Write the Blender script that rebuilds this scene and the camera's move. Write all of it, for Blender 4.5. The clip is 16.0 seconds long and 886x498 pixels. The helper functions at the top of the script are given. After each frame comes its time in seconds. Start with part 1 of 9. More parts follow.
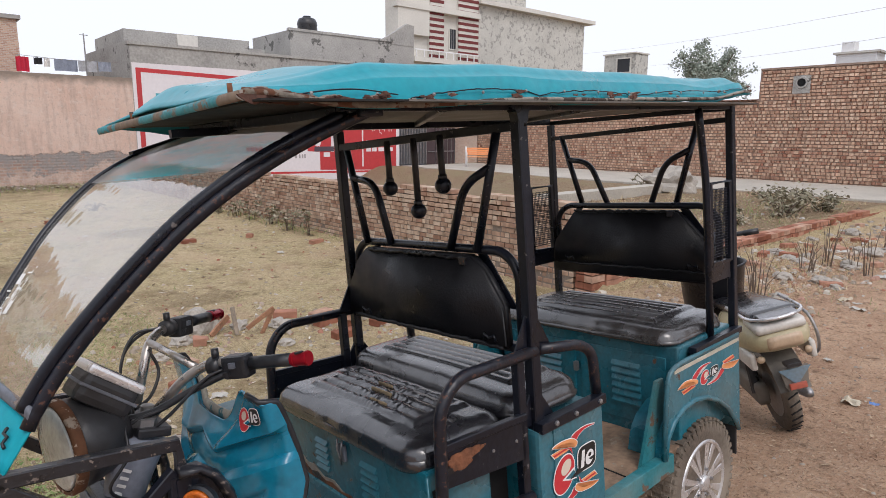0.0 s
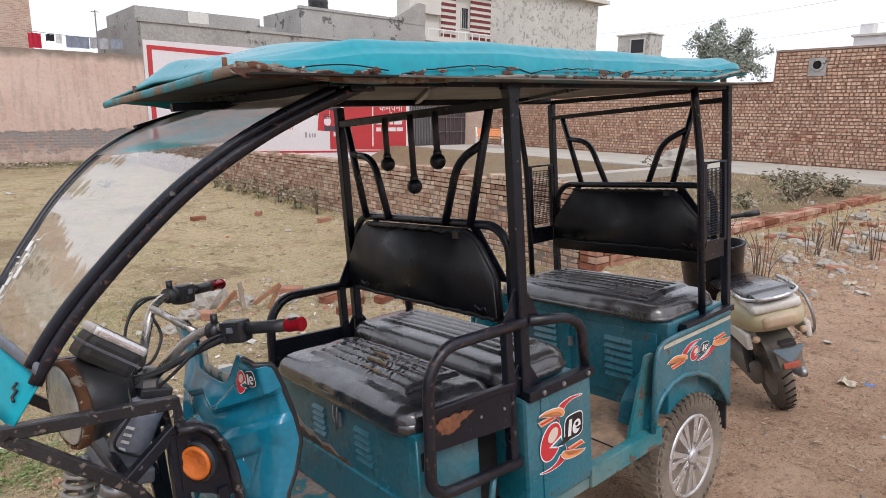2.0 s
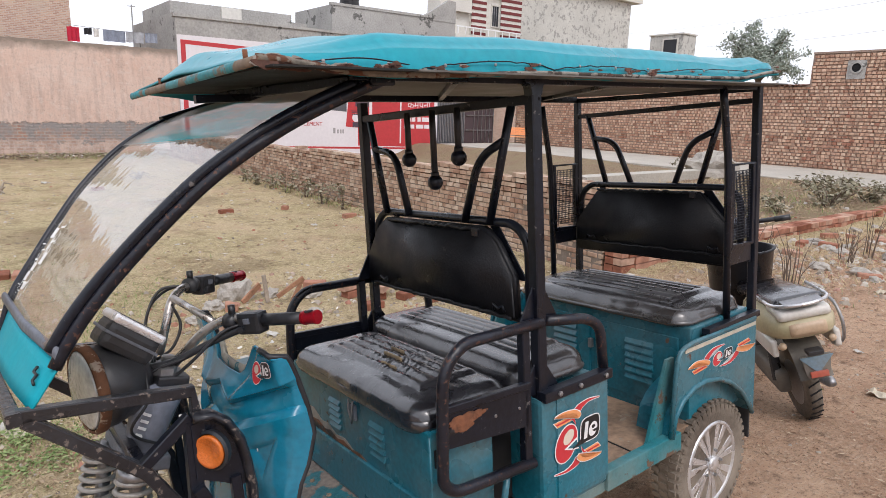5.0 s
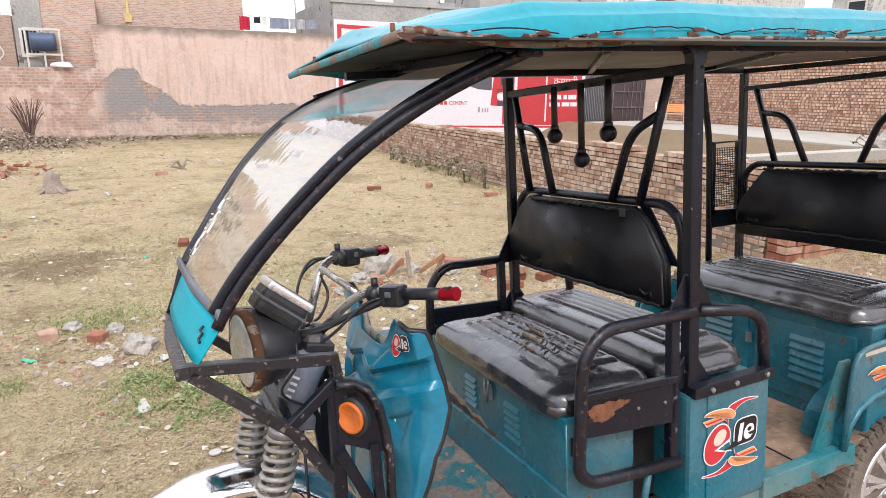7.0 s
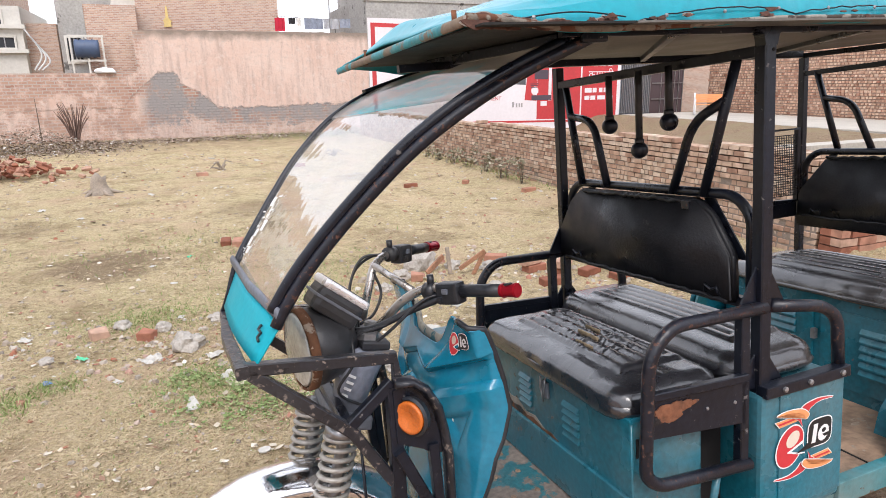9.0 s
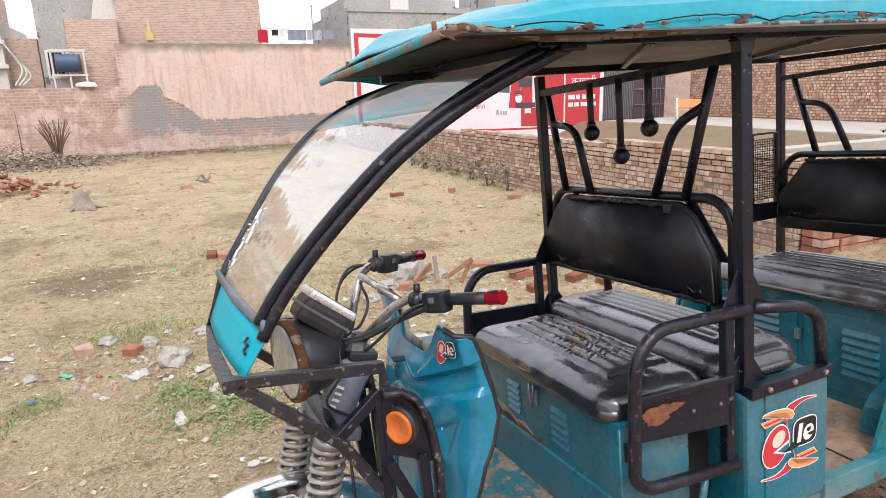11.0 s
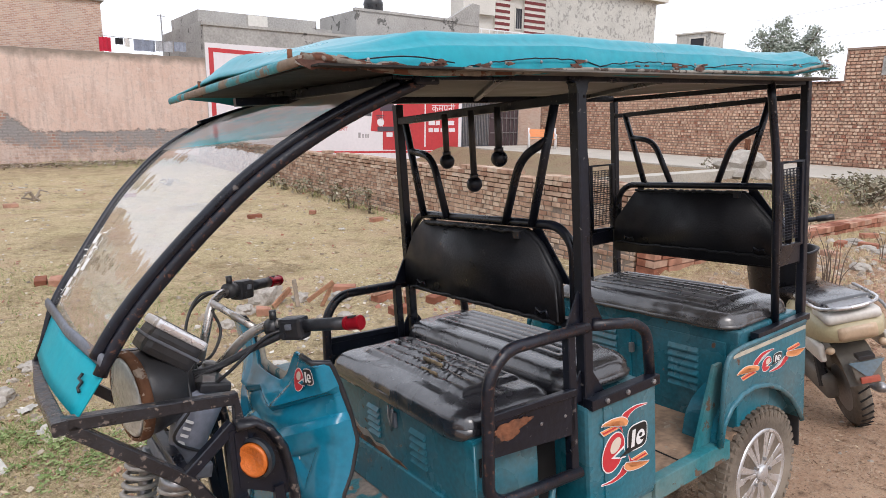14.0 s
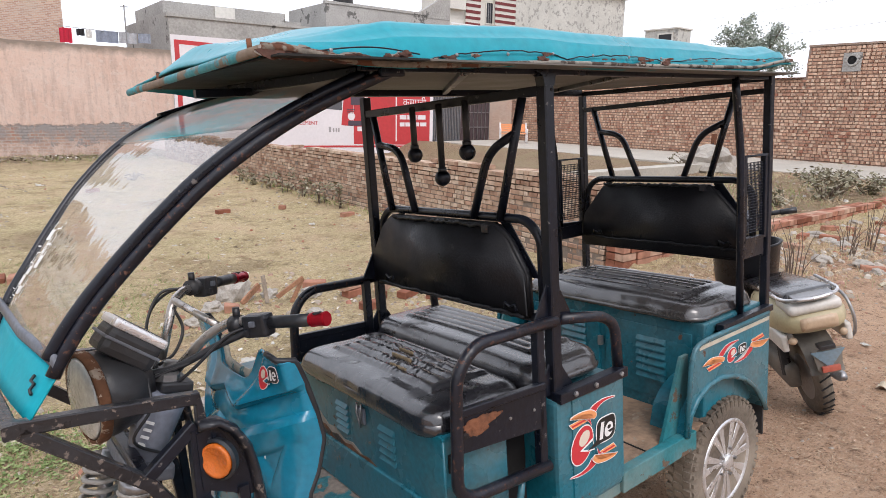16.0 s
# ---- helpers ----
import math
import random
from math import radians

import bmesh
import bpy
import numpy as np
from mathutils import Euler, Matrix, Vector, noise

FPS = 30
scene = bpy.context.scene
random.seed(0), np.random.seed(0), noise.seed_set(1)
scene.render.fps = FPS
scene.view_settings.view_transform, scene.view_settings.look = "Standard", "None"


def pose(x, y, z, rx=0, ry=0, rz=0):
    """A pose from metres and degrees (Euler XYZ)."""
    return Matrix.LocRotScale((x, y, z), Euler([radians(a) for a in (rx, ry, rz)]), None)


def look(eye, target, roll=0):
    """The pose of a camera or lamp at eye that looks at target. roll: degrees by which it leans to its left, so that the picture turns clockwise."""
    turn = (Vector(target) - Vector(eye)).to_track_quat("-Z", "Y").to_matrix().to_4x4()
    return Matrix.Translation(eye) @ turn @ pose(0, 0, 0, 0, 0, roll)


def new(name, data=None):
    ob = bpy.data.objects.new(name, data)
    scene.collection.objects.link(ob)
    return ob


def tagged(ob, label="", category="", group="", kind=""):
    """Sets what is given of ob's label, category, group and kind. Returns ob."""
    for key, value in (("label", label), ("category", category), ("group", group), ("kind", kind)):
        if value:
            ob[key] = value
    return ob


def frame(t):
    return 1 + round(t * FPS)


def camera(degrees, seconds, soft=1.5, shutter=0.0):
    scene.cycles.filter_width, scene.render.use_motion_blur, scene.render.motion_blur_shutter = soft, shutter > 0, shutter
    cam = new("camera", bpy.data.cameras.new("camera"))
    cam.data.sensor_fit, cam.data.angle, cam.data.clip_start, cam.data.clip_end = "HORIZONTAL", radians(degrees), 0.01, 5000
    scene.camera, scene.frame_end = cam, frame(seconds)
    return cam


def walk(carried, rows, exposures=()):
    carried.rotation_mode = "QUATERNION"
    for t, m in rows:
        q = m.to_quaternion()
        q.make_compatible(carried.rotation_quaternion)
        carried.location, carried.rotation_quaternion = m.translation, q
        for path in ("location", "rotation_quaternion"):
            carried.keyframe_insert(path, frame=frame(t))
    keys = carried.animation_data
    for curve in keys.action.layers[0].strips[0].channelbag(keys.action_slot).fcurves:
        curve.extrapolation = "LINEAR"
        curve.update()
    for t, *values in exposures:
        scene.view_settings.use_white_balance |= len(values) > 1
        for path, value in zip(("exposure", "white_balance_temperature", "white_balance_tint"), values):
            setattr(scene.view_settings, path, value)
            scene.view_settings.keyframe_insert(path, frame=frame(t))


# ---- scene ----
cam = camera(69.96, 16.0, soft=0.6)
# The vehicle leans a little away from the road.
LEANED = Matrix([[0.99955, 0.00135, -0.03, 0.0], [0.00135, 0.99594, 0.09, 0.0], [0.03, -0.09, 0.99549, 0.0], [0.0, 0, 0, 1.0]])
PATH = [
    (0, (-1.345, -1.02, 1.63), (-0.046, 0.457, 1.265), 0.4),
    (0.5, (-1.351, -1.04, 1.629), (-0.015, 0.409, 1.284), 0.8),
    (1, (-1.354, -1.087, 1.628), (-0.036, 0.376, 1.28), 0.6),
    (1.5, (-1.349, -1.099, 1.622), (-0.061, 0.377, 1.218), 0.6),
    (2, (-1.345, -1.096, 1.619), (-0.077, 0.392, 1.196), 0.9),
    (2.5, (-1.341, -1.087, 1.621), (-0.089, 0.414, 1.198), 0.7),
    (3, (-1.338, -1.083, 1.618), (-0.1, 0.433, 1.203), 0.9),
    (3.5, (-1.335, -1.078, 1.619), (-0.107, 0.444, 1.198), 1.0),
    (3.7, (-1.334, -1.085, 1.614), (-0.111, 0.439, 1.191), 1.1),
    (5.8, (-1.309, -1.118, 1.613), (-0.116, 0.428, 1.179), 2.2),
    (6, (-1.303, -1.125, 1.61), (-0.153, 0.451, 1.171), 1.4),
    (6.5, (-1.29, -1.094, 1.602), (-0.392, 0.623, 1.109), 0.6),
    (7, (-1.305, -1.067, 1.601), (-0.482, 0.685, 1.099), 0.6),
    (7.5, (-1.322, -1.046, 1.599), (-0.543, 0.727, 1.099), -0.7),
    (8, (-1.328, -1.009, 1.586), (-0.596, 0.783, 1.086), 0.2),
    (8.2, (-1.335, -1.005, 1.585), (-0.61, 0.788, 1.078), -0.0),
    (10.3, (-1.344, -1.012, 1.593), (-0.599, 0.774, 1.087), -1.8),
    (10.5, (-1.342, -1.01, 1.591), (-0.591, 0.775, 1.093), -1.7),
    (11, (-1.339, -1.015, 1.59), (-0.576, 0.769, 1.103), -1.7),
    (11.5, (-1.347, -1.012, 1.59), (-0.57, 0.766, 1.108), -0.7),
    (12, (-1.355, -1.015, 1.59), (-0.568, 0.763, 1.119), -0.4),
    (12.5, (-1.359, -1.013, 1.587), (-0.493, 0.73, 1.128), 0.0),
    (13, (-1.351, -1.023, 1.598), (-0.374, 0.668, 1.167), 0.7),
    (13.5, (-1.338, -1.037, 1.606), (-0.225, 0.572, 1.192), 0.6),
    (14, (-1.339, -1.04, 1.603), (-0.194, 0.544, 1.181), 0.9),
    (14.5, (-1.333, -1.037, 1.6), (-0.171, 0.531, 1.164), 1.2),
    (15, (-1.326, -1.034, 1.6), (-0.145, 0.519, 1.161), 1.0),
    (15.5, (-1.326, -1.032, 1.598), (-0.127, 0.506, 1.157), 1.5),
    (16, (-1.319, -1.034, 1.599), (-0.106, 0.495, 1.162), 1.1),
]
walk(cam, [(t, look(eye, target, roll)) for t, eye, target, roll in PATH],
     [(t, e, 6350, 15) for t, e in ((0, 0.10), (1.0, 0.12), (2.5, 0.28), (3.5, 0.30), (6.0, 0.47), (6.5, 0.72), (7.2, 0.76), (12.0, 0.72), (12.6, 0.64), (13.3, 0.46), (14.0, 0.42), (16.0, 0.45))])

# ---------------------------------------------------------------- light
world = bpy.data.worlds.new("sky")
scene.world = world
world.use_nodes = True
wn = world.node_tree
sky = wn.nodes.new("ShaderNodeTexSky")
sky.sky_type, sky.sun_disc = "NISHITA", False
SUN_UP, SUN_TURN = radians(48), radians(200)
sky.sun_elevation, sky.sun_rotation = SUN_UP, SUN_TURN
sky.air_density, sky.dust_density, sky.ozone_density = 1.0, 6.0, 1.0
bg = wn.nodes["Background"]
# an overcast sheet: the clear sky mixed with an even pale cloud
cloud = wn.nodes.new("ShaderNodeMixRGB")
cloud.inputs[0].default_value = 0.88
cloud.inputs[2].default_value = (8.6, 9.0, 9.5, 1)
wn.links.new(sky.outputs[0], cloud.inputs[1])
wn.links.new(cloud.outputs[0], bg.inputs[0])
bg.inputs[1].default_value = 0.115
sun_data = bpy.data.lights.new("sun", "SUN")
sun_data.energy, sun_data.angle, sun_data.color = 1.1, radians(25), (1.0, 0.96, 0.9)
sun = new("sun", sun_data)
sun.matrix_world = look((0, 0, 30), (30 * math.sin(SUN_TURN) * -0.9 / math.tan(SUN_UP), 30 * math.cos(SUN_TURN) * -0.9 / math.tan(SUN_UP), 0))


# ---------------------------------------------------------------- materials
def mat(name, color, rough=0.6, metal=0.0, var=0.12, scale=6.0, fine=60.0, bump=0.15, wear=None, wear_at=0.62, wear_scale=5.0, wear_rough=0.85, spec=0.5, dust=0.0, coat=0.0, rvar=1.0):
    """Base colour varied at two scales, a relief, and patches of wear (rust, chips) in a second colour."""
    m = bpy.data.materials.new(name)
    m.use_nodes = True
    nt = m.node_tree
    N, Lk = nt.nodes, nt.links
    b = N["Principled BSDF"]
    tc = N.new("ShaderNodeTexCoord")
    n1, n2 = N.new("ShaderNodeTexNoise"), N.new("ShaderNodeTexNoise")
    n1.inputs["Scale"].default_value, n1.inputs["Detail"].default_value = scale, 5
    n2.inputs["Scale"].default_value, n2.inputs["Detail"].default_value = fine, 4
    for n in (n1, n2):
        Lk.new(tc.outputs["Object"], n.inputs["Vector"])
    add = N.new("ShaderNodeMath")
    add.operation = "ADD"
    Lk.new(n1.outputs[0], add.inputs[0])
    Lk.new(n2.outputs[0], add.inputs[1])
    ramp = N.new("ShaderNodeMapRange")
    ramp.inputs[1].default_value, ramp.inputs[2].default_value = 0.65, 1.35
    ramp.inputs[3].default_value, ramp.inputs[4].default_value = 1 - var, 1 + var
    Lk.new(add.outputs[0], ramp.inputs[0])
    mul = N.new("ShaderNodeVectorMath")
    mul.operation = "SCALE"
    mul.inputs[0].default_value = color
    Lk.new(ramp.outputs[0], mul.inputs["Scale"])
    out = mul.outputs[0]
    b.inputs["Roughness"].default_value, b.inputs["Metallic"].default_value = rough, metal
    b.inputs["Specular IOR Level"].default_value = spec
    b.inputs["Coat Weight"].default_value, b.inputs["Coat Roughness"].default_value = coat, 0.14
    rr = N.new("ShaderNodeMapRange")
    rr.inputs[1].default_value, rr.inputs[2].default_value = 0.3, 0.7
    rr.inputs[3].default_value, rr.inputs[4].default_value = max(0.03, rough - 0.12 * rvar), min(1, rough + 0.15 * rvar)
    Lk.new(n1.outputs[0], rr.inputs[0])
    rough_out = rr.outputs[0]
    if dust:
        nd = N.new("ShaderNodeTexNoise")
        nd.inputs["Scale"].default_value, nd.inputs["Detail"].default_value = 3.0, 6
        Lk.new(tc.outputs["Object"], nd.inputs["Vector"])
        md = N.new("ShaderNodeMapRange")
        md.inputs[1].default_value, md.inputs[2].default_value = 0.4, 0.75
        md.inputs[3].default_value, md.inputs[4].default_value = 0.0, dust
        Lk.new(nd.outputs[0], md.inputs[0])
        mx = N.new("ShaderNodeMixRGB")
        mx.inputs[2].default_value = (0.34, 0.29, 0.23, 1)
        Lk.new(md.outputs[0], mx.inputs[0])
        Lk.new(out, mx.inputs[1])
        out = mx.outputs[0]
    if wear:
        nw = N.new("ShaderNodeTexNoise")
        nw.inputs["Scale"].default_value, nw.inputs["Detail"].default_value, nw.inputs["Roughness"].default_value = wear_scale, 8, 0.65
        Lk.new(tc.outputs["Object"], nw.inputs["Vector"])
        st = N.new("ShaderNodeMapRange")
        st.inputs[1].default_value, st.inputs[2].default_value = wear_at, wear_at + 0.03
        Lk.new(nw.outputs[0], st.inputs[0])
        mx = N.new("ShaderNodeMixRGB")
        wv = N.new("ShaderNodeMixRGB")
        wv.inputs[1].default_value, wv.inputs[2].default_value = (*wear, 1), (*[c * 0.45 for c in wear], 1)
        Lk.new(n2.outputs[0], wv.inputs[0])
        Lk.new(wv.outputs[0], mx.inputs[2])
        Lk.new(st.outputs[0], mx.inputs[0])
        Lk.new(out, mx.inputs[1])
        out = mx.outputs[0]
        mr = N.new("ShaderNodeMixRGB")
        mr.inputs[2].default_value = (wear_rough,) * 3 + (1,)
        Lk.new(st.outputs[0], mr.inputs[0])
        Lk.new(rough_out, mr.inputs[1])
        rough_out = mr.outputs[0]
    Lk.new(out, b.inputs["Base Color"])
    Lk.new(rough_out, b.inputs["Roughness"])
    if bump:
        bp = N.new("ShaderNodeBump")
        bp.inputs["Strength"].default_value, bp.inputs["Distance"].default_value = bump, 0.01
        Lk.new(n2.outputs[0], bp.inputs["Height"])
        Lk.new(bp.outputs[0], b.inputs["Normal"])
    return m


RUST = (0.16, 0.062, 0.03)
TEAL = mat("teal_paint", (0.007, 0.132, 0.186), 0.26, var=0.35, scale=5, wear=(0.17, 0.085, 0.05), wear_at=0.665, wear_scale=12, bump=0.12, dust=0.27)
TEAL_CLEAN = mat("teal_plastic", (0.004, 0.185, 0.300), 0.19, var=0.18, scale=5, bump=0.04, dust=0.12, coat=0.3)
ROOF_PAINT = mat("turquoise_roof_paint", (0.003, 0.255, 0.32), 0.32, var=0.16, scale=2.5, fine=45, bump=0.07, wear=(0.13, 0.06, 0.04), wear_at=0.715, wear_scale=16, rvar=0.5, spec=0.28)
FRONT_TEAL = mat("turquoise_sheet", (0.002, 0.31, 0.39), 0.6, var=0.10, bump=0.06, spec=0.25)
BLACK = mat("black_frame_paint", (0.007, 0.009, 0.016), 0.30, var=0.5, wear=(0.19, 0.175, 0.17), wear_at=0.64, wear_scale=48, bump=0.08, spec=0.4, rvar=0.6)
RUSTY = mat("rusted_steel", RUST, 0.85, var=0.5, scale=12, bump=0.5, wear=(0.014, 0.014, 0.018), wear_at=0.56, wear_scale=11, wear_rough=0.45)
VINYL = mat("black_vinyl", (0.015, 0.015, 0.019), 0.26, var=0.3, scale=7, fine=90, bump=0.13, dust=0.035, wear=(0.14, 0.135, 0.13), wear_at=0.70, wear_scale=22, wear_rough=0.55, spec=1.0, coat=0.6, rvar=0.3)
VINYL_DUSTY = mat("dusty_black_vinyl", (0.015, 0.015, 0.019), 0.26, var=0.3, scale=7, fine=90, bump=0.13, dust=0.15, wear=(0.14, 0.135, 0.13), wear_at=0.70, wear_scale=22, wear_rough=0.55, spec=1.0, coat=0.6, rvar=0.3)
VINYL_BACK = mat("black_vinyl_smooth", (0.008, 0.0085, 0.011), 0.42, var=0.4, scale=9, fine=120, bump=0.12, spec=0.30, wear=(0.036, 0.035, 0.037), wear_at=0.655, wear_scale=16, wear_rough=0.6, rvar=1.6)
RUBBER = mat("tyre_rubber", (0.11, 0.088, 0.068), 0.9, var=0.4, scale=9, bump=0.4, dust=0.9)
ALLOY = mat("silver_wheel_cover", (0.66, 0.66, 0.67), 0.27, 0.6, var=0.2, bump=0.08, dust=0.22, wear=(0.20, 0.15, 0.11), wear_at=0.64, wear_scale=14)
BAR_STEEL = mat("dulled_chrome_tube", (0.58, 0.55, 0.53), 0.27, 0.9, var=0.25, scale=18, bump=0.1, dust=0.25)
CASING = mat("blue_grey_casting", (0.165, 0.185, 0.235), 0.48, var=0.25, scale=10, bump=0.2, dust=0.2)
CHROME = mat("chrome", (0.75, 0.75, 0.76), 0.14, 1.0, var=0.1, bump=0.05)
STEEL = mat("dull_steel", (0.32, 0.32, 0.33), 0.42, 0.8, var=0.25, bump=0.15, dust=0.3)
PLASTIC = mat("grey_black_plastic", (0.018, 0.020, 0.025), 0.36, var=0.3, bump=0.12, dust=0.09)
GREY_CAST = mat("grey_casting", (0.12, 0.135, 0.165), 0.5, var=0.3, bump=0.2, dust=0.15)
SCHIP = mat("grey_underside", (0.115, 0.11, 0.10), 0.55, var=0.2, bump=0.2, dust=0.3)
FLOORMAT = mat("trodden_floor_sheet", (0.25, 0.165, 0.11), 0.6, var=0.6, scale=7, fine=34, bump=0.3, wear=(0.40, 0.33, 0.26), wear_at=0.60, wear_scale=13, wear_rough=0.6, dust=0.3)
RED_GRIP = mat("red_anodised", (0.36, 0.008, 0.022), 0.22, 0.6, var=0.15, bump=0.03)
ORANGE_LENS = mat("orange_lens", (0.55, 0.13, 0.016), 0.22, var=0.25, bump=0.25, fine=180, dust=0.15)
WHITE_INK = mat("white_print", (0.78, 0.78, 0.78), 0.45, var=0.06, bump=0.02)
RED_INK = mat("red_print", (0.56, 0.035, 0.045), 0.45, var=0.08, bump=0.02)
BLACK_INK = mat("black_print", (0.012, 0.012, 0.014), 0.45, var=0.1, bump=0.02)
ORANGE_INK = mat("orange_print", (0.80, 0.33, 0.13), 0.45, var=0.08, bump=0.02)


def part(name, bm, material, parent, label="", smooth=False):
    """One mesh object, under a thing or a part (None: a thing of its own)."""
    me = bpy.data.meshes.new(name)
    bm.to_mesh(me)
    bm.free()
    for mt in (material if isinstance(material, (list, tuple)) else [material]):
        me.materials.append(mt)
    if smooth:
        for p in me.polygons:
            p.use_smooth = True
    ob = new(name, me)
    if parent is not None:
        ob.parent = parent
    return tagged(ob, label)


def box(bm, x0, x1, y0, y1, z0, z1, bevel=0.0, m=None):
    vs = [bm.verts.new((x, y, z)) for x in (x0, x1) for y in (y0, y1) for z in (z0, z1)]
    fs = [bm.faces.new([vs[i] for i in q]) for q in ((0, 1, 3, 2), (4, 6, 7, 5), (0, 4, 5, 1), (2, 3, 7, 6), (0, 2, 6, 4), (1, 5, 7, 3))]
    if bevel:
        es = list({e for f in fs for e in f.edges})
        r = bmesh.ops.bevel(bm, geom=es, offset=bevel, segments=2, affect="EDGES", profile=0.6)
        vs = list({v for f in r["faces"] for v in f.verts} | {v for v in vs if v.is_valid})
    if m is not None:
        bmesh.ops.transform(bm, matrix=m, verts=vs)
    return vs


def smooth_line(pts, n=6):
    """A curve through the points."""
    P = [Vector(p) for p in pts]
    P = [2 * P[0] - P[1]] + P + [2 * P[-1] - P[-2]]
    out = []
    for i in range(1, len(P) - 2):
        a, b, c, d = P[i - 1:i + 3]
        for k in range(n):
            t = k / n
            out.append(0.5 * ((2 * b) + (c - a) * t + (2 * a - 5 * b + 4 * c - d) * t * t + (3 * b - a - 3 * c + d) * t ** 3))
    return out + [P[-2]]


def rounded(pts, r, n=4):
    """A polyline whose inner corners are rounded with radius about r."""
    P = [Vector(p) for p in pts]
    out = [P[0]]
    for a, b, c in zip(P, P[1:], P[2:]):
        u, v = (a - b), (c - b)
        k = min(r, u.length * 0.48, v.length * 0.48)
        s, e = b + u.normalized() * k, b + v.normalized() * k
        for i in range(n + 1):
            t = i / n
            out.append((1 - t) ** 2 * s + 2 * t * (1 - t) * b + t * t * e)
    return out + [P[-1]]


def tube(bm, pts, r, seg=10, square=False, up=(0, 0, 1), ry=None):
    """A bar of round or square section along the points, with closed ends."""
    P = [Vector(p) for p in pts]
    rings = []
    n_prev = None
    for i, p in enumerate(P):
        d = (P[min(i + 1, len(P) - 1)] - P[max(i - 1, 0)]).normalized()
        if n_prev is None:
            w = Vector(up)
            if abs(d.dot(w)) > 0.95:
                w = Vector((1, 0, 0))
            n = (w - d * w.dot(d)).normalized()
        else:
            n = (n_prev - d * n_prev.dot(d)).normalized()
        n_prev = n
        b = d.cross(n)
        ra, rb = (r(i / (len(P) - 1)) if callable(r) else r), ry
        rb = ra if rb is None else rb
        if square:
            ring = [bm.verts.new(p + n * ra * s + b * rb * t) for s, t in ((1, 0.8), (0.8, 1), (-0.8, 1), (-1, 0.8), (-1, -0.8), (-0.8, -1), (0.8, -1), (1, -0.8))]
        else:
            ring = [bm.verts.new(p + n * ra * math.cos(2 * math.pi * k / seg) + b * rb * math.sin(2 * math.pi * k / seg)) for k in range(seg)]
        rings.append(ring)
    for A, B in zip(rings, rings[1:]):
        for k in range(len(A)):
            bm.faces.new((A[k], A[(k + 1) % len(A)], B[(k + 1) % len(A)], B[k]))
    bm.faces.new(rings[0][::-1])
    bm.faces.new(rings[-1])
    bmesh.ops.recalc_face_normals(bm, faces=[f for f in bm.faces])


def lathe(bm, profile, seg=24, m=None, cap=True):
    """A body of turning about z; profile: (radius, z)."""
    rings = []
    for r, z in profile:
        rings.append([bm.verts.new((r * math.cos(2 * math.pi * k / seg), r * math.sin(2 * math.pi * k / seg), z)) for k in range(seg)])
    for A, B in zip(rings, rings[1:]):
        for k in range(seg):
            bm.faces.new((A[k], A[(k + 1) % seg], B[(k + 1) % seg], B[k]))
    if cap:
        bm.faces.new(rings[0][::-1])
        bm.faces.new(rings[-1])
    if m is not None:
        bmesh.ops.transform(bm, matrix=m, verts=[v for r in rings for v in r])
    return [v for r in rings for v in r]


def prism(bm, outline, depth, m):
    """A flat plate: outline in its own x, y, of that depth along z, set by m."""
    lo = [bm.verts.new(m @ Vector((x, y, 0))) for x, y in outline]
    hi = [bm.verts.new(m @ Vector((x, y, depth))) for x, y in outline]
    bm.faces.new(lo[::-1])
    bm.faces.new(hi)
    n = len(lo)
    for k in range(n):
        bm.faces.new((lo[k], lo[(k + 1) % n], hi[(k + 1) % n], hi[k]))


def grid(bm, nu, nv, fn):
    V = [[bm.verts.new(fn(i / nu, j / nv)) for j in range(nv + 1)] for i in range(nu + 1)]
    for i in range(nu):
        for j in range(nv):
            bm.faces.new((V[i][j], V[i + 1][j], V[i + 1][j + 1], V[i][j + 1]))
    return V


def thing(name, label, category, at=None, group=""):
    ob = new(name)
    ob.empty_display_size = 0.1
    if at is not None:
        ob.matrix_world = at
    return tagged(ob, label, category, group)

# ---------------------------------------------------------------- ground
LOT = -0.12


def clamp(v, a, b):
    return max(a, min(b, v))


def step(a, b, v):
    t = clamp((v - a) / (b - a), 0, 1)
    return t * t * (3 - 2 * t)


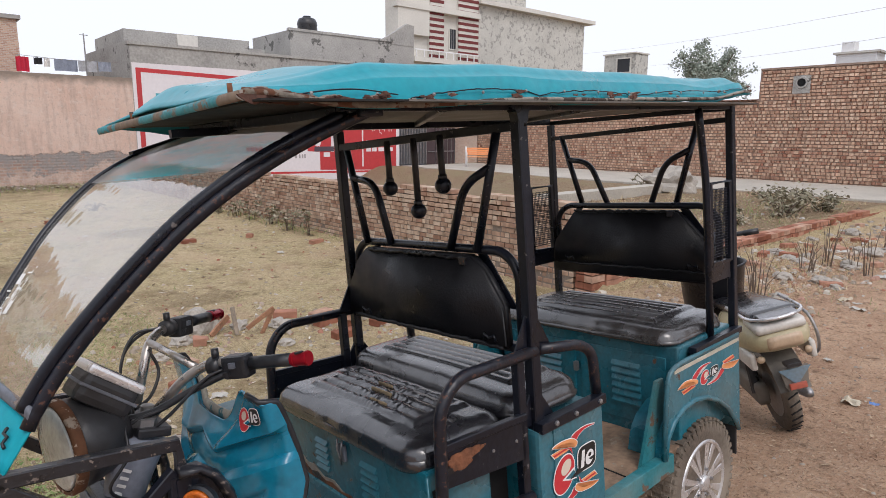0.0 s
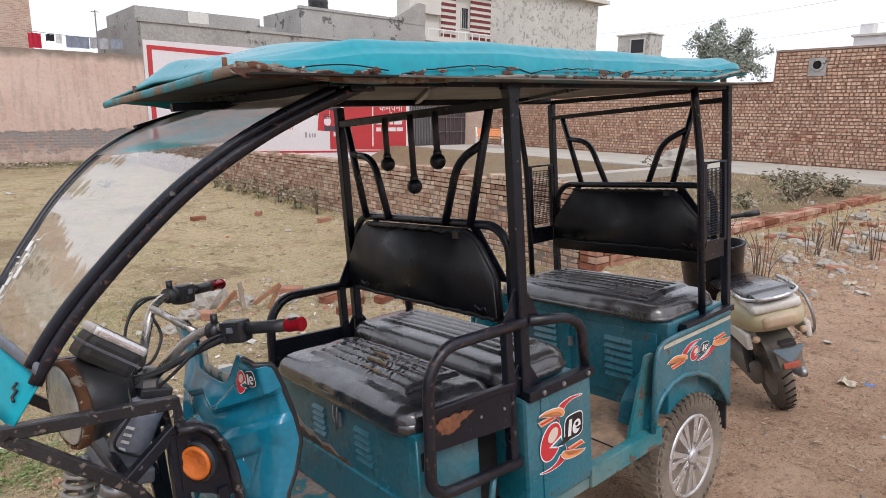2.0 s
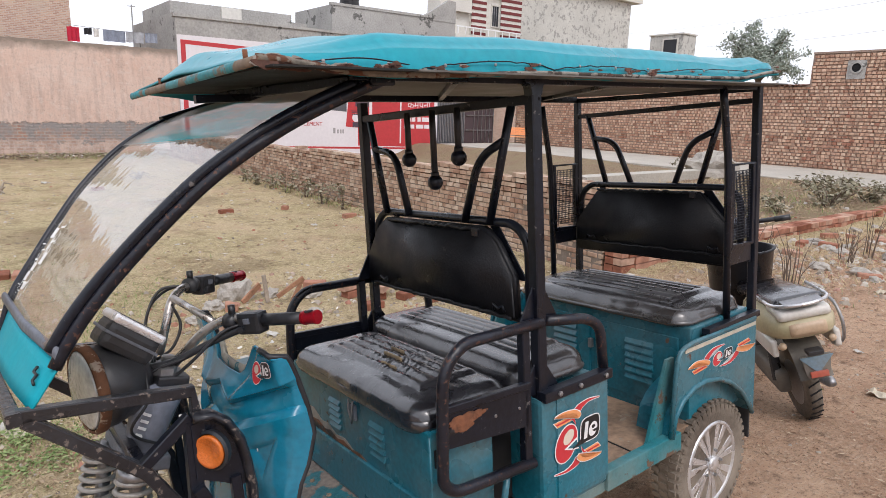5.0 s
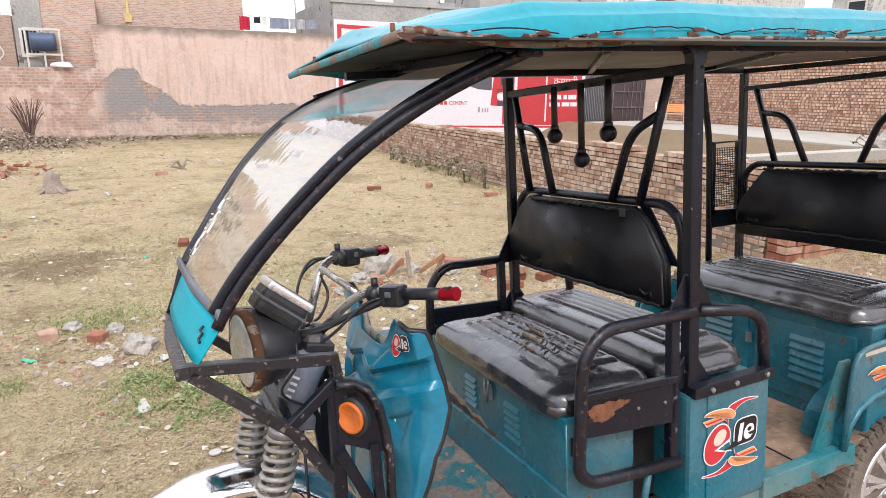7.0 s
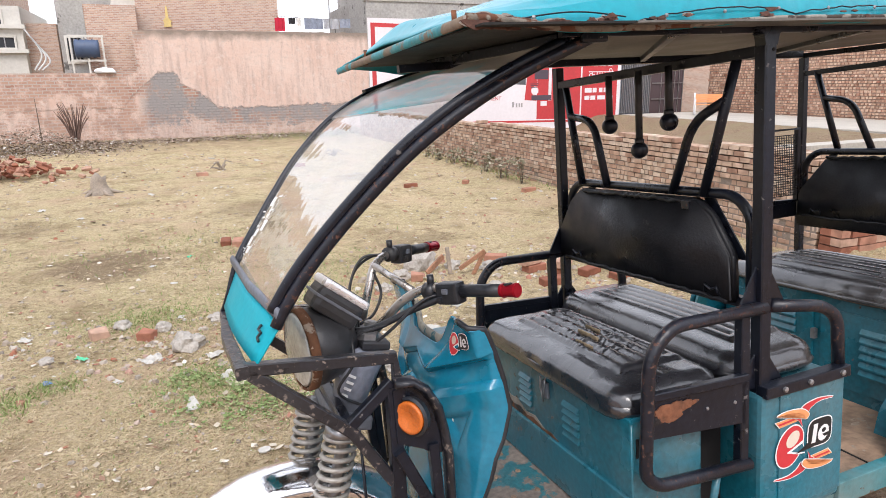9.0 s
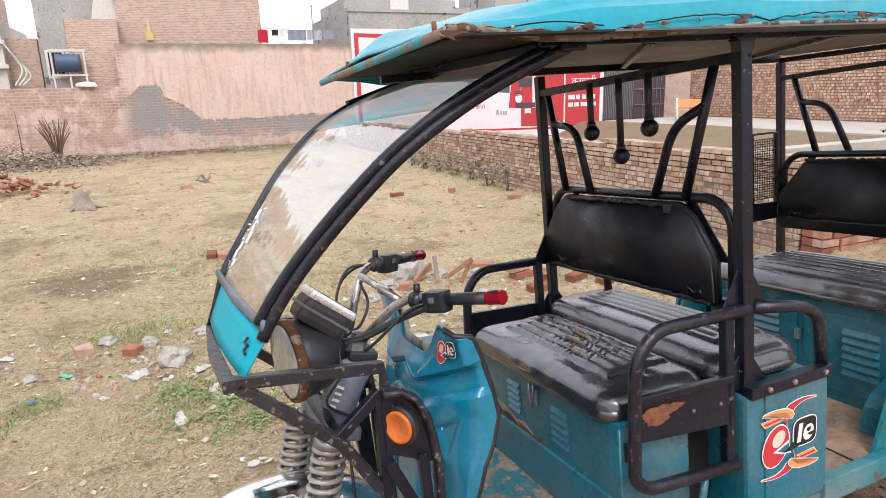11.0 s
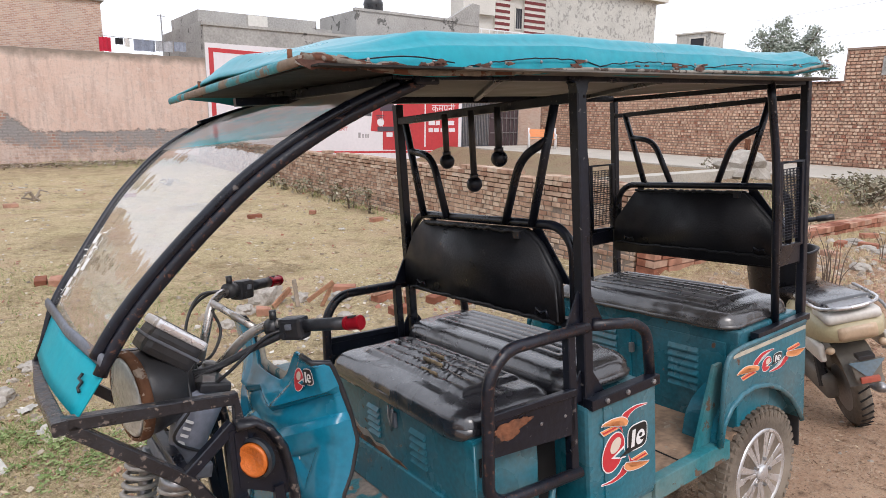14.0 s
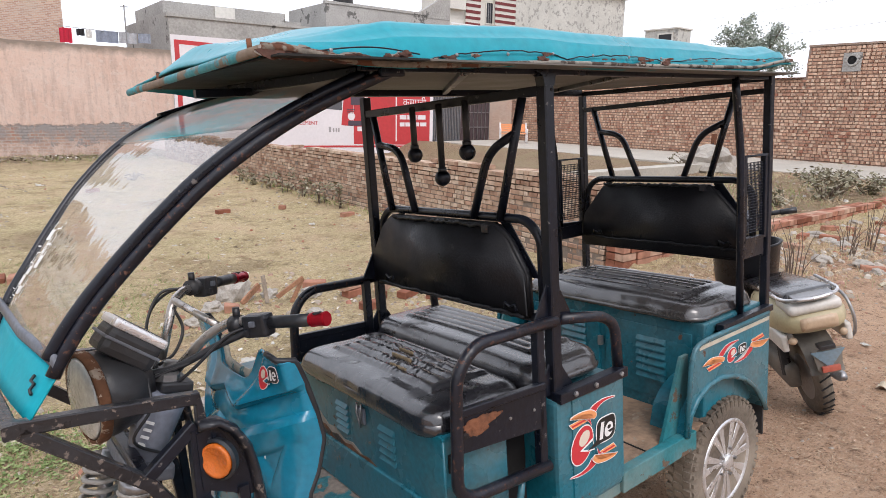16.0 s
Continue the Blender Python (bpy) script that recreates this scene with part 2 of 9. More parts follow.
def ground_z(x, y):
    """Height of the ground: it falls from the dirt road to the grass lot, and is level far off."""
    cross = -0.09 * clamp(y, -0.5, 1.33)
    along = 0.03 * clamp(x, -1.6, 1.8)
    lean = cross + along
    road = 0.01
    k = step(2.2, 4.5, x) * (1 - step(2.4, 3.4, y))
    z = lean * (1 - k) + road * k
    lot = step(1.1, 1.8, y) * (1 - step(3.4, 4.0, x))
    z = z * (1 - lot) + LOT * lot
    plot = step(4.15, 4.3, x) * step(2.7, 2.95, y) * (1 - step(15.7, 16.2, x))
    z = z * (1 - plot) + (0.12 + 0.06 * noise.noise((x * 0.4, y * 0.4, 3))) * plot
    dip = step(4.2, 5.0, x) * step(11.0, 17.5, y) * (1 - step(14.0, 15.6, x)) * (1 - step(22.6, 24, y))
    z = z * (1 - dip) - 0.42 * dip
    far = step(24, 40, math.hypot(x, y))
    z = z * (1 - far)
    rough = 0.035 * noise.noise((x * 0.55, y * 0.55, 0)) + 0.018 * noise.noise((x * 2.1, y * 2.1, 5)) + 0.008 * noise.noise((x * 6, y * 6, 9))
    rough += 0.011 * noise.noise((x * 13, y * 13, 2)) + 0.008 * noise.noise((x * 27, y * 27, 6))
    calm = 1 - step(0.9, 0.2, max(abs(x) - 1.2, abs(y - 0.45) - 0.6))
    return z + rough * (0.25 + 0.75 * clamp(calm, 0, 1)) * (1 - far)


def axis(lo, hi, fine, a, b):
    out, v, s = [], a, fine
    while v < b:
        out.append(v)
        v += fine
    left, s, v = [], fine, a
    while v > lo:
        s *= 1.25
        v -= s
        left.append(max(v, lo))
    right, s, v = [], fine, out[-1]
    while v < hi:
        s *= 1.25
        v += s
        right.append(min(v, hi))
    return left[::-1] + out + right


def ground_material():
    m = bpy.data.materials.new("dry_grass_and_dirt")
    m.use_nodes = True
    nt = m.node_tree
    N, Lk = nt.nodes, nt.links
    b = N["Principled BSDF"]
    b.inputs["Roughness"].default_value = 0.95
    b.inputs["Specular IOR Level"].default_value = 0.15
    tc = N.new("ShaderNodeTexCoord")

    def nz(scale, detail=6, rough=0.6):
        n = N.new("ShaderNodeTexNoise")
        n.inputs["Scale"].default_value, n.inputs["Detail"].default_value, n.inputs["Roughness"].default_value = scale, detail, rough
        Lk.new(tc.outputs["Object"], n.inputs["Vector"])
        return n.outputs[0]

    def mix(fac, a, c):
        x = N.new("ShaderNodeMixRGB")
        for s, v in zip(x.inputs, (fac, a, c)):
            if isinstance(v, tuple):
                s.default_value = (*v, 1)
            elif isinstance(v, float):
                s.default_value = v
            else:
                Lk.new(v, s)
        return x.outputs[0]

    def rng(v, a, c):
        x = N.new("ShaderNodeMapRange")
        x.inputs[1].default_value, x.inputs[2].default_value = a, c
        Lk.new(v, x.inputs[0])
        return x.outputs[0]

    sep = N.new("ShaderNodeSeparateXYZ")
    Lk.new(tc.outputs["Object"], sep.inputs[0])

    def math2(op, a, c):
        x = N.new("ShaderNodeMath")
        x.operation = op
        for s, v in zip(x.inputs, (a, c)):
            if isinstance(v, float):
                s.default_value = v
            else:
                Lk.new(v, s)
        return x.outputs[0]

    dirt = mix(rng(nz(2.2), 0.3, 0.7), (0.42, 0.255, 0.165), (0.62, 0.425, 0.29))
    dirt = mix(rng(nz(38, 3), 0.52, 0.75), dirt, (0.62, 0.46, 0.34))
    grass = mix(rng(nz(0.8), 0.35, 0.65), (0.54, 0.42, 0.245), (0.40, 0.34, 0.165))
    grass = mix(rng(nz(26, 5, 0.75), 0.42, 0.68), grass, (0.66, 0.54, 0.35))
    grass = mix(rng(nz(70, 4, 0.8), 0.50, 0.66), grass, (0.20, 0.14, 0.08))
    grass = mix(rng(nz(150, 3, 0.7), 0.54, 0.66), grass, (0.66, 0.56, 0.40))
    grass = mix(rng(nz(5, 6, 0.7), 0.56, 0.70), grass, (0.17, 0.13, 0.075))
    grass = mix(math2("MULTIPLY", rng(nz(1.9, 9, 0.78), 0.50, 0.62), 0.7), grass, (0.25, 0.185, 0.10))
    grass = mix(math2("MULTIPLY", rng(nz(12, 8, 0.8), 0.54, 0.66), 0.6), grass, (0.16, 0.12, 0.07))
    lot_dirt = rng(nz(1.1, 8, 0.7), 0.50, 0.62)
    lot = mix(math2("MULTIPLY", lot_dirt, 0.75), grass, mix(rng(nz(30), 0.3, 0.7), (0.42, 0.295, 0.19), (0.58, 0.44, 0.30)))
    dirt = mix(rng(nz(150, 2, 0.6), 0.60, 0.72), dirt, (0.56, 0.46, 0.36))
    dirt = mix(rng(nz(9, 6, 0.7), 0.55, 0.70), dirt, (0.19, 0.12, 0.082))
    dirt = mix(rng(nz(60, 4, 0.8), 0.54, 0.68), dirt, (0.15, 0.092, 0.062))
    wob = math2("MULTIPLY", math2("SUBTRACT", nz(0.9), 0.5), 2.4)
    # the dirt road lies on the side of positive x and small y
    edge = math2("SUBTRACT", math2("ADD", math2("MULTIPLY", sep.outputs[0], 0.8), wob), math2("MULTIPLY", sep.outputs[1], 1.0))
    road = rng(edge, -0.6, 0.9)
    near_road = rng(math2("MULTIPLY", sep.outputs[1], -1.0), -2.6, -1.6)
    col = mix(math2("MULTIPLY", road, near_road), lot, dirt)
    bare = rng(math2("ADD", math2("MULTIPLY", sep.outputs[1], -1.0), wob), -1.6, -0.4)
    col = mix(math2("MULTIPLY", bare, 0.75), col, dirt)
    earth = mix(rng(nz(1.4, 8, 0.7), 0.40, 0.62), mix(rng(nz(24, 6, 0.7), 0.4, 0.62), (0.17, 0.115, 0.075), (0.36, 0.26, 0.175)), (0.27, 0.215, 0.13))
    foot = math2("MULTIPLY", rng(math2("ADD", sep.outputs[1], wob), 16.5, 21.0), rng(nz(2.6, 8, 0.75), 0.36, 0.56))
    col = mix(math2("MULTIPLY", foot, 0.9), col, (0.24, 0.175, 0.11))
    plot = math2("MULTIPLY", rng(sep.outputs[0], 4.15, 4.3), rng(sep.outputs[1], 2.75, 3.0))
    col = mix(plot, col, earth)
    # bare dark hollows in the turf
    for px, py, w in ((-2.15, 5.75, 0.62), (-0.4, 8.3, 0.7), (0.9, 5.6, 0.5), (-3.4, 8.0, 0.6), (1.9, 10.5, 0.8)):
        ax, ay = math2("SUBTRACT", sep.outputs[0], px), math2("SUBTRACT", sep.outputs[1], py)
        away = math2("ADD", math2("MULTIPLY", ax, ax), math2("MULTIPLY", ay, ay))
        away = math2("ADD", away, math2("MULTIPLY", math2("SUBTRACT", nz(3.5, 8, 0.75), 0.5), 1.6))
        col = mix(math2("MULTIPLY", rng(away, w * w, w * w * 0.25), 0.75 if px == -2.15 else 0.45), col, (0.19, 0.135, 0.085))
    Lk.new(col, b.inputs["Base Color"])
    bp = N.new("ShaderNodeBump")
    bp.inputs["Strength"].default_value, bp.inputs["Distance"].default_value = 1.0, 0.045
    Lk.new(math2("ADD", nz(14, 8, 0.7), math2("MULTIPLY", nz(70, 4, 0.7), 0.5)), bp.inputs["Height"])
    Lk.new(bp.outputs[0], b.inputs["Normal"])
    return m


def build_ground():
    xs, ys = axis(-900, 900, 0.14, -6.5, 17), axis(-900, 900, 0.14, -3.0, 22.5)
    xs = sorted({round(x, 3) for x in xs} | {round(-3.2 + 0.028 * k, 3) for k in range(125)} | {round(0.3 + 0.05 * k, 3) for k in range(90)})
    ys = sorted({round(y, 3) for y in ys} | {round(1.0 + 0.03 * k, 3) for k in range(120)} | {round(-1.2 + 0.05 * k, 3) for k in range(44)})
    verts = [(x, y, ground_z(x, y)) for x in xs for y in ys]
    n = len(ys)
    faces = [(i * n + j, (i + 1) * n + j, (i + 1) * n + j + 1, i * n + j + 1) for i in range(len(xs) - 1) for j in range(n - 1)]
    me = bpy.data.meshes.new("ground")
    me.from_pydata(verts, [], faces)
    me.materials.append(ground_material())
    for p in me.polygons:
        p.use_smooth = True
    tagged(new("ground", me), "dry trampled grass and brown dirt strewn with litter", "ground", kind="structure")


build_ground()

# ---------------------------------------------------------------- walls and houses
CONCRETE = mat("grey_cement_render", (0.36, 0.35, 0.33), 0.9, var=0.28, scale=0.9, fine=14, bump=0.3, wear=(0.17, 0.165, 0.155), wear_at=0.60, wear_scale=1.3)
PALE = mat("pale_render", (0.62, 0.60, 0.55), 0.85, var=0.12, scale=0.6, fine=10, bump=0.15)
PATHC = mat("concrete_path", (0.42, 0.39, 0.34), 0.9, var=0.2, scale=1.2, fine=22, bump=0.25)
SIGN_WHITE = mat("sign_white_paint", (0.74, 0.70, 0.72), 0.75, var=0.06, scale=0.5, fine=8, bump=0.1, wear=(0.42, 0.40, 0.38), wear_at=0.70, wear_scale=2.2)
SIGN_RED = mat("sign_red_paint", (0.50, 0.045, 0.05), 0.7, var=0.12, scale=0.8, fine=9, bump=0.1, wear=(0.60, 0.50, 0.46), wear_at=0.72, wear_scale=5)
SIGN_INK = mat("sign_dark_paint", (0.08, 0.06, 0.08), 0.7, var=0.2, bump=0.05)
MAROON = mat("maroon_paint", (0.16, 0.03, 0.03), 0.75, var=0.15, bump=0.05)
DARK_GAP = mat("dark_opening", (0.02, 0.022, 0.028), 0.5, var=0.2, bump=0.0)


def brick_material(name, a, b, pale=(0.48, 0.33, 0.23), dark=(0.20, 0.075, 0.045)):
    """Fired brick whose colour goes from piece to piece."""
    m = bpy.data.materials.new(name)
    m.use_nodes = True
    N, Lk = m.node_tree.nodes, m.node_tree.links
    bs = N["Principled BSDF"]
    bs.inputs["Roughness"].default_value = 0.92
    bs.inputs["Specular IOR Level"].default_value = 0.2
    geo, info, tc = N.new("ShaderNodeNewGeometry"), N.new("ShaderNodeObjectInfo"), N.new("ShaderNodeTexCoord")
    add = N.new("ShaderNodeMath")
    add.operation = "ADD"
    Lk.new(geo.outputs["Random Per Island"], add.inputs[0])
    Lk.new(info.outputs["Random"], add.inputs[1])
    fr = N.new("ShaderNodeMath")
    fr.operation = "FRACT"
    Lk.new(add.outputs[0], fr.inputs[0])
    ramp = N.new("ShaderNodeValToRGB")
    el = ramp.color_ramp.elements
    el[0].position, el[0].color = 0.0, (*dark, 1)
    el[1].position, el[1].color = 1.0, (*pale, 1)
    for p, c in ((0.25, a), (0.7, b)):
        e = el.new(p)
        e.color = (*c, 1)
    Lk.new(fr.outputs[0], ramp.inputs[0])
    n = N.new("ShaderNodeTexNoise")
    n.inputs["Scale"].default_value, n.inputs["Detail"].default_value = 9, 7
    Lk.new(tc.outputs["Object"], n.inputs["Vector"])
    mr = N.new("ShaderNodeMapRange")
    mr.inputs[1].default_value, mr.inputs[2].default_value, mr.inputs[3].default_value, mr.inputs[4].default_value = 0.3, 0.7, 0.68, 1.25
    Lk.new(n.outputs[0], mr.inputs[0])
    mul = N.new("ShaderNodeVectorMath")
    mul.operation = "SCALE"
    Lk.new(ramp.outputs[0], mul.inputs[0])
    Lk.new(mr.outputs[0], mul.inputs["Scale"])
    Lk.new(mul.outputs[0], bs.inputs["Base Color"])
    bp = N.new("ShaderNodeBump")
    bp.inputs["Strength"].default_value, bp.inputs["Distance"].default_value = 0.5, 0.01
    Lk.new(n.outputs[0], bp.inputs["Height"])
    Lk.new(bp.outputs[0], bs.inputs["Normal"])
    return m


BRICK_LOW = brick_material("low_wall_brick", (0.40, 0.265, 0.19), (0.46, 0.335, 0.25), pale=(0.55, 0.44, 0.345), dark=(0.29, 0.17, 0.12))
BRICK_RIGHT = brick_material("yard_wall_brick", (0.56, 0.37, 0.265), (0.61, 0.42, 0.305), pale=(0.67, 0.50, 0.375), dark=(0.47, 0.28, 0.195))
MORTAR_RED = mat("red_brown_mortar", (0.32, 0.235, 0.185), 0.95, var=0.25, scale=3, fine=40, bump=0.5)
BRICK_LOOSE = brick_material("loose_red_brick", (0.34, 0.145, 0.095), (0.40, 0.21, 0.145), pale=(0.46, 0.31, 0.23))
MORTAR = mat("old_mortar", (0.21, 0.17, 0.14), 0.95, var=0.25, scale=4, fine=40, bump=0.5)


def joined_bricks(name, spots, size, material, parent, jitter=0.004, seed=1):
    """Many bricks as one mesh; spots: (centre, turn about z)."""
    rnd = random.Random(seed)
    verts, faces = [], []
    L, D, H = size
    for (x, y, z), a, (l, d, h) in spots:
        c, s = math.cos(a), math.sin(a)
        o = len(verts)
        jx, jy, jz = (rnd.uniform(-jitter, jitter) for _ in range(3))
        for sx in (-1, 1):
            for sy in (-1, 1):
                for sz in (-1, 1):
                    u, v = sx * l / 2, sy * d / 2 + jy
                    verts.append((x + u * c - v * s + jx, y + u * s + v * c, z + sz * h / 2 + jz * 0.5))
        faces += [tuple(o + k for k in q) for q in ((0, 1, 3, 2), (4, 6, 7, 5), (0, 4, 5, 1), (2, 3, 7, 6), (0, 2, 6, 4), (1, 5, 7, 3))]
    me = bpy.data.meshes.new(name)
    me.from_pydata(verts, [], faces)
    me.materials.append(material)
    ob = new(name, me)
    ob.parent = parent
    return tagged(ob, kind="stuff")


def wall_box(name, x0, x1, y0, y1, z0, z1, material, label, category="wall"):
    bm = bmesh.new()
    box(bm, x0, x1, y0, y1, z0, z1)
    ob = part(name, bm, material, None)
    return tagged(ob, label, category, kind="structure")


def bond(length, z0, z1, course, brick=0.225, joint=0.012, header_share=0.0, seed=3, ragged=None):
    """Bricks of a wall as (along, height, length): rows of stretchers, some headers."""
    rnd = random.Random(seed)
    out, z, row = [], z0, 0
    while z + course * 0.5 < z1:
        u = -brick * 0.5 * (row % 2)
        while u < length:
            l = brick if rnd.random() > header_share else brick * 0.48
            a, b = max(u, 0), min(u + l, length)
            if b - a > 0.05 and (ragged is None or z + course < ragged((a + b) / 2)):
                out.append(((a + b) / 2, z + course / 2, b - a, course - joint))
            u += l + joint
        z += course
        row += 1
    return out


# the low brick wall between the lot and the plot; it turns along the road
def low_top(u):
    return 0.93 - 0.013 * u + 0.05 * noise.noise((u * 0.9, 4, 0)) - 0.10 * step(0.25, 0.0, u)


LOW_X, LOW_Y0, LOW_LEN = 4.1, 3.05, 16.5
low = wall_box("wall_low", LOW_X + 0.012, LOW_X + 0.21, LOW_Y0 + 0.02, LOW_Y0 + LOW_LEN, -0.3, 0.60, MORTAR, "low unplastered brick boundary wall with rough mortar joints")
low_spots = bond(LOW_LEN, -0.16, 1.1, 0.062, 0.130, 0.013, header_share=0.35, ragged=low_top)


def ret_top(u):
    return 0.80 - 0.55 * step(0.1, 2.2, u) - 0.012 * u + 0.03 * noise.noise((u * 1.4, 8, 0))


RET_LEN = 12.0
ret = wall_box("wall_roadside", LOW_X + 0.22, LOW_X + RET_LEN, LOW_Y0 - 0.19, LOW_Y0 - 0.012, -0.3, 0.08, MORTAR, "broken low brick edging wall along the dirt road")
ret_spots = bond(RET_LEN, -0.10, 1.0, 0.082, header_share=0.3, ragged=ret_top, seed=5)

# orange rendered wall behind the lot, with its render fallen off in a band
def orange_material():
    m = bpy.data.materials.new("orange_render_fallen")
    m.use_nodes = True
    N, Lk = m.node_tree.nodes, m.node_tree.links
    b = N["Principled BSDF"]
    b.inputs["Roughness"].default_value = 0.92
    b.inputs["Specular IOR Level"].default_value = 0.2
    tc = N.new("ShaderNodeTexCoord")

    def nz(scale, detail=6, rough=0.6):
        n = N.new("ShaderNodeTexNoise")
        n.inputs["Scale"].default_value, n.inputs["Detail"].default_value, n.inputs["Roughness"].default_value = scale, detail, rough
        Lk.new(tc.outputs["Object"], n.inputs["Vector"])
        return n.outputs[0]

    def mr(v, a, c, lo=0.0, hi=1.0):
        x = N.new("ShaderNodeMapRange")
        for s, w in zip(x.inputs[1:5], (a, c, lo, hi)):
            s.default_value = w
        Lk.new(v, x.inputs[0])
        return x.outputs[0]

    def mix(f, a, c):
        x = N.new("ShaderNodeMixRGB")
        for s, v in zip(x.inputs, (f, a, c)):
            if isinstance(v, tuple):
                s.default_value = (*v, 1)
            elif isinstance(v, float):
                s.default_value = v
            else:
                Lk.new(v, s)
        return x.outputs[0]

    def m2(op, a, c):
        x = N.new("ShaderNodeMath")
        x.operation = op
        for s, v in zip(x.inputs, (a, c)):
            if isinstance(v, (int, float)):
                s.default_value = v
            else:
                Lk.new(v, s)
        return x.outputs[0]

    sep = N.new("ShaderNodeSeparateXYZ")
    Lk.new(tc.outputs["Object"], sep.inputs[0])
    X, Z = sep.outputs[0], sep.outputs[2]
    base = mix(mr(nz(0.7), 0.3, 0.7), (0.61, 0.43, 0.35), (0.69, 0.545, 0.47))
    # streaks run down the render
    mp = N.new("ShaderNodeMapping")
    mp.inputs["Scale"].default_value = (3.0, 1.0, 0.35)
    Lk.new(tc.outputs["Object"], mp.inputs["Vector"])
    st = N.new("ShaderNodeTexNoise")
    st.inputs["Scale"].default_value, st.inputs["Detail"].default_value = 2.4, 7
    Lk.new(mp.outputs[0], st.inputs["Vector"])
    base = mix(mr(st.outputs[0], 0.50, 0.78), base, (0.45, 0.34, 0.29))
    base = mix(mr(nz(5.0, 8, 0.75), 0.52, 0.66), base, (0.66, 0.55, 0.49))
    base = mix(m2("MULTIPLY", mr(nz(9.0, 8, 0.8), 0.52, 0.68), 0.7), base, (0.42, 0.335, 0.29))
    base = mix(mr(nz(22.0, 4, 0.8), 0.62, 0.72), base, (0.34, 0.26, 0.22))
    base = mix(mr(m2("ADD", Z, m2("MULTIPLY", nz(2.5), 0.5)), 3.25, 3.5), base, (0.27, 0.22, 0.18))
    br = N.new("ShaderNodeTexBrick")
    br.inputs["Scale"].default_value = 1.0
    br.inputs["Brick Width"].default_value, br.inputs["Row Height"].default_value, br.inputs["Mortar Size"].default_value = 0.24, 0.10, 0.016
    br.inputs["Color1"].default_value, br.inputs["Color2"].default_value, br.inputs["Mortar"].default_value = (0.33, 0.17, 0.125, 1), (0.45, 0.275, 0.205, 1), (0.42, 0.37, 0.325, 1)
    br2 = N.new("ShaderNodeTexBrick")
    br2.inputs["Scale"].default_value = 1.0
    br2.inputs["Brick Width"].default_value, br2.inputs["Row Height"].default_value, br2.inputs["Mortar Size"].default_value = 0.26, 0.09, 0.020
    br2.inputs["Color1"].default_value, br2.inputs["Color2"].default_value, br2.inputs["Mortar"].default_value = (0.30, 0.28, 0.27, 1), (0.35, 0.325, 0.31, 1), (0.235, 0.22, 0.21, 1)
    cmb = N.new("ShaderNodeCombineXYZ")
    Lk.new(m2("ADD", X, m2("MULTIPLY", nz(6, 3), 0.07)), cmb.inputs[0])
    Lk.new(m2("ADD", Z, m2("MULTIPLY", nz(5, 3), 0.05)), cmb.inputs[1])
    Lk.new(cmb.outputs[0], br.inputs["Vector"])
    Lk.new(cmb.outputs[0], br2.inputs["Vector"])
    patch = mix(mr(nz(1.6, 9, 0.75), 0.38, 0.50), br.outputs[0], mix(mr(nz(3.0, 8, 0.7), 0.4, 0.6), br2.outputs[0], (0.29, 0.27, 0.26)))
    # the fallen band: below about 1.1 m, higher towards a hump at x = -1.2
    off = m2("ADD", X, 1.75)
    side = m2("MAXIMUM", m2("MULTIPLY", off, 0.60), m2("MULTIPLY", off, -0.8))
    hump = m2("MULTIPLY", mr(side, 0.1, 1.0, 1.0, 0.0), 1.2)
    line = m2("ADD", m2("ADD", 0.86, hump), m2("MULTIPLY", m2("SUBTRACT", nz(1.7, 9, 0.75), 0.5), 0.9))
    band = mr(m2("SUBTRACT", line, Z), -0.03, 0.03)
    line2 = m2("ADD", 0.30, m2("MULTIPLY", m2("SUBTRACT", nz(1.3, 9, 0.75), 0.46), 2.4))
    keep = mr(m2("SUBTRACT", Z, line2), -0.03, 0.03)
    bare = m2("MULTIPLY", mr(m2("ADD", X, m2("MULTIPLY", nz(1.3, 7, 0.7), 1.6)), -1.6, -1.9), mr(nz(2.2, 8, 0.7), 0.44, 0.54))
    low_hit = m2("MULTIPLY", band, mr(keep, 0, 1, 0.25, 1.0))
    low_hit = m2("MULTIPLY", low_hit, mr(X, -2.6, -2.2))
    col = mix(low_hit, base, patch)
    washed = mix(0.45, br.outputs[0], (0.52, 0.36, 0.28))
    col = mix(bare, col, washed)
    # render gone from the top courses of the lower run, and thin over the foot of the wall
    top = m2("MULTIPLY", mr(m2("ADD", Z, m2("MULTIPLY", nz(1.7, 9, 0.75), 1.5)), 1.95, 2.10), m2("MULTIPLY", mr(X, -2.0, -2.4), mr(nz(2.1, 9, 0.78), 0.40, 0.56)))
    col = mix(top, col, mix(0.12, br.outputs[0], (0.55, 0.42, 0.34)))
    foot = m2("MULTIPLY", mr(m2("SUBTRACT", 0.85, Z), 0.0, 0.45), mr(nz(2.6, 9, 0.78), 0.47, 0.58))
    col = mix(m2("MULTIPLY", foot, 0.8), col, mix(0.4, br.outputs[0], (0.36, 0.29, 0.25)))
    Lk.new(col, b.inputs["Base Color"])
    bp = N.new("ShaderNodeBump")
    bp.inputs["Strength"].default_value, bp.inputs["Distance"].default_value = 0.6, 0.04
    Lk.new(m2("SUBTRACT", nz(12, 6), m2("MULTIPLY", band, 0.7)), bp.inputs["Height"])
    Lk.new(bp.outputs[0], b.inputs["Normal"])
    return m


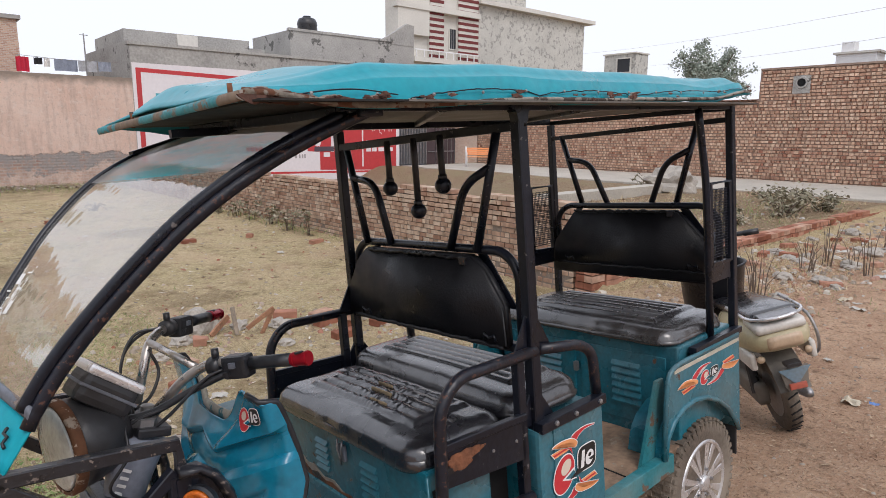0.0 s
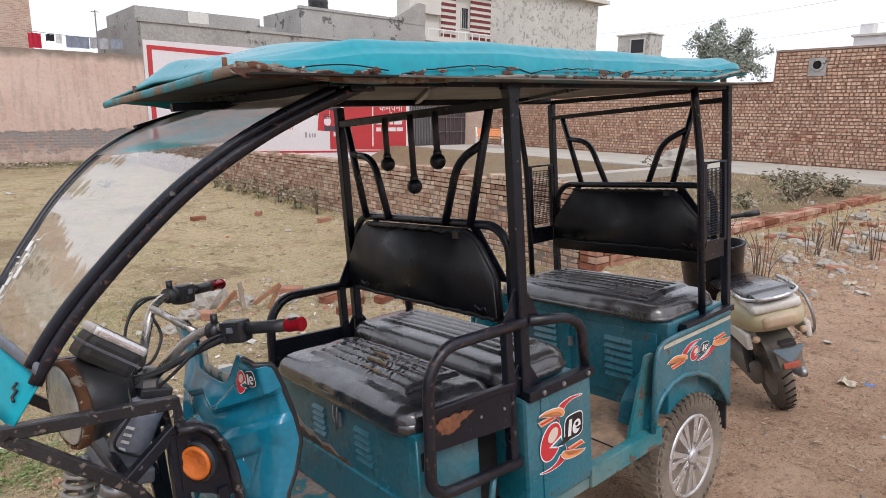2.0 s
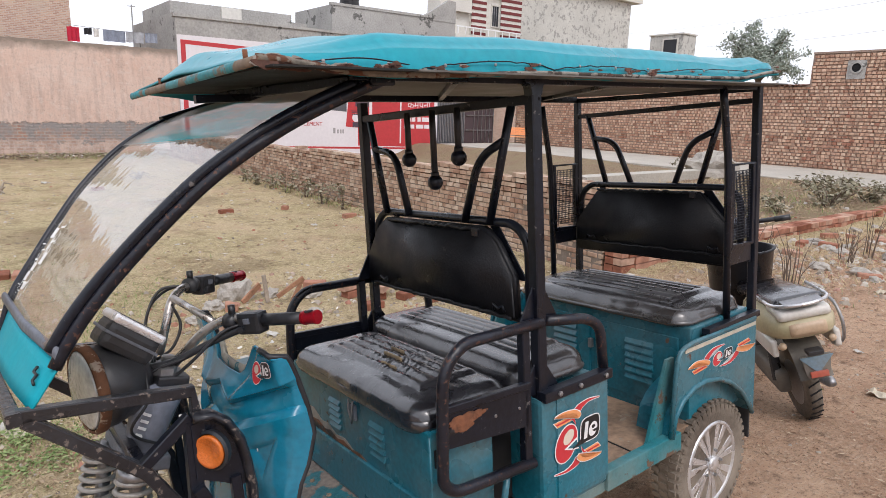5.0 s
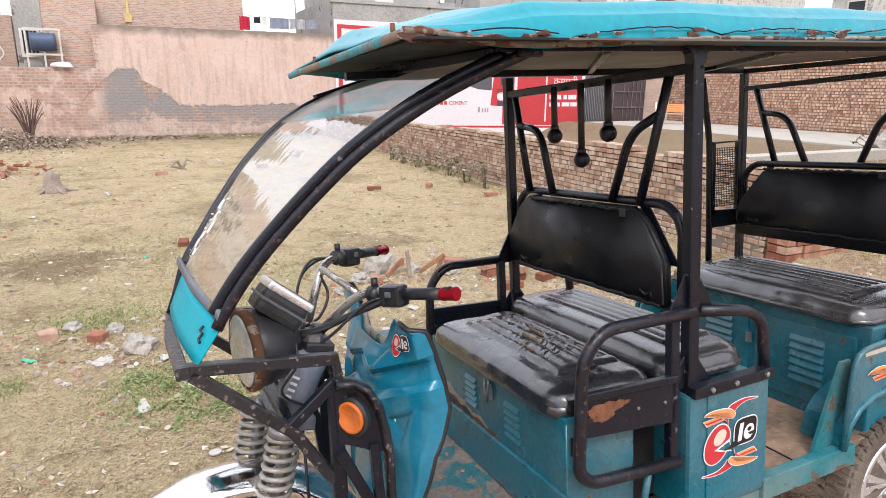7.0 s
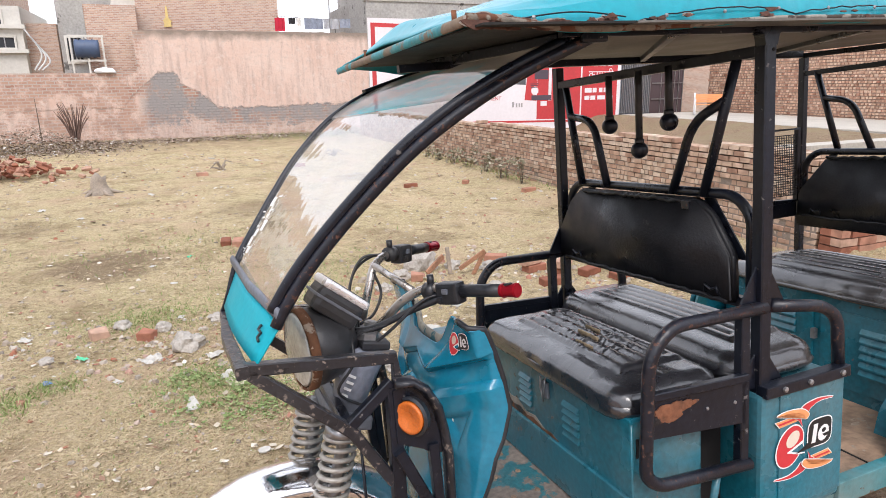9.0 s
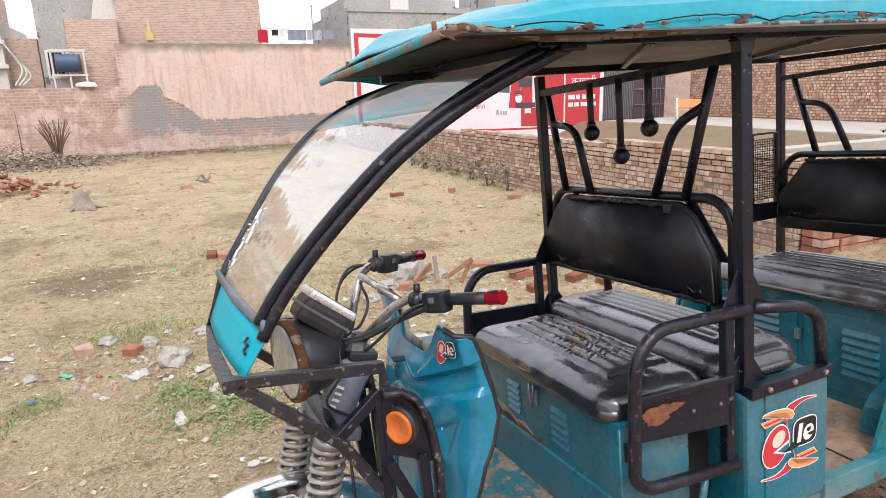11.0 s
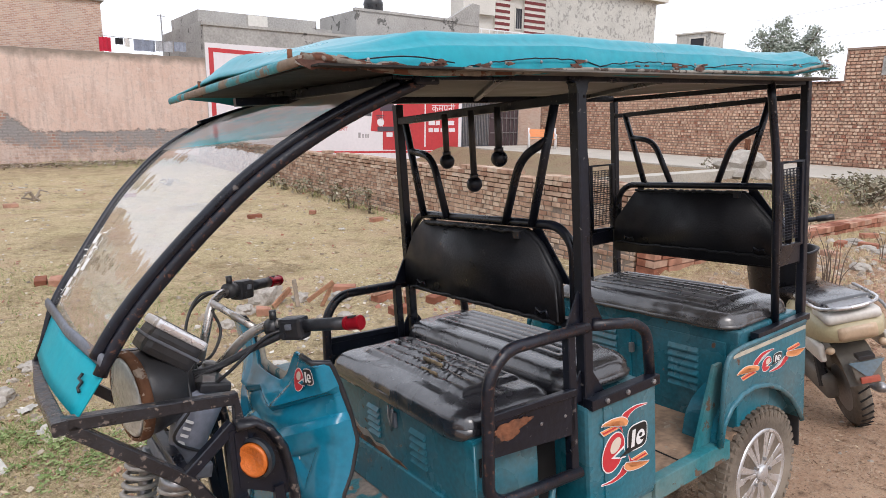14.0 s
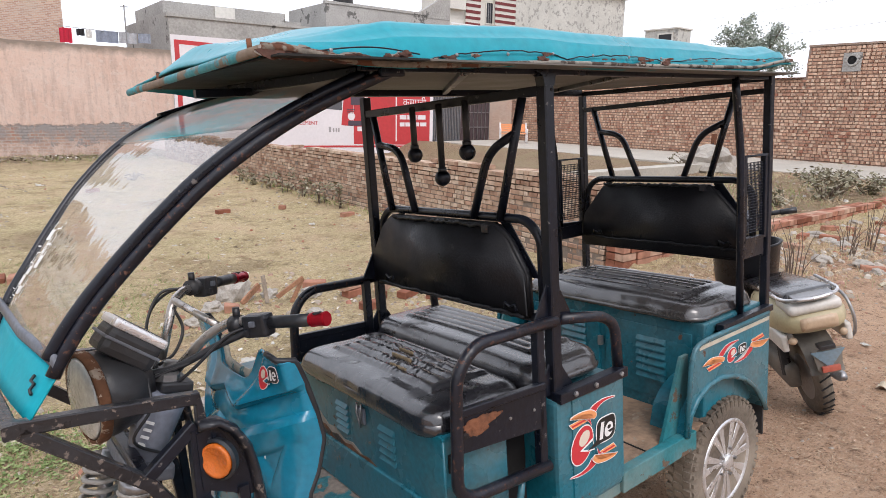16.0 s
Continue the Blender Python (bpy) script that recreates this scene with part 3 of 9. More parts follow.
WALL_Y = 22.4
bm = bmesh.new()
V = grid(bm, 60, 1, lambda u, v: (-2.45 + u * 7.72, WALL_Y, -0.4 + v * (3.72 + 0.03 * noise.noise((u * 30, 0, 2)))))
for f in bmesh.ops.extrude_face_region(bm, geom=list(bm.faces))["geom"]:
    if isinstance(f, bmesh.types.BMVert):
        f.co.y += 0.24
bmesh.ops.recalc_face_normals(bm, faces=list(bm.faces))
ORANGE = orange_material()
tagged(part("wall_north", bm, ORANGE, None), "orange rendered wall with fallen plaster and bare brick", "wall", kind="structure")
wall_box("wall_north_west", -24, -2.45, WALL_Y - 0.01, WALL_Y + 0.22, -0.4, 2.0, ORANGE, "lower run of patched orange rendered brick wall")

# house wall with the painted sign
bm = bmesh.new()
box(bm, 5.27, 16.54, WALL_Y - 0.01, WALL_Y + 6.0, -0.7, 4.42)
house = thing("sign_house", "grey cement-rendered single-storey house with a painted wall sign", "house", Matrix.Translation((0, 0, 0)))
part("wall", bm, CONCRETE, house)
bm = bmesh.new()
box(bm, 5.29, 16.52, WALL_Y - 0.018, WALL_Y - 0.012, -0.45, 3.84)
sign = thing("painted_wall_sign", "large white wall advertisement with red borders and red panel", "sign")
part("ground_coat", bm, SIGN_WHITE, sign, "white painted field")


def sign_bar(name, x0, x1, z0, z1, material=SIGN_RED, proud=0.004, slant=0.0, label=""):
    bm = bmesh.new()
    y = WALL_Y - 0.018
    vs = box(bm, x0, x1, y - proud, y, z0, z1)
    if slant:
        for v in vs:
            v.co.z += slant * (v.co.x - x0)
    return part(name, bm, material, sign, label)


sign_bar("border", 5.40, 5.56, 0.3, 3.68)
sign_bar("border", 5.56, 16.4, 3.54, 3.68, slant=-0.025)
sign_bar("border", 5.56, 16.4, 0.02, 0.10, slant=-0.02)
sign_bar("red_panel", 12.38, 16.34, 0.02, 3.3, slant=-0.03, label="red painted panel")
sign_bar("panel_line", 14.48, 14.55, 0.10, 2.9, SIGN_WHITE, 0.007)

# right-hand yard wall
RX = 21.1
yard = wall_box("wall_yard", RX + 0.012, RX + 0.23, -14, 8.44, -0.4, 3.70, MORTAR_RED, "tall bare brick yard wall with pale headers")
yard2 = wall_box("wall_yard_low", RX + 0.012, RX + 0.23, 8.45, 22.0, -0.4, 2.74, MORTAR_RED, "bare brick yard wall, lower run beside the path")
wall_box("coping", RX - 0.03, RX + 0.27, -14, 8.44, 3.705, 3.765, MORTAR_RED, "weathered brick coping of the yard wall", "coping")

# concrete path between plot and yard wall
bm = bmesh.new()
box(bm, 16.3, 20.9, -14, 21.9, -0.2, 0.10, 0.02)
tagged(part("pavement", bm, PATHC, None), "pale concrete path in front of the yard wall", "path", kind="structure")

# houses in the distance
def block_house(name, label, x0, x1, y0, y1, z1, material, z0=-0.3):
    h = thing(name, label, "house", Matrix.Translation(((x0 + x1) / 2, (y0 + y1) / 2, 0)))
    bm = bmesh.new()
    cx, cy = (x0 + x1) / 2, (y0 + y1) / 2
    box(bm, x0 - cx, x1 - cx, y0 - cy, y1 - cy, z0, z1)
    part("wall", bm, material, h)
    return h


bm = bmesh.new()
gx = lambda x, k: -1.36 + (x + 1.36) * k
gy = lambda k: -1.02 + 23.42 * k
gz = lambda z, k: 1.62 + (z - 1.62) * k
HOUSE_BRICK = mat("far_brick", (0.36, 0.20, 0.14), 0.9, var=0.2, scale=3, fine=30, bump=0.4)
brick_house = block_house("brick_house", "unplastered red brick house rising behind the orange wall", gx(-2.27, 1.05), gx(2.15, 1.05), gy(1.05), gy(1.05) + 8, gz(4.85, 1.05), HOUSE_BRICK)
grey_west = block_house("grey_house", "grey cement house with a slanted white stair wall", gx(-4.5, 1.15), gx(-2.2, 1.15), gy(1.15), gy(1.15) + 6, gz(6.5, 1.15), CONCRETE)
grey_mid = block_house("grey_house", "weathered grey cement house block with a black water tank", gx(11.2, 1.2), gx(17.4, 1.2), gy(1.2), gy(1.2) + 4, gz(5.5, 1.2), CONCRETE)
tall = block_house("tall_house", "tall house with cream render and maroon striped corner", gx(16.3, 1.5), gx(21.3, 1.5), gy(1.5), gy(1.5) + 1.0, gz(10.0, 1.5), PALE)
tall_side = block_house("tall_house", "tall pale grey whitewashed brick house flank", gx(21.35, 1.5), gx(30.0, 1.5), gy(1.5), gy(1.5) + 10, gz(7.9, 1.5), PALE)

# ---------------------------------------------------------------- the electric rickshaw
# own axes: x to its rear, y across to its far side, z up; near posts at y = 0, far ones at y = 0.9
car = thing("electric_rickshaw", "worn teal and black three-wheeled electric rickshaw with sheet-metal roof", "rickshaw", LEANED)
W, L = 0.90, 1.24
RIM_EDGE = mat("torn_roof_rim", (0.20, 0.17, 0.135), 0.75, var=0.4, scale=14, bump=0.5, wear=RUST, wear_at=0.47, wear_scale=16)
RIM_CREAM = mat("torn_cream_hem", (0.26, 0.235, 0.20), 0.7, var=0.35, scale=6, bump=0.4, wear=(0.08, 0.055, 0.042), wear_at=0.53, wear_scale=18)
BLACK_RUSTED = mat("black_paint_rust_spots", (0.010, 0.011, 0.018), 0.32, var=0.5, wear=(0.15, 0.075, 0.055), wear_at=0.585, wear_scale=80, bump=0.2, spec=0.45, rvar=0.6)
GUARD = mat("scuffed_guard_paint", (0.012, 0.013, 0.018), 0.30, var=0.5, scale=9, wear=(0.21, 0.17, 0.145), wear_at=0.575, wear_scale=48, bump=0.25, dust=0.06, rvar=0.6)
STEEL_GREY = mat("spring_steel", (0.40, 0.38, 0.35), 0.5, 0.3, var=0.25, bump=0.15, dust=0.35)
# near black that stands in for the shade inside holes, slots and gaps
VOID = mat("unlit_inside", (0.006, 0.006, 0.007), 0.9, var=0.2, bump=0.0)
TEAL_DIRTY = mat("muddied_teal_paint", (0.02, 0.17, 0.20), 0.45, var=0.3, scale=6, wear=(0.19, 0.115, 0.075), wear_at=0.585, wear_scale=9, bump=0.15, dust=0.75)
CREAM = mat("faded_tape", (0.48, 0.44, 0.36), 0.7, var=0.2, bump=0.1)


def glass_material():
    m = bpy.data.materials.new("scuffed_acrylic")
    m.use_nodes = True
    N, Lk = m.node_tree.nodes, m.node_tree.links
    N.remove(N["Principled BSDF"])
    tr, gl, fr, mx = N.new("ShaderNodeBsdfTransparent"), N.new("ShaderNodeBsdfGlossy"), N.new("ShaderNodeFresnel"), N.new("ShaderNodeMixShader")
    df, mx2 = N.new("ShaderNodeBsdfDiffuse"), N.new("ShaderNodeMixShader")
    tr.inputs[0].default_value = (0.90, 0.89, 0.87, 1)
    gl.inputs["Roughness"].default_value = 0.045
    gl.inputs["Color"].default_value = (0.95, 0.95, 0.95, 1)
    fr.inputs[0].default_value = 2.6
    df.inputs[0].default_value = (0.55, 0.52, 0.48, 1)
    tc, nz, mr = N.new("ShaderNodeTexCoord"), N.new("ShaderNodeTexNoise"), N.new("ShaderNodeMapRange")
    nz.inputs["Scale"].default_value, nz.inputs["Detail"].default_value = 7, 8
    mr.inputs[1].default_value, mr.inputs[2].default_value, mr.inputs[3].default_value, mr.inputs[4].default_value = 0.35, 0.75, 0.05, 0.28
    Lk.new(tc.outputs["Object"], nz.inputs["Vector"])
    Lk.new(nz.outputs[0], mr.inputs[0])
    Lk.new(mr.outputs[0], mx2.inputs[0])
    Lk.new(tr.outputs[0], mx2.inputs[1])
    Lk.new(df.outputs[0], mx2.inputs[2])
    # the thin sheet is rippled, so that what it mirrors is torn into teeth
    rp, bp, mp = N.new("ShaderNodeTexNoise"), N.new("ShaderNodeBump"), N.new("ShaderNodeMapping")
    mp.inputs["Scale"].default_value = (1.0, 1.7, 1.0)
    rp.inputs["Scale"].default_value, rp.inputs["Detail"].default_value, rp.inputs["Roughness"].default_value = 6.0, 2.0, 0.55
    bp.inputs["Strength"].default_value, bp.inputs["Distance"].default_value = 1.0, 0.0016
    Lk.new(tc.outputs["Object"], mp.inputs["Vector"])
    Lk.new(mp.outputs[0], rp.inputs["Vector"])
    Lk.new(rp.outputs[0], bp.inputs["Height"])
    Lk.new(bp.outputs[0], gl.inputs["Normal"])
    Lk.new(fr.outputs[0], mx.inputs[0])
    Lk.new(mx2.outputs[0], mx.inputs[1])
    Lk.new(gl.outputs[0], mx.inputs[2])
    Lk.new(mx.outputs[0], N["Material Output"].inputs[0])
    return m


GLASS = glass_material()
def film_material():
    m = bpy.data.materials.new("faded_tint_film")
    m.use_nodes = True
    N, Lk = m.node_tree.nodes, m.node_tree.links
    b = N["Principled BSDF"]
    tl, mx, tc, nz, mr, cm = (N.new("ShaderNode" + k) for k in ("BsdfTranslucent", "MixShader", "TexCoord", "TexNoise", "MapRange", "MixRGB"))
    mp = N.new("ShaderNodeMapping")
    mp.inputs["Scale"].default_value = (1.0, 0.35, 2.6)
    Lk.new(tc.outputs["Object"], mp.inputs["Vector"])
    nz.inputs["Scale"].default_value, nz.inputs["Detail"].default_value = 5.5, 8
    Lk.new(mp.outputs[0], nz.inputs["Vector"])
    mr.inputs[1].default_value, mr.inputs[2].default_value = 0.46, 0.58
    Lk.new(nz.outputs[0], mr.inputs[0])
    cm.inputs[1].default_value, cm.inputs[2].default_value = (0.40, 0.39, 0.37, 1), (0.02, 0.46, 0.56, 1)
    Lk.new(mr.outputs[0], cm.inputs[0])
    for s in (b.inputs["Base Color"], tl.inputs["Color"]):
        Lk.new(cm.outputs[0], s)
    b.inputs["Roughness"].default_value = 0.22
    mx.inputs[0].default_value = 0.5
    Lk.new(b.outputs[0], mx.inputs[1])
    Lk.new(tl.outputs[0], mx.inputs[2])
    clear, veil = N.new("ShaderNodeBsdfTransparent"), N.new("ShaderNodeMixShader")
    veil.inputs[0].default_value = 0.68
    Lk.new(clear.outputs[0], veil.inputs[1])
    Lk.new(mx.outputs[0], veil.inputs[2])
    Lk.new(veil.outputs[0], N["Material Output"].inputs[0])
    return m


TINT = film_material()


def vpart(name, build, material, label="", parent=None, smooth=False):
    bm = bmesh.new()
    build(bm)
    return part(name, bm, material, parent or car, label, smooth)


def vtube(name, pts, r, material=BLACK, label="", parent=None, square=False, round_r=0.0, seg=12, ry=None):
    P = rounded(pts, round_r, 6) if round_r else pts
    return vpart(name, lambda bm: tube(bm, P, r, seg=seg, square=square, ry=ry), material, label, parent, smooth=not square)


# --- frame
for y in (0.0, W):
    vtube("middle_post", [(0, y, 0.60), (0, y, 0.86), (0, y, 1.20), (0, y, 1.715)], 0.0178 if y < 0.5 else 0.016, BLACK, "black square steel post with chipped paint", square=True)
    vtube("post_rail", [(-0.062, y, 0.62), (-0.062, y, 1.03)], 0.014, square=True)
    if y < 0.5:
        vpart("post_head", lambda bm: prism(bm, [(-0.018, 1.665), (0.018, 1.665), (0.024, 1.69), (0.046, 1.704), (0.046, 1.712), (-0.046, 1.712), (-0.046, 1.704), (-0.024, 1.69)], 0.03, Matrix(((1, 0, 0, 0), (0, 0, -1, y + 0.012), (0, 1, 0, 0), (0, 0, 0, 1)))), BLACK, "welded flare at the post top")
        vpart("bolt_hole", lambda bm: lathe(bm, [(0.005, 0), (0.004, 0.001)], 10, Matrix.Translation((0.006, y - 0.0182, 1.655)) @ pose(0, 0, 0, 90, 0, 0)), VOID)
    vtube("rear_post", [(L, y, 0.78), (L, y, 1.715)], 0.0148, BLACK, square=True)
    vtube("slanted_rear_post", [(0.985, y, 1.70), (1.005, y, 1.58), (1.035, y, 1.42), (1.045, y, 0.80)], 0.014, BLACK, round_r=0.12)
    # gussets at the post
    for s in (-1, 1):
        vpart("gusset", lambda bm: prism(bm, [(0, 0), (s * 0.055, 0), (0, 0.10)], 0.006, Matrix(((1, 0, 0, s * 0.02), (0, 0, 1, y - 0.003), (0, 1, 0, 1.035), (0, 0, 0, 1)))), BLACK)
        vpart("gusset", lambda bm: prism(bm, [(0, 0), (s * 0.06, 0), (0, 0.09)], 0.006, Matrix(((1, 0, 0, s * 0.02), (0, 0, 1, y - 0.003), (0, 1, 0, 0.815), (0, 0, 0, 1)))), BLACK)

# --- roof
def roof_top(bm):
    nx, ny = 170, 60

    def at(u, v):
        x = -0.80 + u * 2.06
        rim = 0.022 + 0.078 * step(-0.80, -0.45, x) - 0.03 * step(0.5, 1.26, x)
        y = -0.065 + v * (1.03 - 0.045 * step(-0.3, -0.8, x))
        d = min(v, 1 - v) * 1.03
        e = min(x + 0.80, 1.26 - x)
        k = clamp(d / 0.035, 0, 1)
        face = math.sqrt(1 - (1 - clamp(d / 0.018, 0, 1)) ** 2)
        lift = rim * (0.60 * face + 0.40 * step(0.022, 0.085, d)) + 0.035 * step(0.09, 0.5, d) + 0.004 * step(0.16, 0.175, d)
        lift *= 0.25 + 0.75 * clamp(e / 0.05, 0, 1)
        fold = 0.0006 * noise.noise((x * 34, y * 9, 6)) + 0.004 * noise.noise((x * 4, y * 6, 1)) + 0.0016 * noise.noise((x * 16, z_free * 2, y * 5))
        hem = (0.007 * noise.noise((x * 3.5, 0, 7)) + 0.004 * noise.noise((x * 11, 0, 2))) * (1 - k)
        base = 1.706 - 0.006 * step(-0.3, 0.4, x) + 0.03 * step(0.95, 1.26, x) + 0.022 * step(-0.55, -0.8, x) + 0.026 * v
        return (x, y + 0.006 * noise.noise((x * 9, y * 3, 3)) * (1 - k), base + lift + fold * k + hem)
    z_free = 1.0
    grid(bm, nx, ny, at)
    for f in bmesh.ops.extrude_face_region(bm, geom=list(bm.faces))["geom"]:
        if isinstance(f, bmesh.types.BMVert):
            f.co.z -= 0.006
    bmesh.ops.recalc_face_normals(bm, faces=list(bm.faces))


LIP = mat("scuffed_roof_lip", (0.015, 0.22, 0.26), 0.5, var=0.3, scale=8, bump=0.25, wear=(0.27, 0.20, 0.145), wear_at=0.46, wear_scale=7, wear_rough=0.8)
# the roof cover is painted sheet metal
roof = vpart("roof_cover", roof_top, ROOF_PAINT, "turquoise painted sheet-metal roof cover, creased and nailed down", smooth=True)
vtube("rim_strip", [(-0.80 + 2.06 * i / 40, -0.069 + 0.004 * noise.noise((i * 0.9, 0, 0)), 1.707 + 0.030 * step(0.95, 1.26, -0.80 + 2.06 * i / 40) + 0.022 * step(-0.55, -0.8, -0.80 + 2.06 * i / 40) + 0.004 * noise.noise((i * 0.5, 3, 0))) for i in range(9, 41)], 0.0055, RIM_CREAM, "torn cream roof edge", roof, ry=0.006)
vtube("rim_strip", [(-0.80 + 2.06 * i / 40, -0.071, 1.707 + 0.022 * step(-0.55, -0.8, -0.80 + 2.06 * i / 40) + 0.004 * noise.noise((i * 0.5, 3, 0))) for i in range(0, 11)], 0.008, RIM_EDGE, "rusted roof edge", roof, ry=0.006)
vtube("rim_strip", [(-0.805, -0.065 + 0.985 * i / 20, 1.722 + 0.022 * i / 20) for i in range(21)], 0.010, LIP, "front roof lip scuffed to brown primer", roof, ry=0.006)
# thin black tubes laid as dark lines along the roof side
for x0, x1, h, sd in ((-0.42, 0.02, 0.034, 1), (0.02, 0.46, 0.026, 2), (0.46, 1.20, 0.030, 3)):
    vtube("roof_fold", [(x0 + (x1 - x0) * k / 40, -0.062 - 0.004 * math.sin(math.pi * k / 40), 1.716 + 0.03 * step(0.95, 1.26, x0 + (x1 - x0) * k / 40) + h * math.sin(math.pi * k / 40) ** 0.7 * 0.6 + 0.005 * noise.noise((k * 0.35, sd, 0))) for k in range(41)], 0.0016, BLACK, "", roof, seg=6)
for i in range(13):
    x = -0.66 + i * 0.155
    vpart("roof_nail", lambda bm: lathe(bm, [(0.0045, 0), (0.004, 0.002), (0.001, 0.003)], 8, Matrix.Translation((x, -0.068, 1.728 + 0.02 * step(0.95, 1.26, x))) @ pose(0, 0, 0, 90, 0, 0)), STEEL, "", roof)


def flake(rx, ry, seed, n=40):
    """The ragged outline of a patch where paint has flaked off."""
    out = []
    for k in range(n):
        a = 2 * math.pi * k / n
        q = 1 + 0.6 * noise.noise((math.cos(a) * 1.6, math.sin(a) * 1.6, seed)) + 0.28 * noise.noise((math.cos(a) * 5, math.sin(a) * 5, seed + 9))
        out.append((rx * q * math.cos(a), ry * q * math.sin(a)))
    return out


ON_SIDE = Matrix(((1, 0, 0, 0), (0, 0, -1, 0), (0, 1, 0, 0), (0, 0, 0, 1)))
PRIMER = mat("bare_primer", (0.30, 0.265, 0.23), 0.7, var=0.25, scale=20, bump=0.2)
FLAKE_RUST = mat("flaked_rust", (0.11, 0.05, 0.035), 0.85, var=0.5, scale=30, bump=0.4)
flaw = random.Random(21)
FLAWS = [(-0.775, 1.722, 0.034, 0.017), (-0.735, 1.716, 0.026, 0.011)]
# dense runs of small flakes along the hem, then single ones
for x0, x1, z, n, size in ((-0.76, -0.57, 1.715, 15, 0.016), (-0.545, -0.475, 1.718, 7, 0.015), (-0.44, -0.30, 1.717, 6, 0.012), (-0.12, -0.06, 1.720, 3, 0.012), (0.12, 0.24, 1.714, 3, 0.010),
                           (0.31, 0.47, 1.720, 9, 0.015), (0.62, 0.74, 1.717, 2, 0.010), (0.85, 1.12, 1.726, 3, 0.009), (1.18, 1.24, 1.744, 2, 0.018)):
    for k in range(n):
        w = size * flaw.uniform(0.55, 1.35)
        FLAWS.append((flaw.uniform(x0, x1), z + flaw.uniform(-0.005, 0.010), w, w * flaw.uniform(0.28, 0.6)))
for i, (x, z, rx, rz) in enumerate(FLAWS):
    if flaw.random() < 0.55:
        vpart("bare_patch", lambda bm: prism(bm, flake(rx * 1.12, rz * 0.80, i + 40, 28), 0.002, Matrix.Translation((x, -0.0715, z)) @ ON_SIDE), PRIMER, "flaked paint showing pale primer", roof)
    vpart("rust_patch", lambda bm: prism(bm, flake(rx, rz * 0.72, i, 28), 0.003, Matrix.Translation((x + 0.004, -0.0725, z - 0.002)) @ ON_SIDE), FLAKE_RUST, "brown rust where paint has flaked", roof)
# one more thin black line, near the front corner
vtube("roof_fold", smooth_line([(-0.765, -0.067, 1.708), (-0.71, -0.067, 1.722), (-0.616, -0.067, 1.735), (-0.54, -0.067, 1.737), (-0.45, -0.067, 1.728)], 6), 0.0016, BLACK, "", roof, seg=6)
for y, h in ((-0.02, -0.005), (0.60, 0.01)):
    vtube("corner_spike", [(-0.80, y, 1.725), (-0.80, y, 1.755 + h)], 0.005, RUSTY, "rusty bolt end", roof)
# the cover sags towards its front and kicks up over the middle post
for ob in [roof] + list(roof.children):
    for v in ob.data.vertices:
        x = v.co.x
        v.co.z += -0.006 + 0.015 * step(-0.45, 0.02, x) + 0.010 * step(0.1, 1.2, x)
vpart("roof_lining", lambda bm: box(bm, -0.455, 1.24, -0.045, 0.905, 1.706, 1.710, m=pose(0, 0, 0, 2.2, 0, 0)), SCHIP, "grey dusty underside sheet")
# front length of the lining, coloured near black
vpart("front_lining", lambda bm: box(bm, -0.785, -0.457, -0.045, 0.905, 1.706, 1.710, m=pose(0, 0, 0, 2.2, 0, 0)), mat("near_black_sheet", (0.008, 0.008, 0.008), 0.7, var=0.4, bump=0.2, dust=0.03), "near-black underside sheet")
vtube("roof_rail", [(-0.56, 0.0, 1.702), (1.22, 0.0, 1.702)], 0.008, square=True)
vtube("roof_rail", [(-0.50, 0.9, 1.737), (1.22, 0.9, 1.732)], 0.015, square=True)
for xa, xb in ((-0.25, 0.364), (0.38, 0.98)):
    vtube("roof_brace", [(xa, 0.02, 1.704), (xb, 0.88, 1.735)], 0.010, square=True)
vtube("roof_bow", [(L, 0.01, 1.700), (L, W, 1.725)], 0.010, square=True)
vtube("cross_rail", [(0, 0.0, 1.655), (0, W, 1.655)], 0.013, square=True)
vtube("cross_rail", [(L, 0.0, 1.655), (L, W, 1.648)], 0.010, square=True)

# --- braces above the two backrests
for x, far_a, far_b, near_a, near_b, dz in ((0.0, 0.854, 0.768, 0.083, 0.194, 0.0), (L, 0.835, 0.725, 0.136, 0.239, 0.015)):
    vtube("brace", [(x, far_a, 1.65), (x, far_b, 1.30 + dz)], 0.013)
    vtube("brace", [(x, near_a, 1.65), (x, near_b, 1.30 + dz)], 0.013)
    vtube("bent_brace", [(x, far_a - 0.03, 1.54), (x, far_a - 0.16, 1.52), (x, far_b - 0.145, 1.30 + dz)], 0.013, round_r=0.06)
    vtube("bent_brace", [(x, near_a + 0.03, 1.55), (x, near_a + 0.15, 1.50), (x, near_b + 0.12, 1.30 + dz)], 0.013, round_r=0.06)

# --- hanging grab handles
for y, z in ((0.553, 1.503), (0.412, 1.428), (0.285, 1.506)):
    rod = vtube("grab_handle", [(-0.036, y, 1.655), (-0.036, y, 1.60), (-0.036, y, z + 0.015)], 0.0105, PLASTIC, "black hanging grab handle with ball end")
    vpart("ball", lambda bm: bmesh.ops.create_uvsphere(bm, u_segments=16, v_segments=10, radius=0.0255, matrix=Matrix.Translation((-0.036, y, z - 0.003))), BLACK, "", rod, smooth=True)
    vtube("collar", [(-0.036, y, z + 0.016), (-0.036, y, z + 0.030)], 0.014, PLASTIC, "", rod)

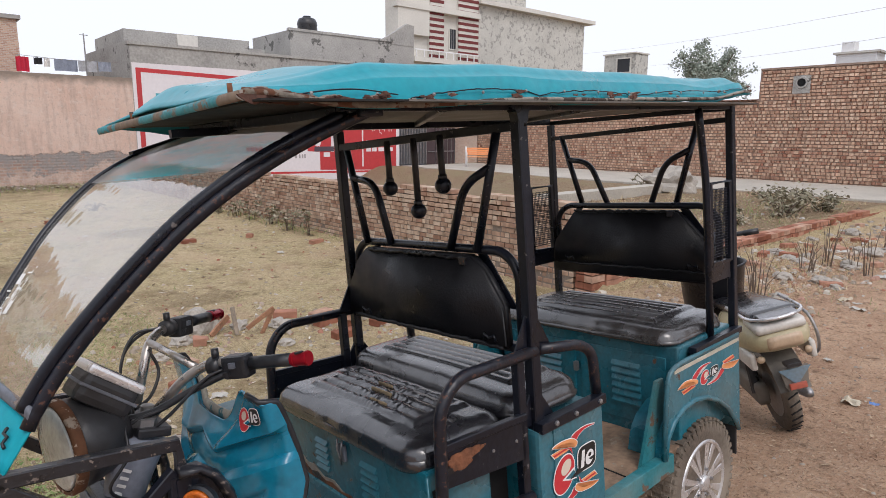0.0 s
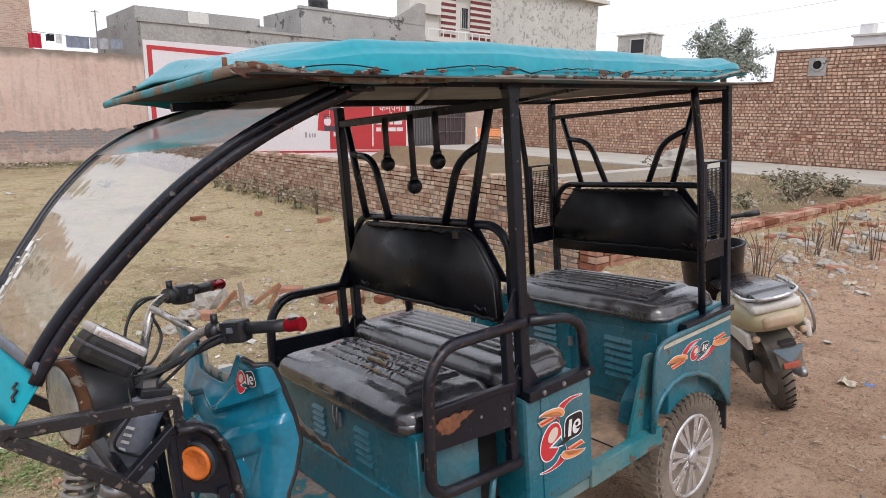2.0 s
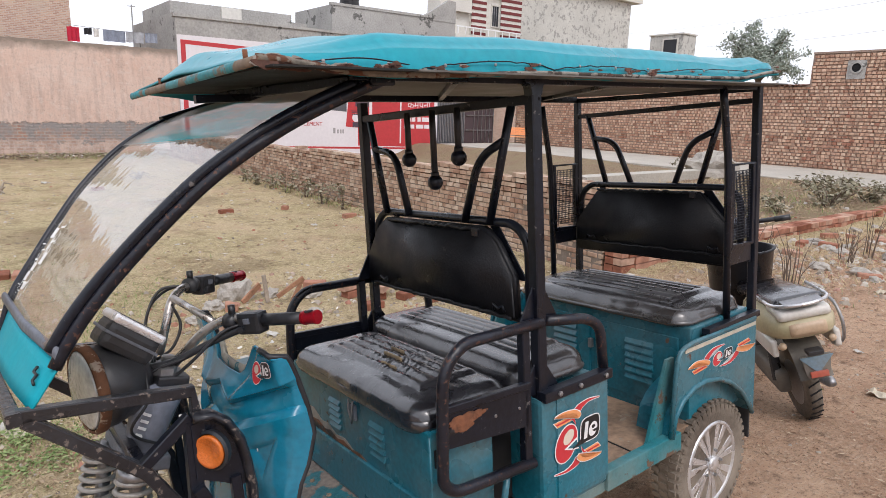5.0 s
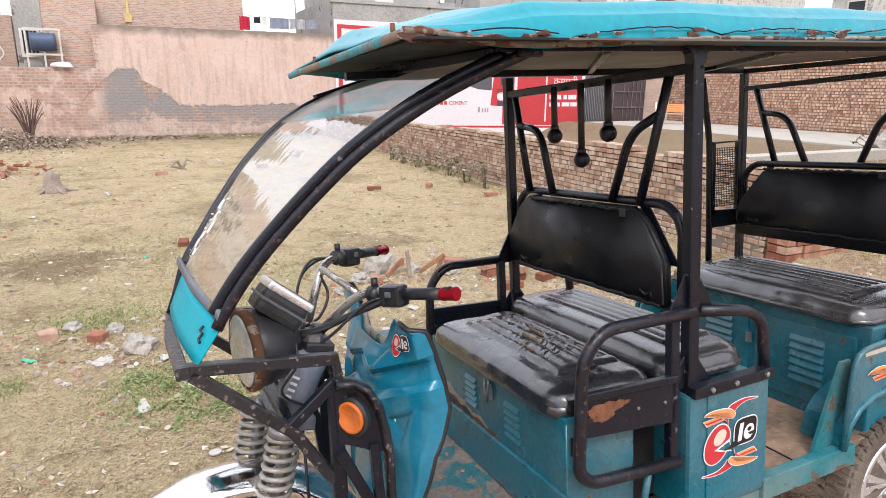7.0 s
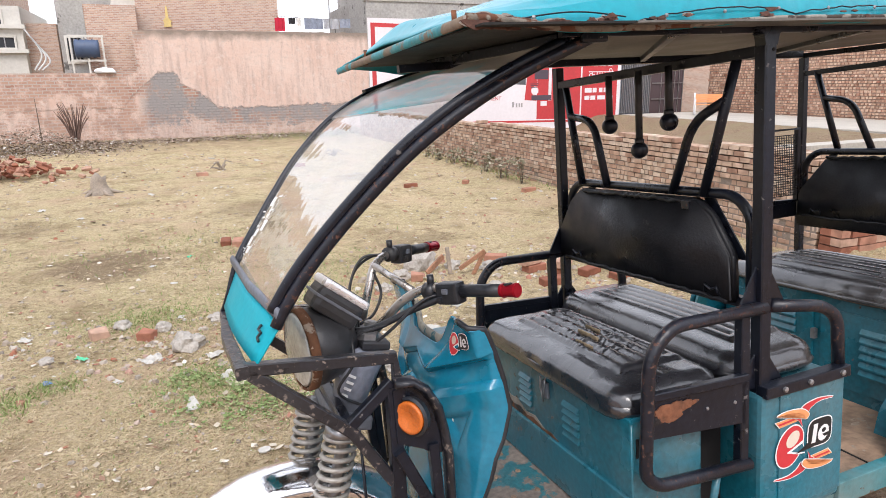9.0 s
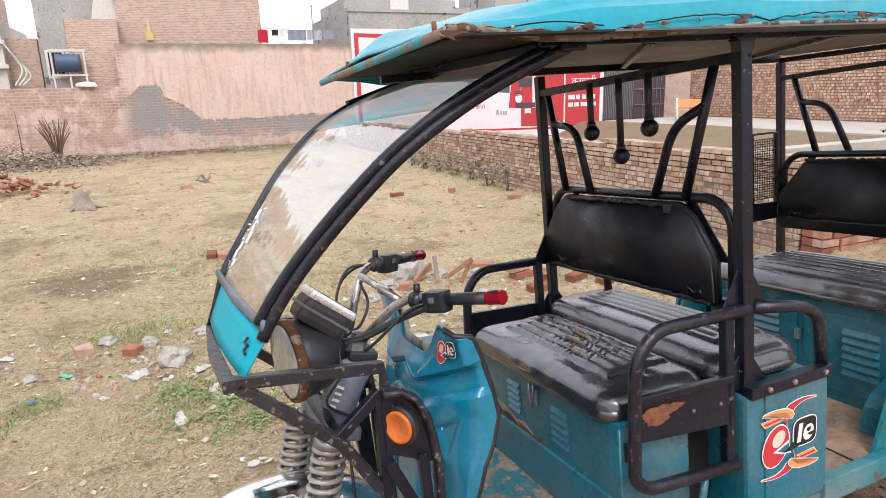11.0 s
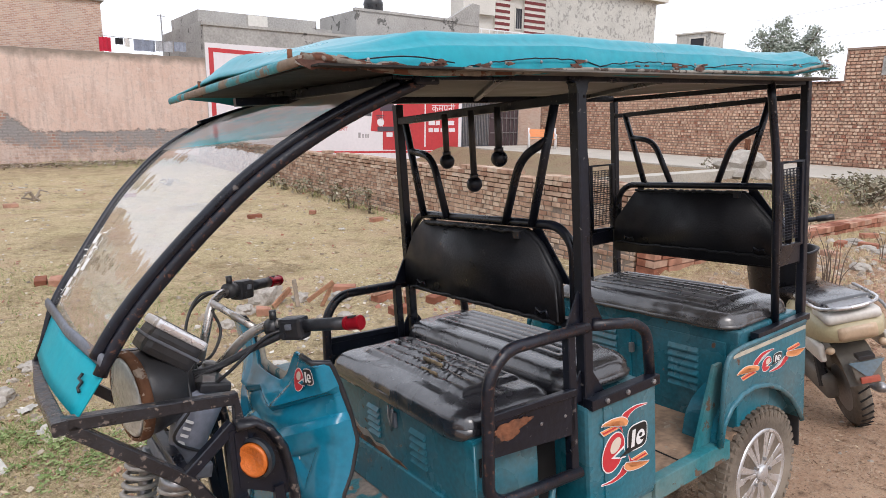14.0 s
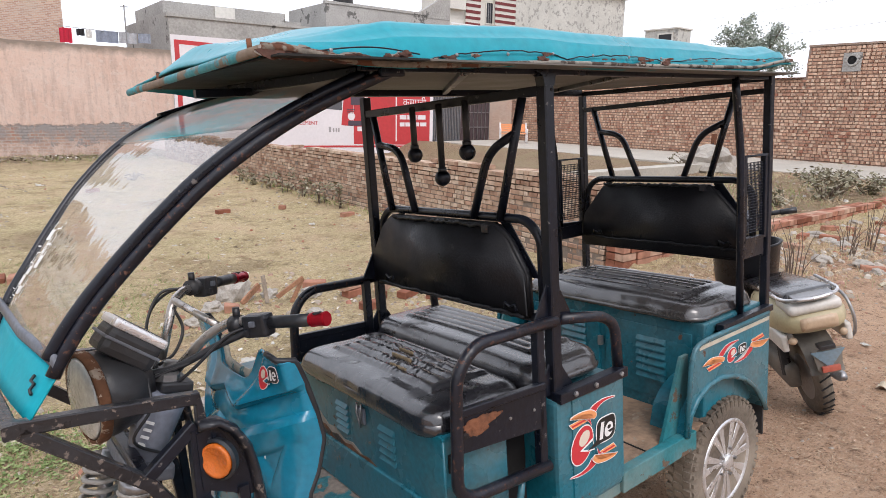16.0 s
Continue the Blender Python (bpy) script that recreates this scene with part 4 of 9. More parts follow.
# --- body: boxes, floor, side panels
def louvres(parent, x, y0, y1, z0, z1, n, face):
    """Pressed louvres on an upright panel that looks along -x."""
    h = (z1 - z0) / n
    for i in range(n):
        z = z0 + i * h
        vpart("louvre", lambda bm: prism(bm, [(0, 0), (0, h * 0.72), (-0.009, h * 0.18), (-0.009, 0.0)], y1 - y0, Matrix(((1, 0, 0, x), (0, 0, 1, y0), (0, 1, 0, z), (0, 0, 0, 1)))), TEAL, "", parent)


box1 = vpart("driver_seat_box", lambda bm: box(bm, -0.387, -0.165, 0.030, 0.86, 0.455, 0.80, 0.006), TEAL, "teal sheet-metal battery box with louvres, latch and rust")
vpart("box_flange", lambda bm: box(bm, -0.400, -0.386, 0.018, 0.87, 0.455, 0.595, 0.005), TEAL, "", box1)
vpart("rust_strip", lambda bm: prism(bm, [(0.36, 0.0), (0.83, 0.0), (0.82, 0.030), (0.77, 0.046), (0.73, 0.030), (0.68, 0.034), (0.64, 0.018), (0.60, 0.026), (0.55, 0.012), (0.51, 0.020), (0.46, 0.007), (0.41, 0.012)], 0.003, Matrix(((0, 0, -1, -0.387), (1, 0, 0, 0), (0, 1, 0, 0.593), (0, 0, 0, 1)))), RUSTY, "rust eaten strip", box1)
vpart("bare_patch", lambda bm: prism(bm, [(0.40, 0.0), (0.842, 0.0), (0.838, 0.060), (0.80, 0.085), (0.755, 0.066), (0.715, 0.070), (0.66, 0.040), (0.61, 0.046), (0.56, 0.022), (0.50, 0.030), (0.45, 0.010)], 0.0015, Matrix(((0, 0, -1, -0.387), (1, 0, 0, 0), (0, 1, 0, 0.593), (0, 0, 0, 1)))), PRIMER, "pale primer round the rust", box1)
louvres(box1, -0.388, 0.515, 0.585, 0.645, 0.750, 5, -1)
louvres(box1, -0.388, 0.250, 0.330, 0.635, 0.750, 5, -1)
latch = vpart("latch", lambda bm: box(bm, -0.398, -0.387, 0.405, 0.440, 0.715, 0.765, 0.003), GREY_CAST, "small dull steel toggle latch", box1)
vtube("hasp", [(-0.398, 0.410, 0.78), (-0.403, 0.412, 0.75), (-0.400, 0.422, 0.705), (-0.403, 0.434, 0.75), (-0.398, 0.436, 0.78)], 0.0028, STEEL, "", latch)
vpart("box_end_slot", lambda bm: box(bm, -0.372, -0.352, 0.026, 0.0295, 0.70, 0.75), VOID, "", box1)
vtube("box_seam", [(-0.384, 0.030, 0.46), (-0.384, 0.030, 0.79)], 0.004, TEAL, "", box1)
# solid near-black block: the shade between the boxes put in as colour
vpart("box_gap", lambda bm: box(bm, -0.163, -0.03, 0.10, 0.86, 0.455, 0.79), VOID, "near-black block standing for the shade between the boxes")

box2 = vpart("front_bench_box", lambda bm: box(bm, -0.025, 0.275, -0.03, 0.93, 0.44, 0.802, 0.014), TEAL, "teal bench box with a logo sticker")
vpart("side_plate", lambda bm: box(bm, 0.035, 0.268, -0.0345, -0.029, 0.468, 0.795, 0.002), TEAL, "", box2)
vpart("angle_strip", lambda bm: box(bm, -0.02, 0.285, -0.042, -0.006, 0.795, 0.826, 0.003), BLACK, "black angle-iron strip", box2)
for x in (0.04, 0.13, 0.25):
    vpart("bolt", lambda bm: lathe(bm, [(0.008, 0), (0.008, 0.006), (0.003, 0.008)], 6, Matrix.Translation((x, -0.042, 0.812)) @ pose(0, 0, 0, 90, 0, 0)), STEEL, "", box2)

box3 = vpart("rear_bench_box", lambda bm: box(bm, 0.80, 1.22, 0.004, 0.896, 0.44, 0.832, 0.008), TEAL, "teal rear bench box with louvred front")
vpart("bench_door", lambda bm: box(bm, 0.793, 0.801, 0.05, 0.44, 0.50, 0.785, 0.003), TEAL, "", box3)
vpart("bench_door", lambda bm: box(bm, 0.793, 0.801, 0.47, 0.86, 0.50, 0.785, 0.003), TEAL, "", box3)
louvres(box3, 0.792, 0.155, 0.285, 0.57, 0.75, 6, -1)
louvres(box3, 0.792, 0.54, 0.67, 0.57, 0.75, 6, -1)
vpart("bench_knob", lambda bm: box(bm, 0.775, 0.793, 0.448, 0.466, 0.66, 0.70, 0.003), STEEL, "", box3)

floor = vpart("floor_plate", lambda bm: box(bm, 0.27, 0.81, 0.0, 0.9, 0.435, 0.458, 0.003), FLOORMAT, "worn brown passenger floor sheet")
vtube("floor_joint", [(0.46, 0.01, 0.459), (0.50, 0.89, 0.459)], 0.003, VOID, "", floor)
FLAKED = mat("flaking_teal_floor", (0.20, 0.165, 0.14), 0.65, var=0.4, scale=5, bump=0.3, wear=(0.03, 0.20, 0.24), wear_at=0.505, wear_scale=9, wear_rough=0.4)
floor_f = vpart("driver_floor_plate", lambda bm: box(bm, -0.80, -0.38, 0.03, 0.87, 0.43, 0.452, 0.003), FLAKED, "worn driver floor sheet with flaking teal paint")
for i in range(4):
    for j in range(6):
        vpart("floor_stud", lambda bm: lathe(bm, [(0.009, 0), (0.007, 0.004), (0.001, 0.005)], 8, Matrix.Translation((-0.70 + i * 0.08, 0.14 + j * 0.12, 0.452))), FLOORMAT, "", floor_f)
vpart("side_sill", lambda bm: box(bm, 0.268, 0.69, -0.034, 0.004, 0.405, 0.474, 0.004), TEAL_DIRTY, "dented muddy teal sill")
vpart("side_sill", lambda bm: box(bm, -0.03, 0.27, -0.020, 0.0, 0.40, 0.438, 0.004), TEAL_DIRTY)
vpart("side_sill", lambda bm: box(bm, 0.268, 0.69, 0.896, 0.934, 0.405, 0.474, 0.004), TEAL)
vpart("chassis_beam", lambda bm: box(bm, -0.75, 1.2, 0.12, 0.18, 0.34, 0.43, 0.004), BLACK)
vpart("chassis_beam", lambda bm: box(bm, -0.75, 1.2, 0.72, 0.78, 0.34, 0.43, 0.004), BLACK)
vtube("rear_axle", [(0.935, 0.04, 0.25), (0.935, 0.86, 0.25)], 0.03, BLACK)

ARCH = [(0.625, 0.470), (0.645, 0.545), (0.69, 0.592), (0.76, 0.622), (0.84, 0.628), (0.93, 0.612), (1.02, 0.575), (1.10, 0.520), (1.16, 0.455), (1.20, 0.395)]
for y0, name in ((-0.036, "rear_wing"), (0.934, "rear_wing")):
    def wing(bm, y0=y0):
        out = ARCH + [(1.212, 0.395), (1.212, 0.795), (0.72, 0.795), (0.672, 0.775), (0.645, 0.72), (0.615, 0.470)]
        m = Matrix(((1, 0, 0, 0), (0, 0, 1, y0), (0, 1, 0, 0), (0, 0, 0, 1)))
        prism(bm, out, 0.006, m)
    w = vpart(name, wing, TEAL, "teal wheel wing with a logo sticker")
    s = -1 if y0 < 0 else 1
    vtube("wing_bead", [(x, y0 + (0 if s < 0 else 0.006), z) for x, z in ARCH], 0.010, TEAL, "", w)
    vtube("wing_bead", rounded([(0.618, y0, 0.475), (0.648, y0, 0.72), (0.672, y0, 0.785), (0.74, y0, 0.797), (1.2, y0, 0.797)], 0.05), 0.009, TEAL, "", w)
    vpart("wing_inside", lambda bm: grid(bm, 24, 1, lambda u, v: (lambda i, f: (ARCH[i][0] * (1 - f) + ARCH[i + 1][0] * f, y0 - s * 0.15 * v, ARCH[i][1] * (1 - f) + ARCH[i + 1][1] * f))(min(int(u * 9), 8), u * 9 - min(int(u * 9), 8))), TEAL, "", w)
    vpart("wing_tape", lambda bm: box(bm, 0.70, 1.205, y0 - 0.003 if s < 0 else y0 + 0.006, y0 if s < 0 else y0 + 0.009, 0.768, 0.782), CREAM, "faded cream tape", w)
    vpart("wing_strip", lambda bm: box(bm, 0.86, 1.24, y0 - 0.002, y0 + 0.03, 0.797, 0.822, 0.003), BLACK, "", w)
    vpart("wing_front_plate", lambda bm: prism(bm, [(0.535, 0.458), (0.70, 0.458), (0.70, 0.745), (0.655, 0.745)], 0.012, Matrix(((1, 0, 0, 0), (0, 0, 1, 0.006 if s < 0 else 0.90), (0, 1, 0, 0), (0, 0, 0, 1)))), TEAL_DIRTY, "dirty sloping teal gusset plate", w)
    vpart("mud_flap", lambda bm: box(bm, 1.195, 1.205, y0 + 0.01 if s < 0 else y0 - 0.12, y0 + 0.13 if s < 0 else y0 - 0.01, 0.28, 0.47, 0.003), PLASTIC, "black rubber mud flap", w)
vpart("rear_panel", lambda bm: box(bm, 1.212, 1.222, -0.03, 0.93, 0.42, 0.80, 0.003), TEAL)

# --- mesh panels beside the rear seat
def mesh_panel(bm, y):
    for i in range(13):
        x = 1.075 + i * 0.0105
        tube(bm, [(x, y, 1.125), (x, y, 1.39)], 0.0017, seg=4)
    for k in range(26):
        z = 1.125 + k * 0.0106
        tube(bm, [(1.07, y, z), (1.205, y, z)], 0.0017, seg=4)


for y in (0.0, W):
    fr = vpart("mesh_panel_frame", lambda bm: (tube(bm, [(1.055, y, 1.10), (1.055, y, 1.415), (1.215, y, 1.415), (1.215, y, 1.10), (1.055, y, 1.10)], 0.011, square=True), None), BLACK, "black expanded-metal side panel")
    bm = bmesh.new()
    part("mesh_sheet", (mesh_panel(bm, y), bm)[1], BLACK, fr)
    vpart("panel_foot", lambda bm: box(bm, 1.06, 1.21, y - 0.006, y + 0.006, 1.03, 1.095), BLACK, "", fr)

# --- seats
def cushion(bm, x0, x1, y0, y1, z0, z1, ribs=6, split=0.0, seed=1, relief=0.008, skirt=1.0, r=0.06):
    """A stuffed seat with round corners and pressed pleats that turn the corner at both ends; split: worn through across them."""
    cx, cy, hx, hy = (x0 + x1) / 2, (y0 + y1) / 2, (x1 - x0) / 2, (y1 - y0) / 2

    def corner(px, py):
        dx, dy = abs(px) - (hx - r), abs(py) - (hy - r)
        if dx > 0 and dy > 0:
            k = max(dx, dy) / math.hypot(dx, dy)
            px, py = math.copysign(hx - r + dx * k, px), math.copysign(hy - r + dy * k, py)
        return px, py

    def at(u, v):
        px, py = (u - 0.5) * 2 * hx, (v - 0.5) * 2 * hy
        d = min(hx - abs(px), hy - abs(py))
        k = clamp(d / 0.055, 0, 1)
        rise = math.sqrt(max(0, 1 - (1 - k) ** 2.2))
        front = px + hx
        # nested pleats: straight along the seat, rounding off towards its ends
        ring = min(front - 0.085, (hy - abs(py) - 0.10) * 0.75)
        pitch = (2 * hx - 0.125) / ribs
        inner = step(0.0, 0.014, ring) * (1 - step(2 * hx - 0.05, 2 * hx - 0.03, front))
        ph = (front - 0.085 if ring > 0.03 else ring) / pitch
        rib = relief * abs(math.sin(math.pi * (ph % 1.0))) ** 0.6 * inner
        crown = 0.012 * math.sin(math.pi * u) * math.sin(math.pi * v)
        worn = split * step(0.22, 0.36, v) * (1 - step(0.64, 0.82, v)) * step(0.22, 0.34, u) * (1 - step(0.72, 0.86, u))
        tear = worn * (0.0042 * noise.noise((u * 9, v * 62 + 3 * noise.noise((u * 7, v * 7, 2)), seed)) + 0.0026 * noise.noise((u * 60, v * 90, 4)))
        soft = 0.0025 * noise.noise((u * 2.4, v * 3.0, seed + 8)) + split * 0.0022 * noise.noise((u * 10, v * 16, seed))
        px, py = corner(px, py)
        hem = 0.004 * noise.noise((px * 16, py * 16, seed)) * (1 - k)
        return (cx + px + hem, cy + py + hem, z0 + (z1 - z0) * rise + (rib + crown) * k + (soft + tear) * k)
    grid(bm, 96, 180, at)
    n = 28
    rim = [(-hx + 2 * hx * i / n, -hy) for i in range(n)] + [(hx, -hy + 2 * hy * i / n) for i in range(n)] + [(hx - 2 * hx * i / n, hy) for i in range(n)] + [(-hx, hy - 2 * hy * i / n) for i in range(n)]
    rings = []
    for grow, dz in ((0.0, 0.002), (0.006, -0.012), (0.004, -0.030), (-0.010, -0.046), (-0.03, -0.046)):
        ring = []
        for px, py in rim:
            px, py = corner(px, py)
            a = math.hypot(px, py)
            w = grow + (0.004 * noise.noise((px * 12, py * 12, seed + dz * 40)) if dz < -0.01 else 0)
            ring.append(bm.verts.new((cx + px + px / a * w, cy + py + py / a * w, z0 + dz * skirt + 0.005 * skirt * noise.noise((px * 14, py * 14, seed)) * (dz < -0.02))))
        rings.append(ring)
    for A, B in zip(rings, rings[1:]):
        for k in range(len(A)):
            bm.faces.new((A[k], B[k], B[(k + 1) % len(A)], A[(k + 1) % len(A)]))


vpart("driver_cushion", lambda bm: cushion(bm, -0.408, -0.066, 0.046, 0.822, 0.822, 0.862, 5, 1.0, 1, 0.011, 0.75, 0.06), VINYL, "black vinyl driver seat, cracked and split across its ribs", smooth=True)
vpart("front_bench_cushion", lambda bm: cushion(bm, -0.055, 0.266, 0.022, 0.90, 0.840, 0.886, 5, 0.0, 2, 0.010, 0.6, 0.08), VINYL_DUSTY, "dusty black ribbed vinyl bench cushion", smooth=True)
vpart("rear_bench_cushion", lambda bm: cushion(bm, 0.772, 1.205, 0.016, 0.885, 0.850, 0.893, 6, 0.0, 3, 0.011, 0.45, 0.07), VINYL_DUSTY, "dusty black ribbed vinyl bench cushion", smooth=True)
FOAM = mat("bare_seat_foam", (0.20, 0.15, 0.09), 0.95, var=0.4, scale=30, bump=0.5)
for i, (x, y, l, w) in enumerate(((-0.235, 0.42, 0.10, 0.007), (-0.19, 0.46, 0.07, 0.006), (-0.29, 0.36, 0.08, 0.005))):
    vtube("torn_seam", [(x + 0.006 * noise.noise((k * 0.9, i, 0)), y + l * (k / 10 - 0.5), 0.882 + 0.002 * noise.noise((k * 0.8, i, 4))) for k in range(11)], w, FOAM, "brown foam showing through a split", bpy.data.objects["driver_cushion"], ry=0.004)


def pad(bm, x, out, t=0.036):
    m = Matrix(((0, 0, 1, x), (1, 0, 0, 0), (0, 1, 0, 0), (0, 0, 0, 1)))
    prism(bm, out, t, m)
    bmesh.ops.bevel(bm, geom=list(bm.edges), offset=0.009, segments=3, affect="EDGES")


for x, out, zt, name in ((-0.02, [(0.075, 1.02), (0.925, 1.02), (0.905, 1.13), (0.825, 1.245), (0.76, 1.288), (0.205, 1.292), (0.15, 1.25), (0.08, 1.15)], 1.305, "front_backrest"),
                         (1.19, [(0.075, 0.99), (0.885, 0.99), (0.875, 1.14), (0.745, 1.292), (0.205, 1.297), (0.08, 1.16)], 1.315, "rear_backrest")):
    b = vpart(name, lambda bm: pad(bm, x, out), VINYL_BACK, "black vinyl backrest pad with turned-over edges", smooth=True)
    fx = x + 0.035
    vtube("backrest_tube", [(fx, 0.045, zt - 0.285), (fx, 0.045, zt - 0.05), (fx, 0.10, zt), (fx, 0.81, zt), (fx, 0.868, zt - 0.05), (fx, 0.868, zt - 0.285)], 0.014, BLACK, "black tube frame", b, round_r=0.06)
    for ya, yb, yc in ((0.058, 0.215, 0.058), (0.858, 0.72, 0.858)):
        vpart("corner_flap", lambda bm: prism(bm, [(ya, zt - 0.17), (ya + (yb - ya) * 0.35, zt - 0.17), (yb, zt - 0.012), (yb + (ya - yb) * 0.25, zt - 0.012)], 0.004, Matrix(((0, 0, 1, fx + 0.004), (1, 0, 0, 0), (0, 1, 0, 0), (0, 0, 0, 1)))), BLACK, "", b)
    # the vinyl is turned over and stapled in puckers along the edge
    for z0, z1, y0, y1, sd in ((zt - 0.278, zt - 0.278, 0.09, 0.86, 1), (zt - 0.022, zt - 0.022, 0.22, 0.74, 2)):
        vtube("turned_edge", [(x - 0.001, y0 + (y1 - y0) * k / 60, z0 + 0.007 * noise.noise((k * 0.55, sd, zt))) for k in range(61)], 0.006, VINYL_BACK, "", b, seg=7, ry=0.005)
    vpart("pad_bracket", lambda bm: box(bm, x - 0.006, x + 0.002, 0.222, 0.252, zt - 0.044, zt - 0.020, 0.002), BLACK_RUSTED, "rusted pad bracket", b)
    vtube("lower_bar", [(fx, 0.0, zt - 0.282), (fx, W, zt - 0.282)], 0.014, BLACK, "", b, square=True)
    for y in (0.14, 0.78):
        vtube("pad_hook", [(x - 0.004, y - 0.025, zt - 0.265), (x - 0.008, y - 0.02, zt - 0.245), (x - 0.008, y, zt - 0.255), (x - 0.008, y + 0.02, zt - 0.245), (x - 0.004, y + 0.025, zt - 0.265)], 0.004, BLACK, "", b)

# --- armrests
for y in (-0.012, 0.912):
    a = vtube("armrest_loop", [(0.0, y, 1.03), (-0.30, y, 1.035), (-0.362, y, 0.97), (-0.378, y, 0.67), (-0.335, y, 0.635), (-0.045, y, 0.615)], 0.0165, BLACK_RUSTED, "black tube armrest with rust", round_r=0.07)
    vpart("armrest_plate", lambda bm: prism(bm, [(-0.365, 0.765), (-0.062, 0.735), (-0.062, 0.856), (-0.362, 0.868)], 0.005, Matrix(((1, 0, 0, 0), (0, 0, 1, y - 0.002), (0, 1, 0, 0), (0, 0, 0, 1)))), BLACK, "black side plate", a)
    vtube("armrest_rail", [(-0.36, y, 0.872), (-0.06, y, 0.858)], 0.010, BLACK, "", a, square=True)
    vtube("armrest_loop", [(0.02, y, 1.03), (0.20, y, 1.0), (0.262, y, 0.96), (0.276, y, 0.80)], 0.0165, BLACK_RUSTED, "black tube armrest", round_r=0.07)
    if y < 0:
        vpart("rust_patch", lambda bm: prism(bm, [(px - 0.295, pz + 0.826 + 0.10 * px) for px, pz in flake(0.070, 0.021, 5.3, 44)], 0.0035, Matrix(((1, 0, 0, 0), (0, 0, 1, y - 0.0065), (0, 1, 0, 0), (0, 0, 0, 1)))), RUSTY, "orange rust patch", a)
        for x, z in ((-0.10, 0.80), (-0.19, 0.805)):
            vpart("rivet", lambda bm: lathe(bm, [(0.005, 0), (0.004, 0.003)], 8, Matrix.Translation((x, y - 0.003, z)) @ pose(0, 0, 0, 90, 0, 0)), STEEL, "", a)
vtube("stay_leg", [(-0.14, 0.0, 0.61), (-0.16, 0.01, 0.45)], 0.010, TEAL)

# --- windscreen
NEAR = smooth_line([(-0.455, 0.0, 1.705), (-0.62, 0.03, 1.638), (-0.735, 0.06, 1.578), (-0.85, 0.095, 1.500), (-0.955, 0.13, 1.405), (-1.05, 0.165, 1.305), (-1.11, 0.185, 1.232), (-1.155, 0.2, 1.165)])
FAR = smooth_line([(-0.52, 0.88, 1.725), (-0.70, 0.85, 1.672), (-0.86, 0.81, 1.595), (-0.985, 0.775, 1.49), (-1.075, 0.745, 1.385), (-1.14, 0.72, 1.30), (-1.18, 0.71, 1.245), (-1.205, 0.70, 1.205)])
vtube("windscreen_tube", NEAR + [(-1.168, 0.2, 1.142)], 0.0135, BLACK_RUSTED, "bent tube windscreen frame with rust spots")
INNER = [Vector((p[0] - 0.015, p[1] + 0.010, p[2] + 0.012)) for p in NEAR[2:]]
vtube("windscreen_gasket", INNER, 0.013, BLACK, "black rubber-lined glass channel")
vtube("windscreen_tube", FAR + [(-1.235, 0.7, 1.12), (-1.256, 0.7, 1.07)], 0.010, BLACK)
G_NEAR = [Vector((p[0] - 0.019, p[1] + 0.012, p[2] + 0.015)) for p in NEAR]


def screen(u0, u1, n, lift=0.0):
    def build(bm):
        def at(u, v):
            k = (u0 + (u1 - u0) * u) * (len(G_NEAR) - 1)
            i = min(int(k), len(G_NEAR) - 2)
            a, b = G_NEAR[i].lerp(G_NEAR[i + 1], k - i), FAR[i].lerp(FAR[i + 1], k - i)
            p = a.lerp(b, v)
            bow = 0.0012 * math.sin(math.pi * v)
            return (p.x - bow - lift, p.y, p.z + bow * 0.6 + lift)
        grid(bm, n, 16, at)
        # the outer face looks forwards and up
        bmesh.ops.recalc_face_normals(bm, faces=list(bm.faces))
        if sum(f.normal.z - f.normal.x for f in bm.faces) < 0:
            bmesh.ops.reverse_faces(bm, faces=list(bm.faces))
    return build


pane = vpart("windscreen_pane", screen(0.285, 1.0, 40), GLASS, "clear scuffed acrylic windscreen", smooth=True)
pane.visible_shadow = False
vpart("tint_band", screen(0.02, 0.30, 16, 0.002), TINT, "faded grey and turquoise sun strip", pane, smooth=True)
# white lettering remains down the far edge, as bars
def ink_on_pane(u, v, du, dv):
    def at(a, b):
        k = clamp(u + du * a, 0, 0.999) * (len(G_NEAR) - 1)
        i = int(k)
        p = G_NEAR[i].lerp(G_NEAR[i + 1], k - i).lerp(FAR[i].lerp(FAR[i + 1], k - i), v + dv * b)
        bow = 0.0012 * math.sin(math.pi * (v + dv * b)) + 0.003
        return (p.x - bow, p.y, p.z + bow * 0.6)
    return lambda bm: grid(bm, 2, 2, at)


INK_FADED = mat("faded_white_print", (0.62, 0.62, 0.60), 0.5, var=0.3, bump=0.05)
for i in range(64):
    rp = random.Random(i)
    vpart("print_bar", ink_on_pane(0.56 + 0.36 * i / 64, 0.76 + 0.16 * rp.random(), rp.choice((0.005, 0.007, 0.035, 0.05)), rp.choice((0.007, 0.009, 0.05))), INK_FADED, "white print remains" if i == 0 else "", pane)
vtube("lower_gasket", [(-1.16, 0.19, 1.172), (-1.195, 0.45, 1.188), (-1.212, 0.71, 1.212)], 0.016, GREY_CAST, "grey rubber strip under the pane", ry=0.008)
sheet = vpart("front_sheet", lambda bm: grid(bm, 8, 4, lambda u, v: (-1.160 - 0.044 * u - (0.060 - 0.010 * u) * v - 0.012 * math.sin(math.pi * u), 0.19 + 0.52 * u, 1.150 + 0.050 * u - (0.080 + 0.03 * u) * v)), FRONT_TEAL, "bright turquoise sheet under the windscreen", smooth=True)
sheet.modifiers.new("thick", "SOLIDIFY").thickness = 0.004
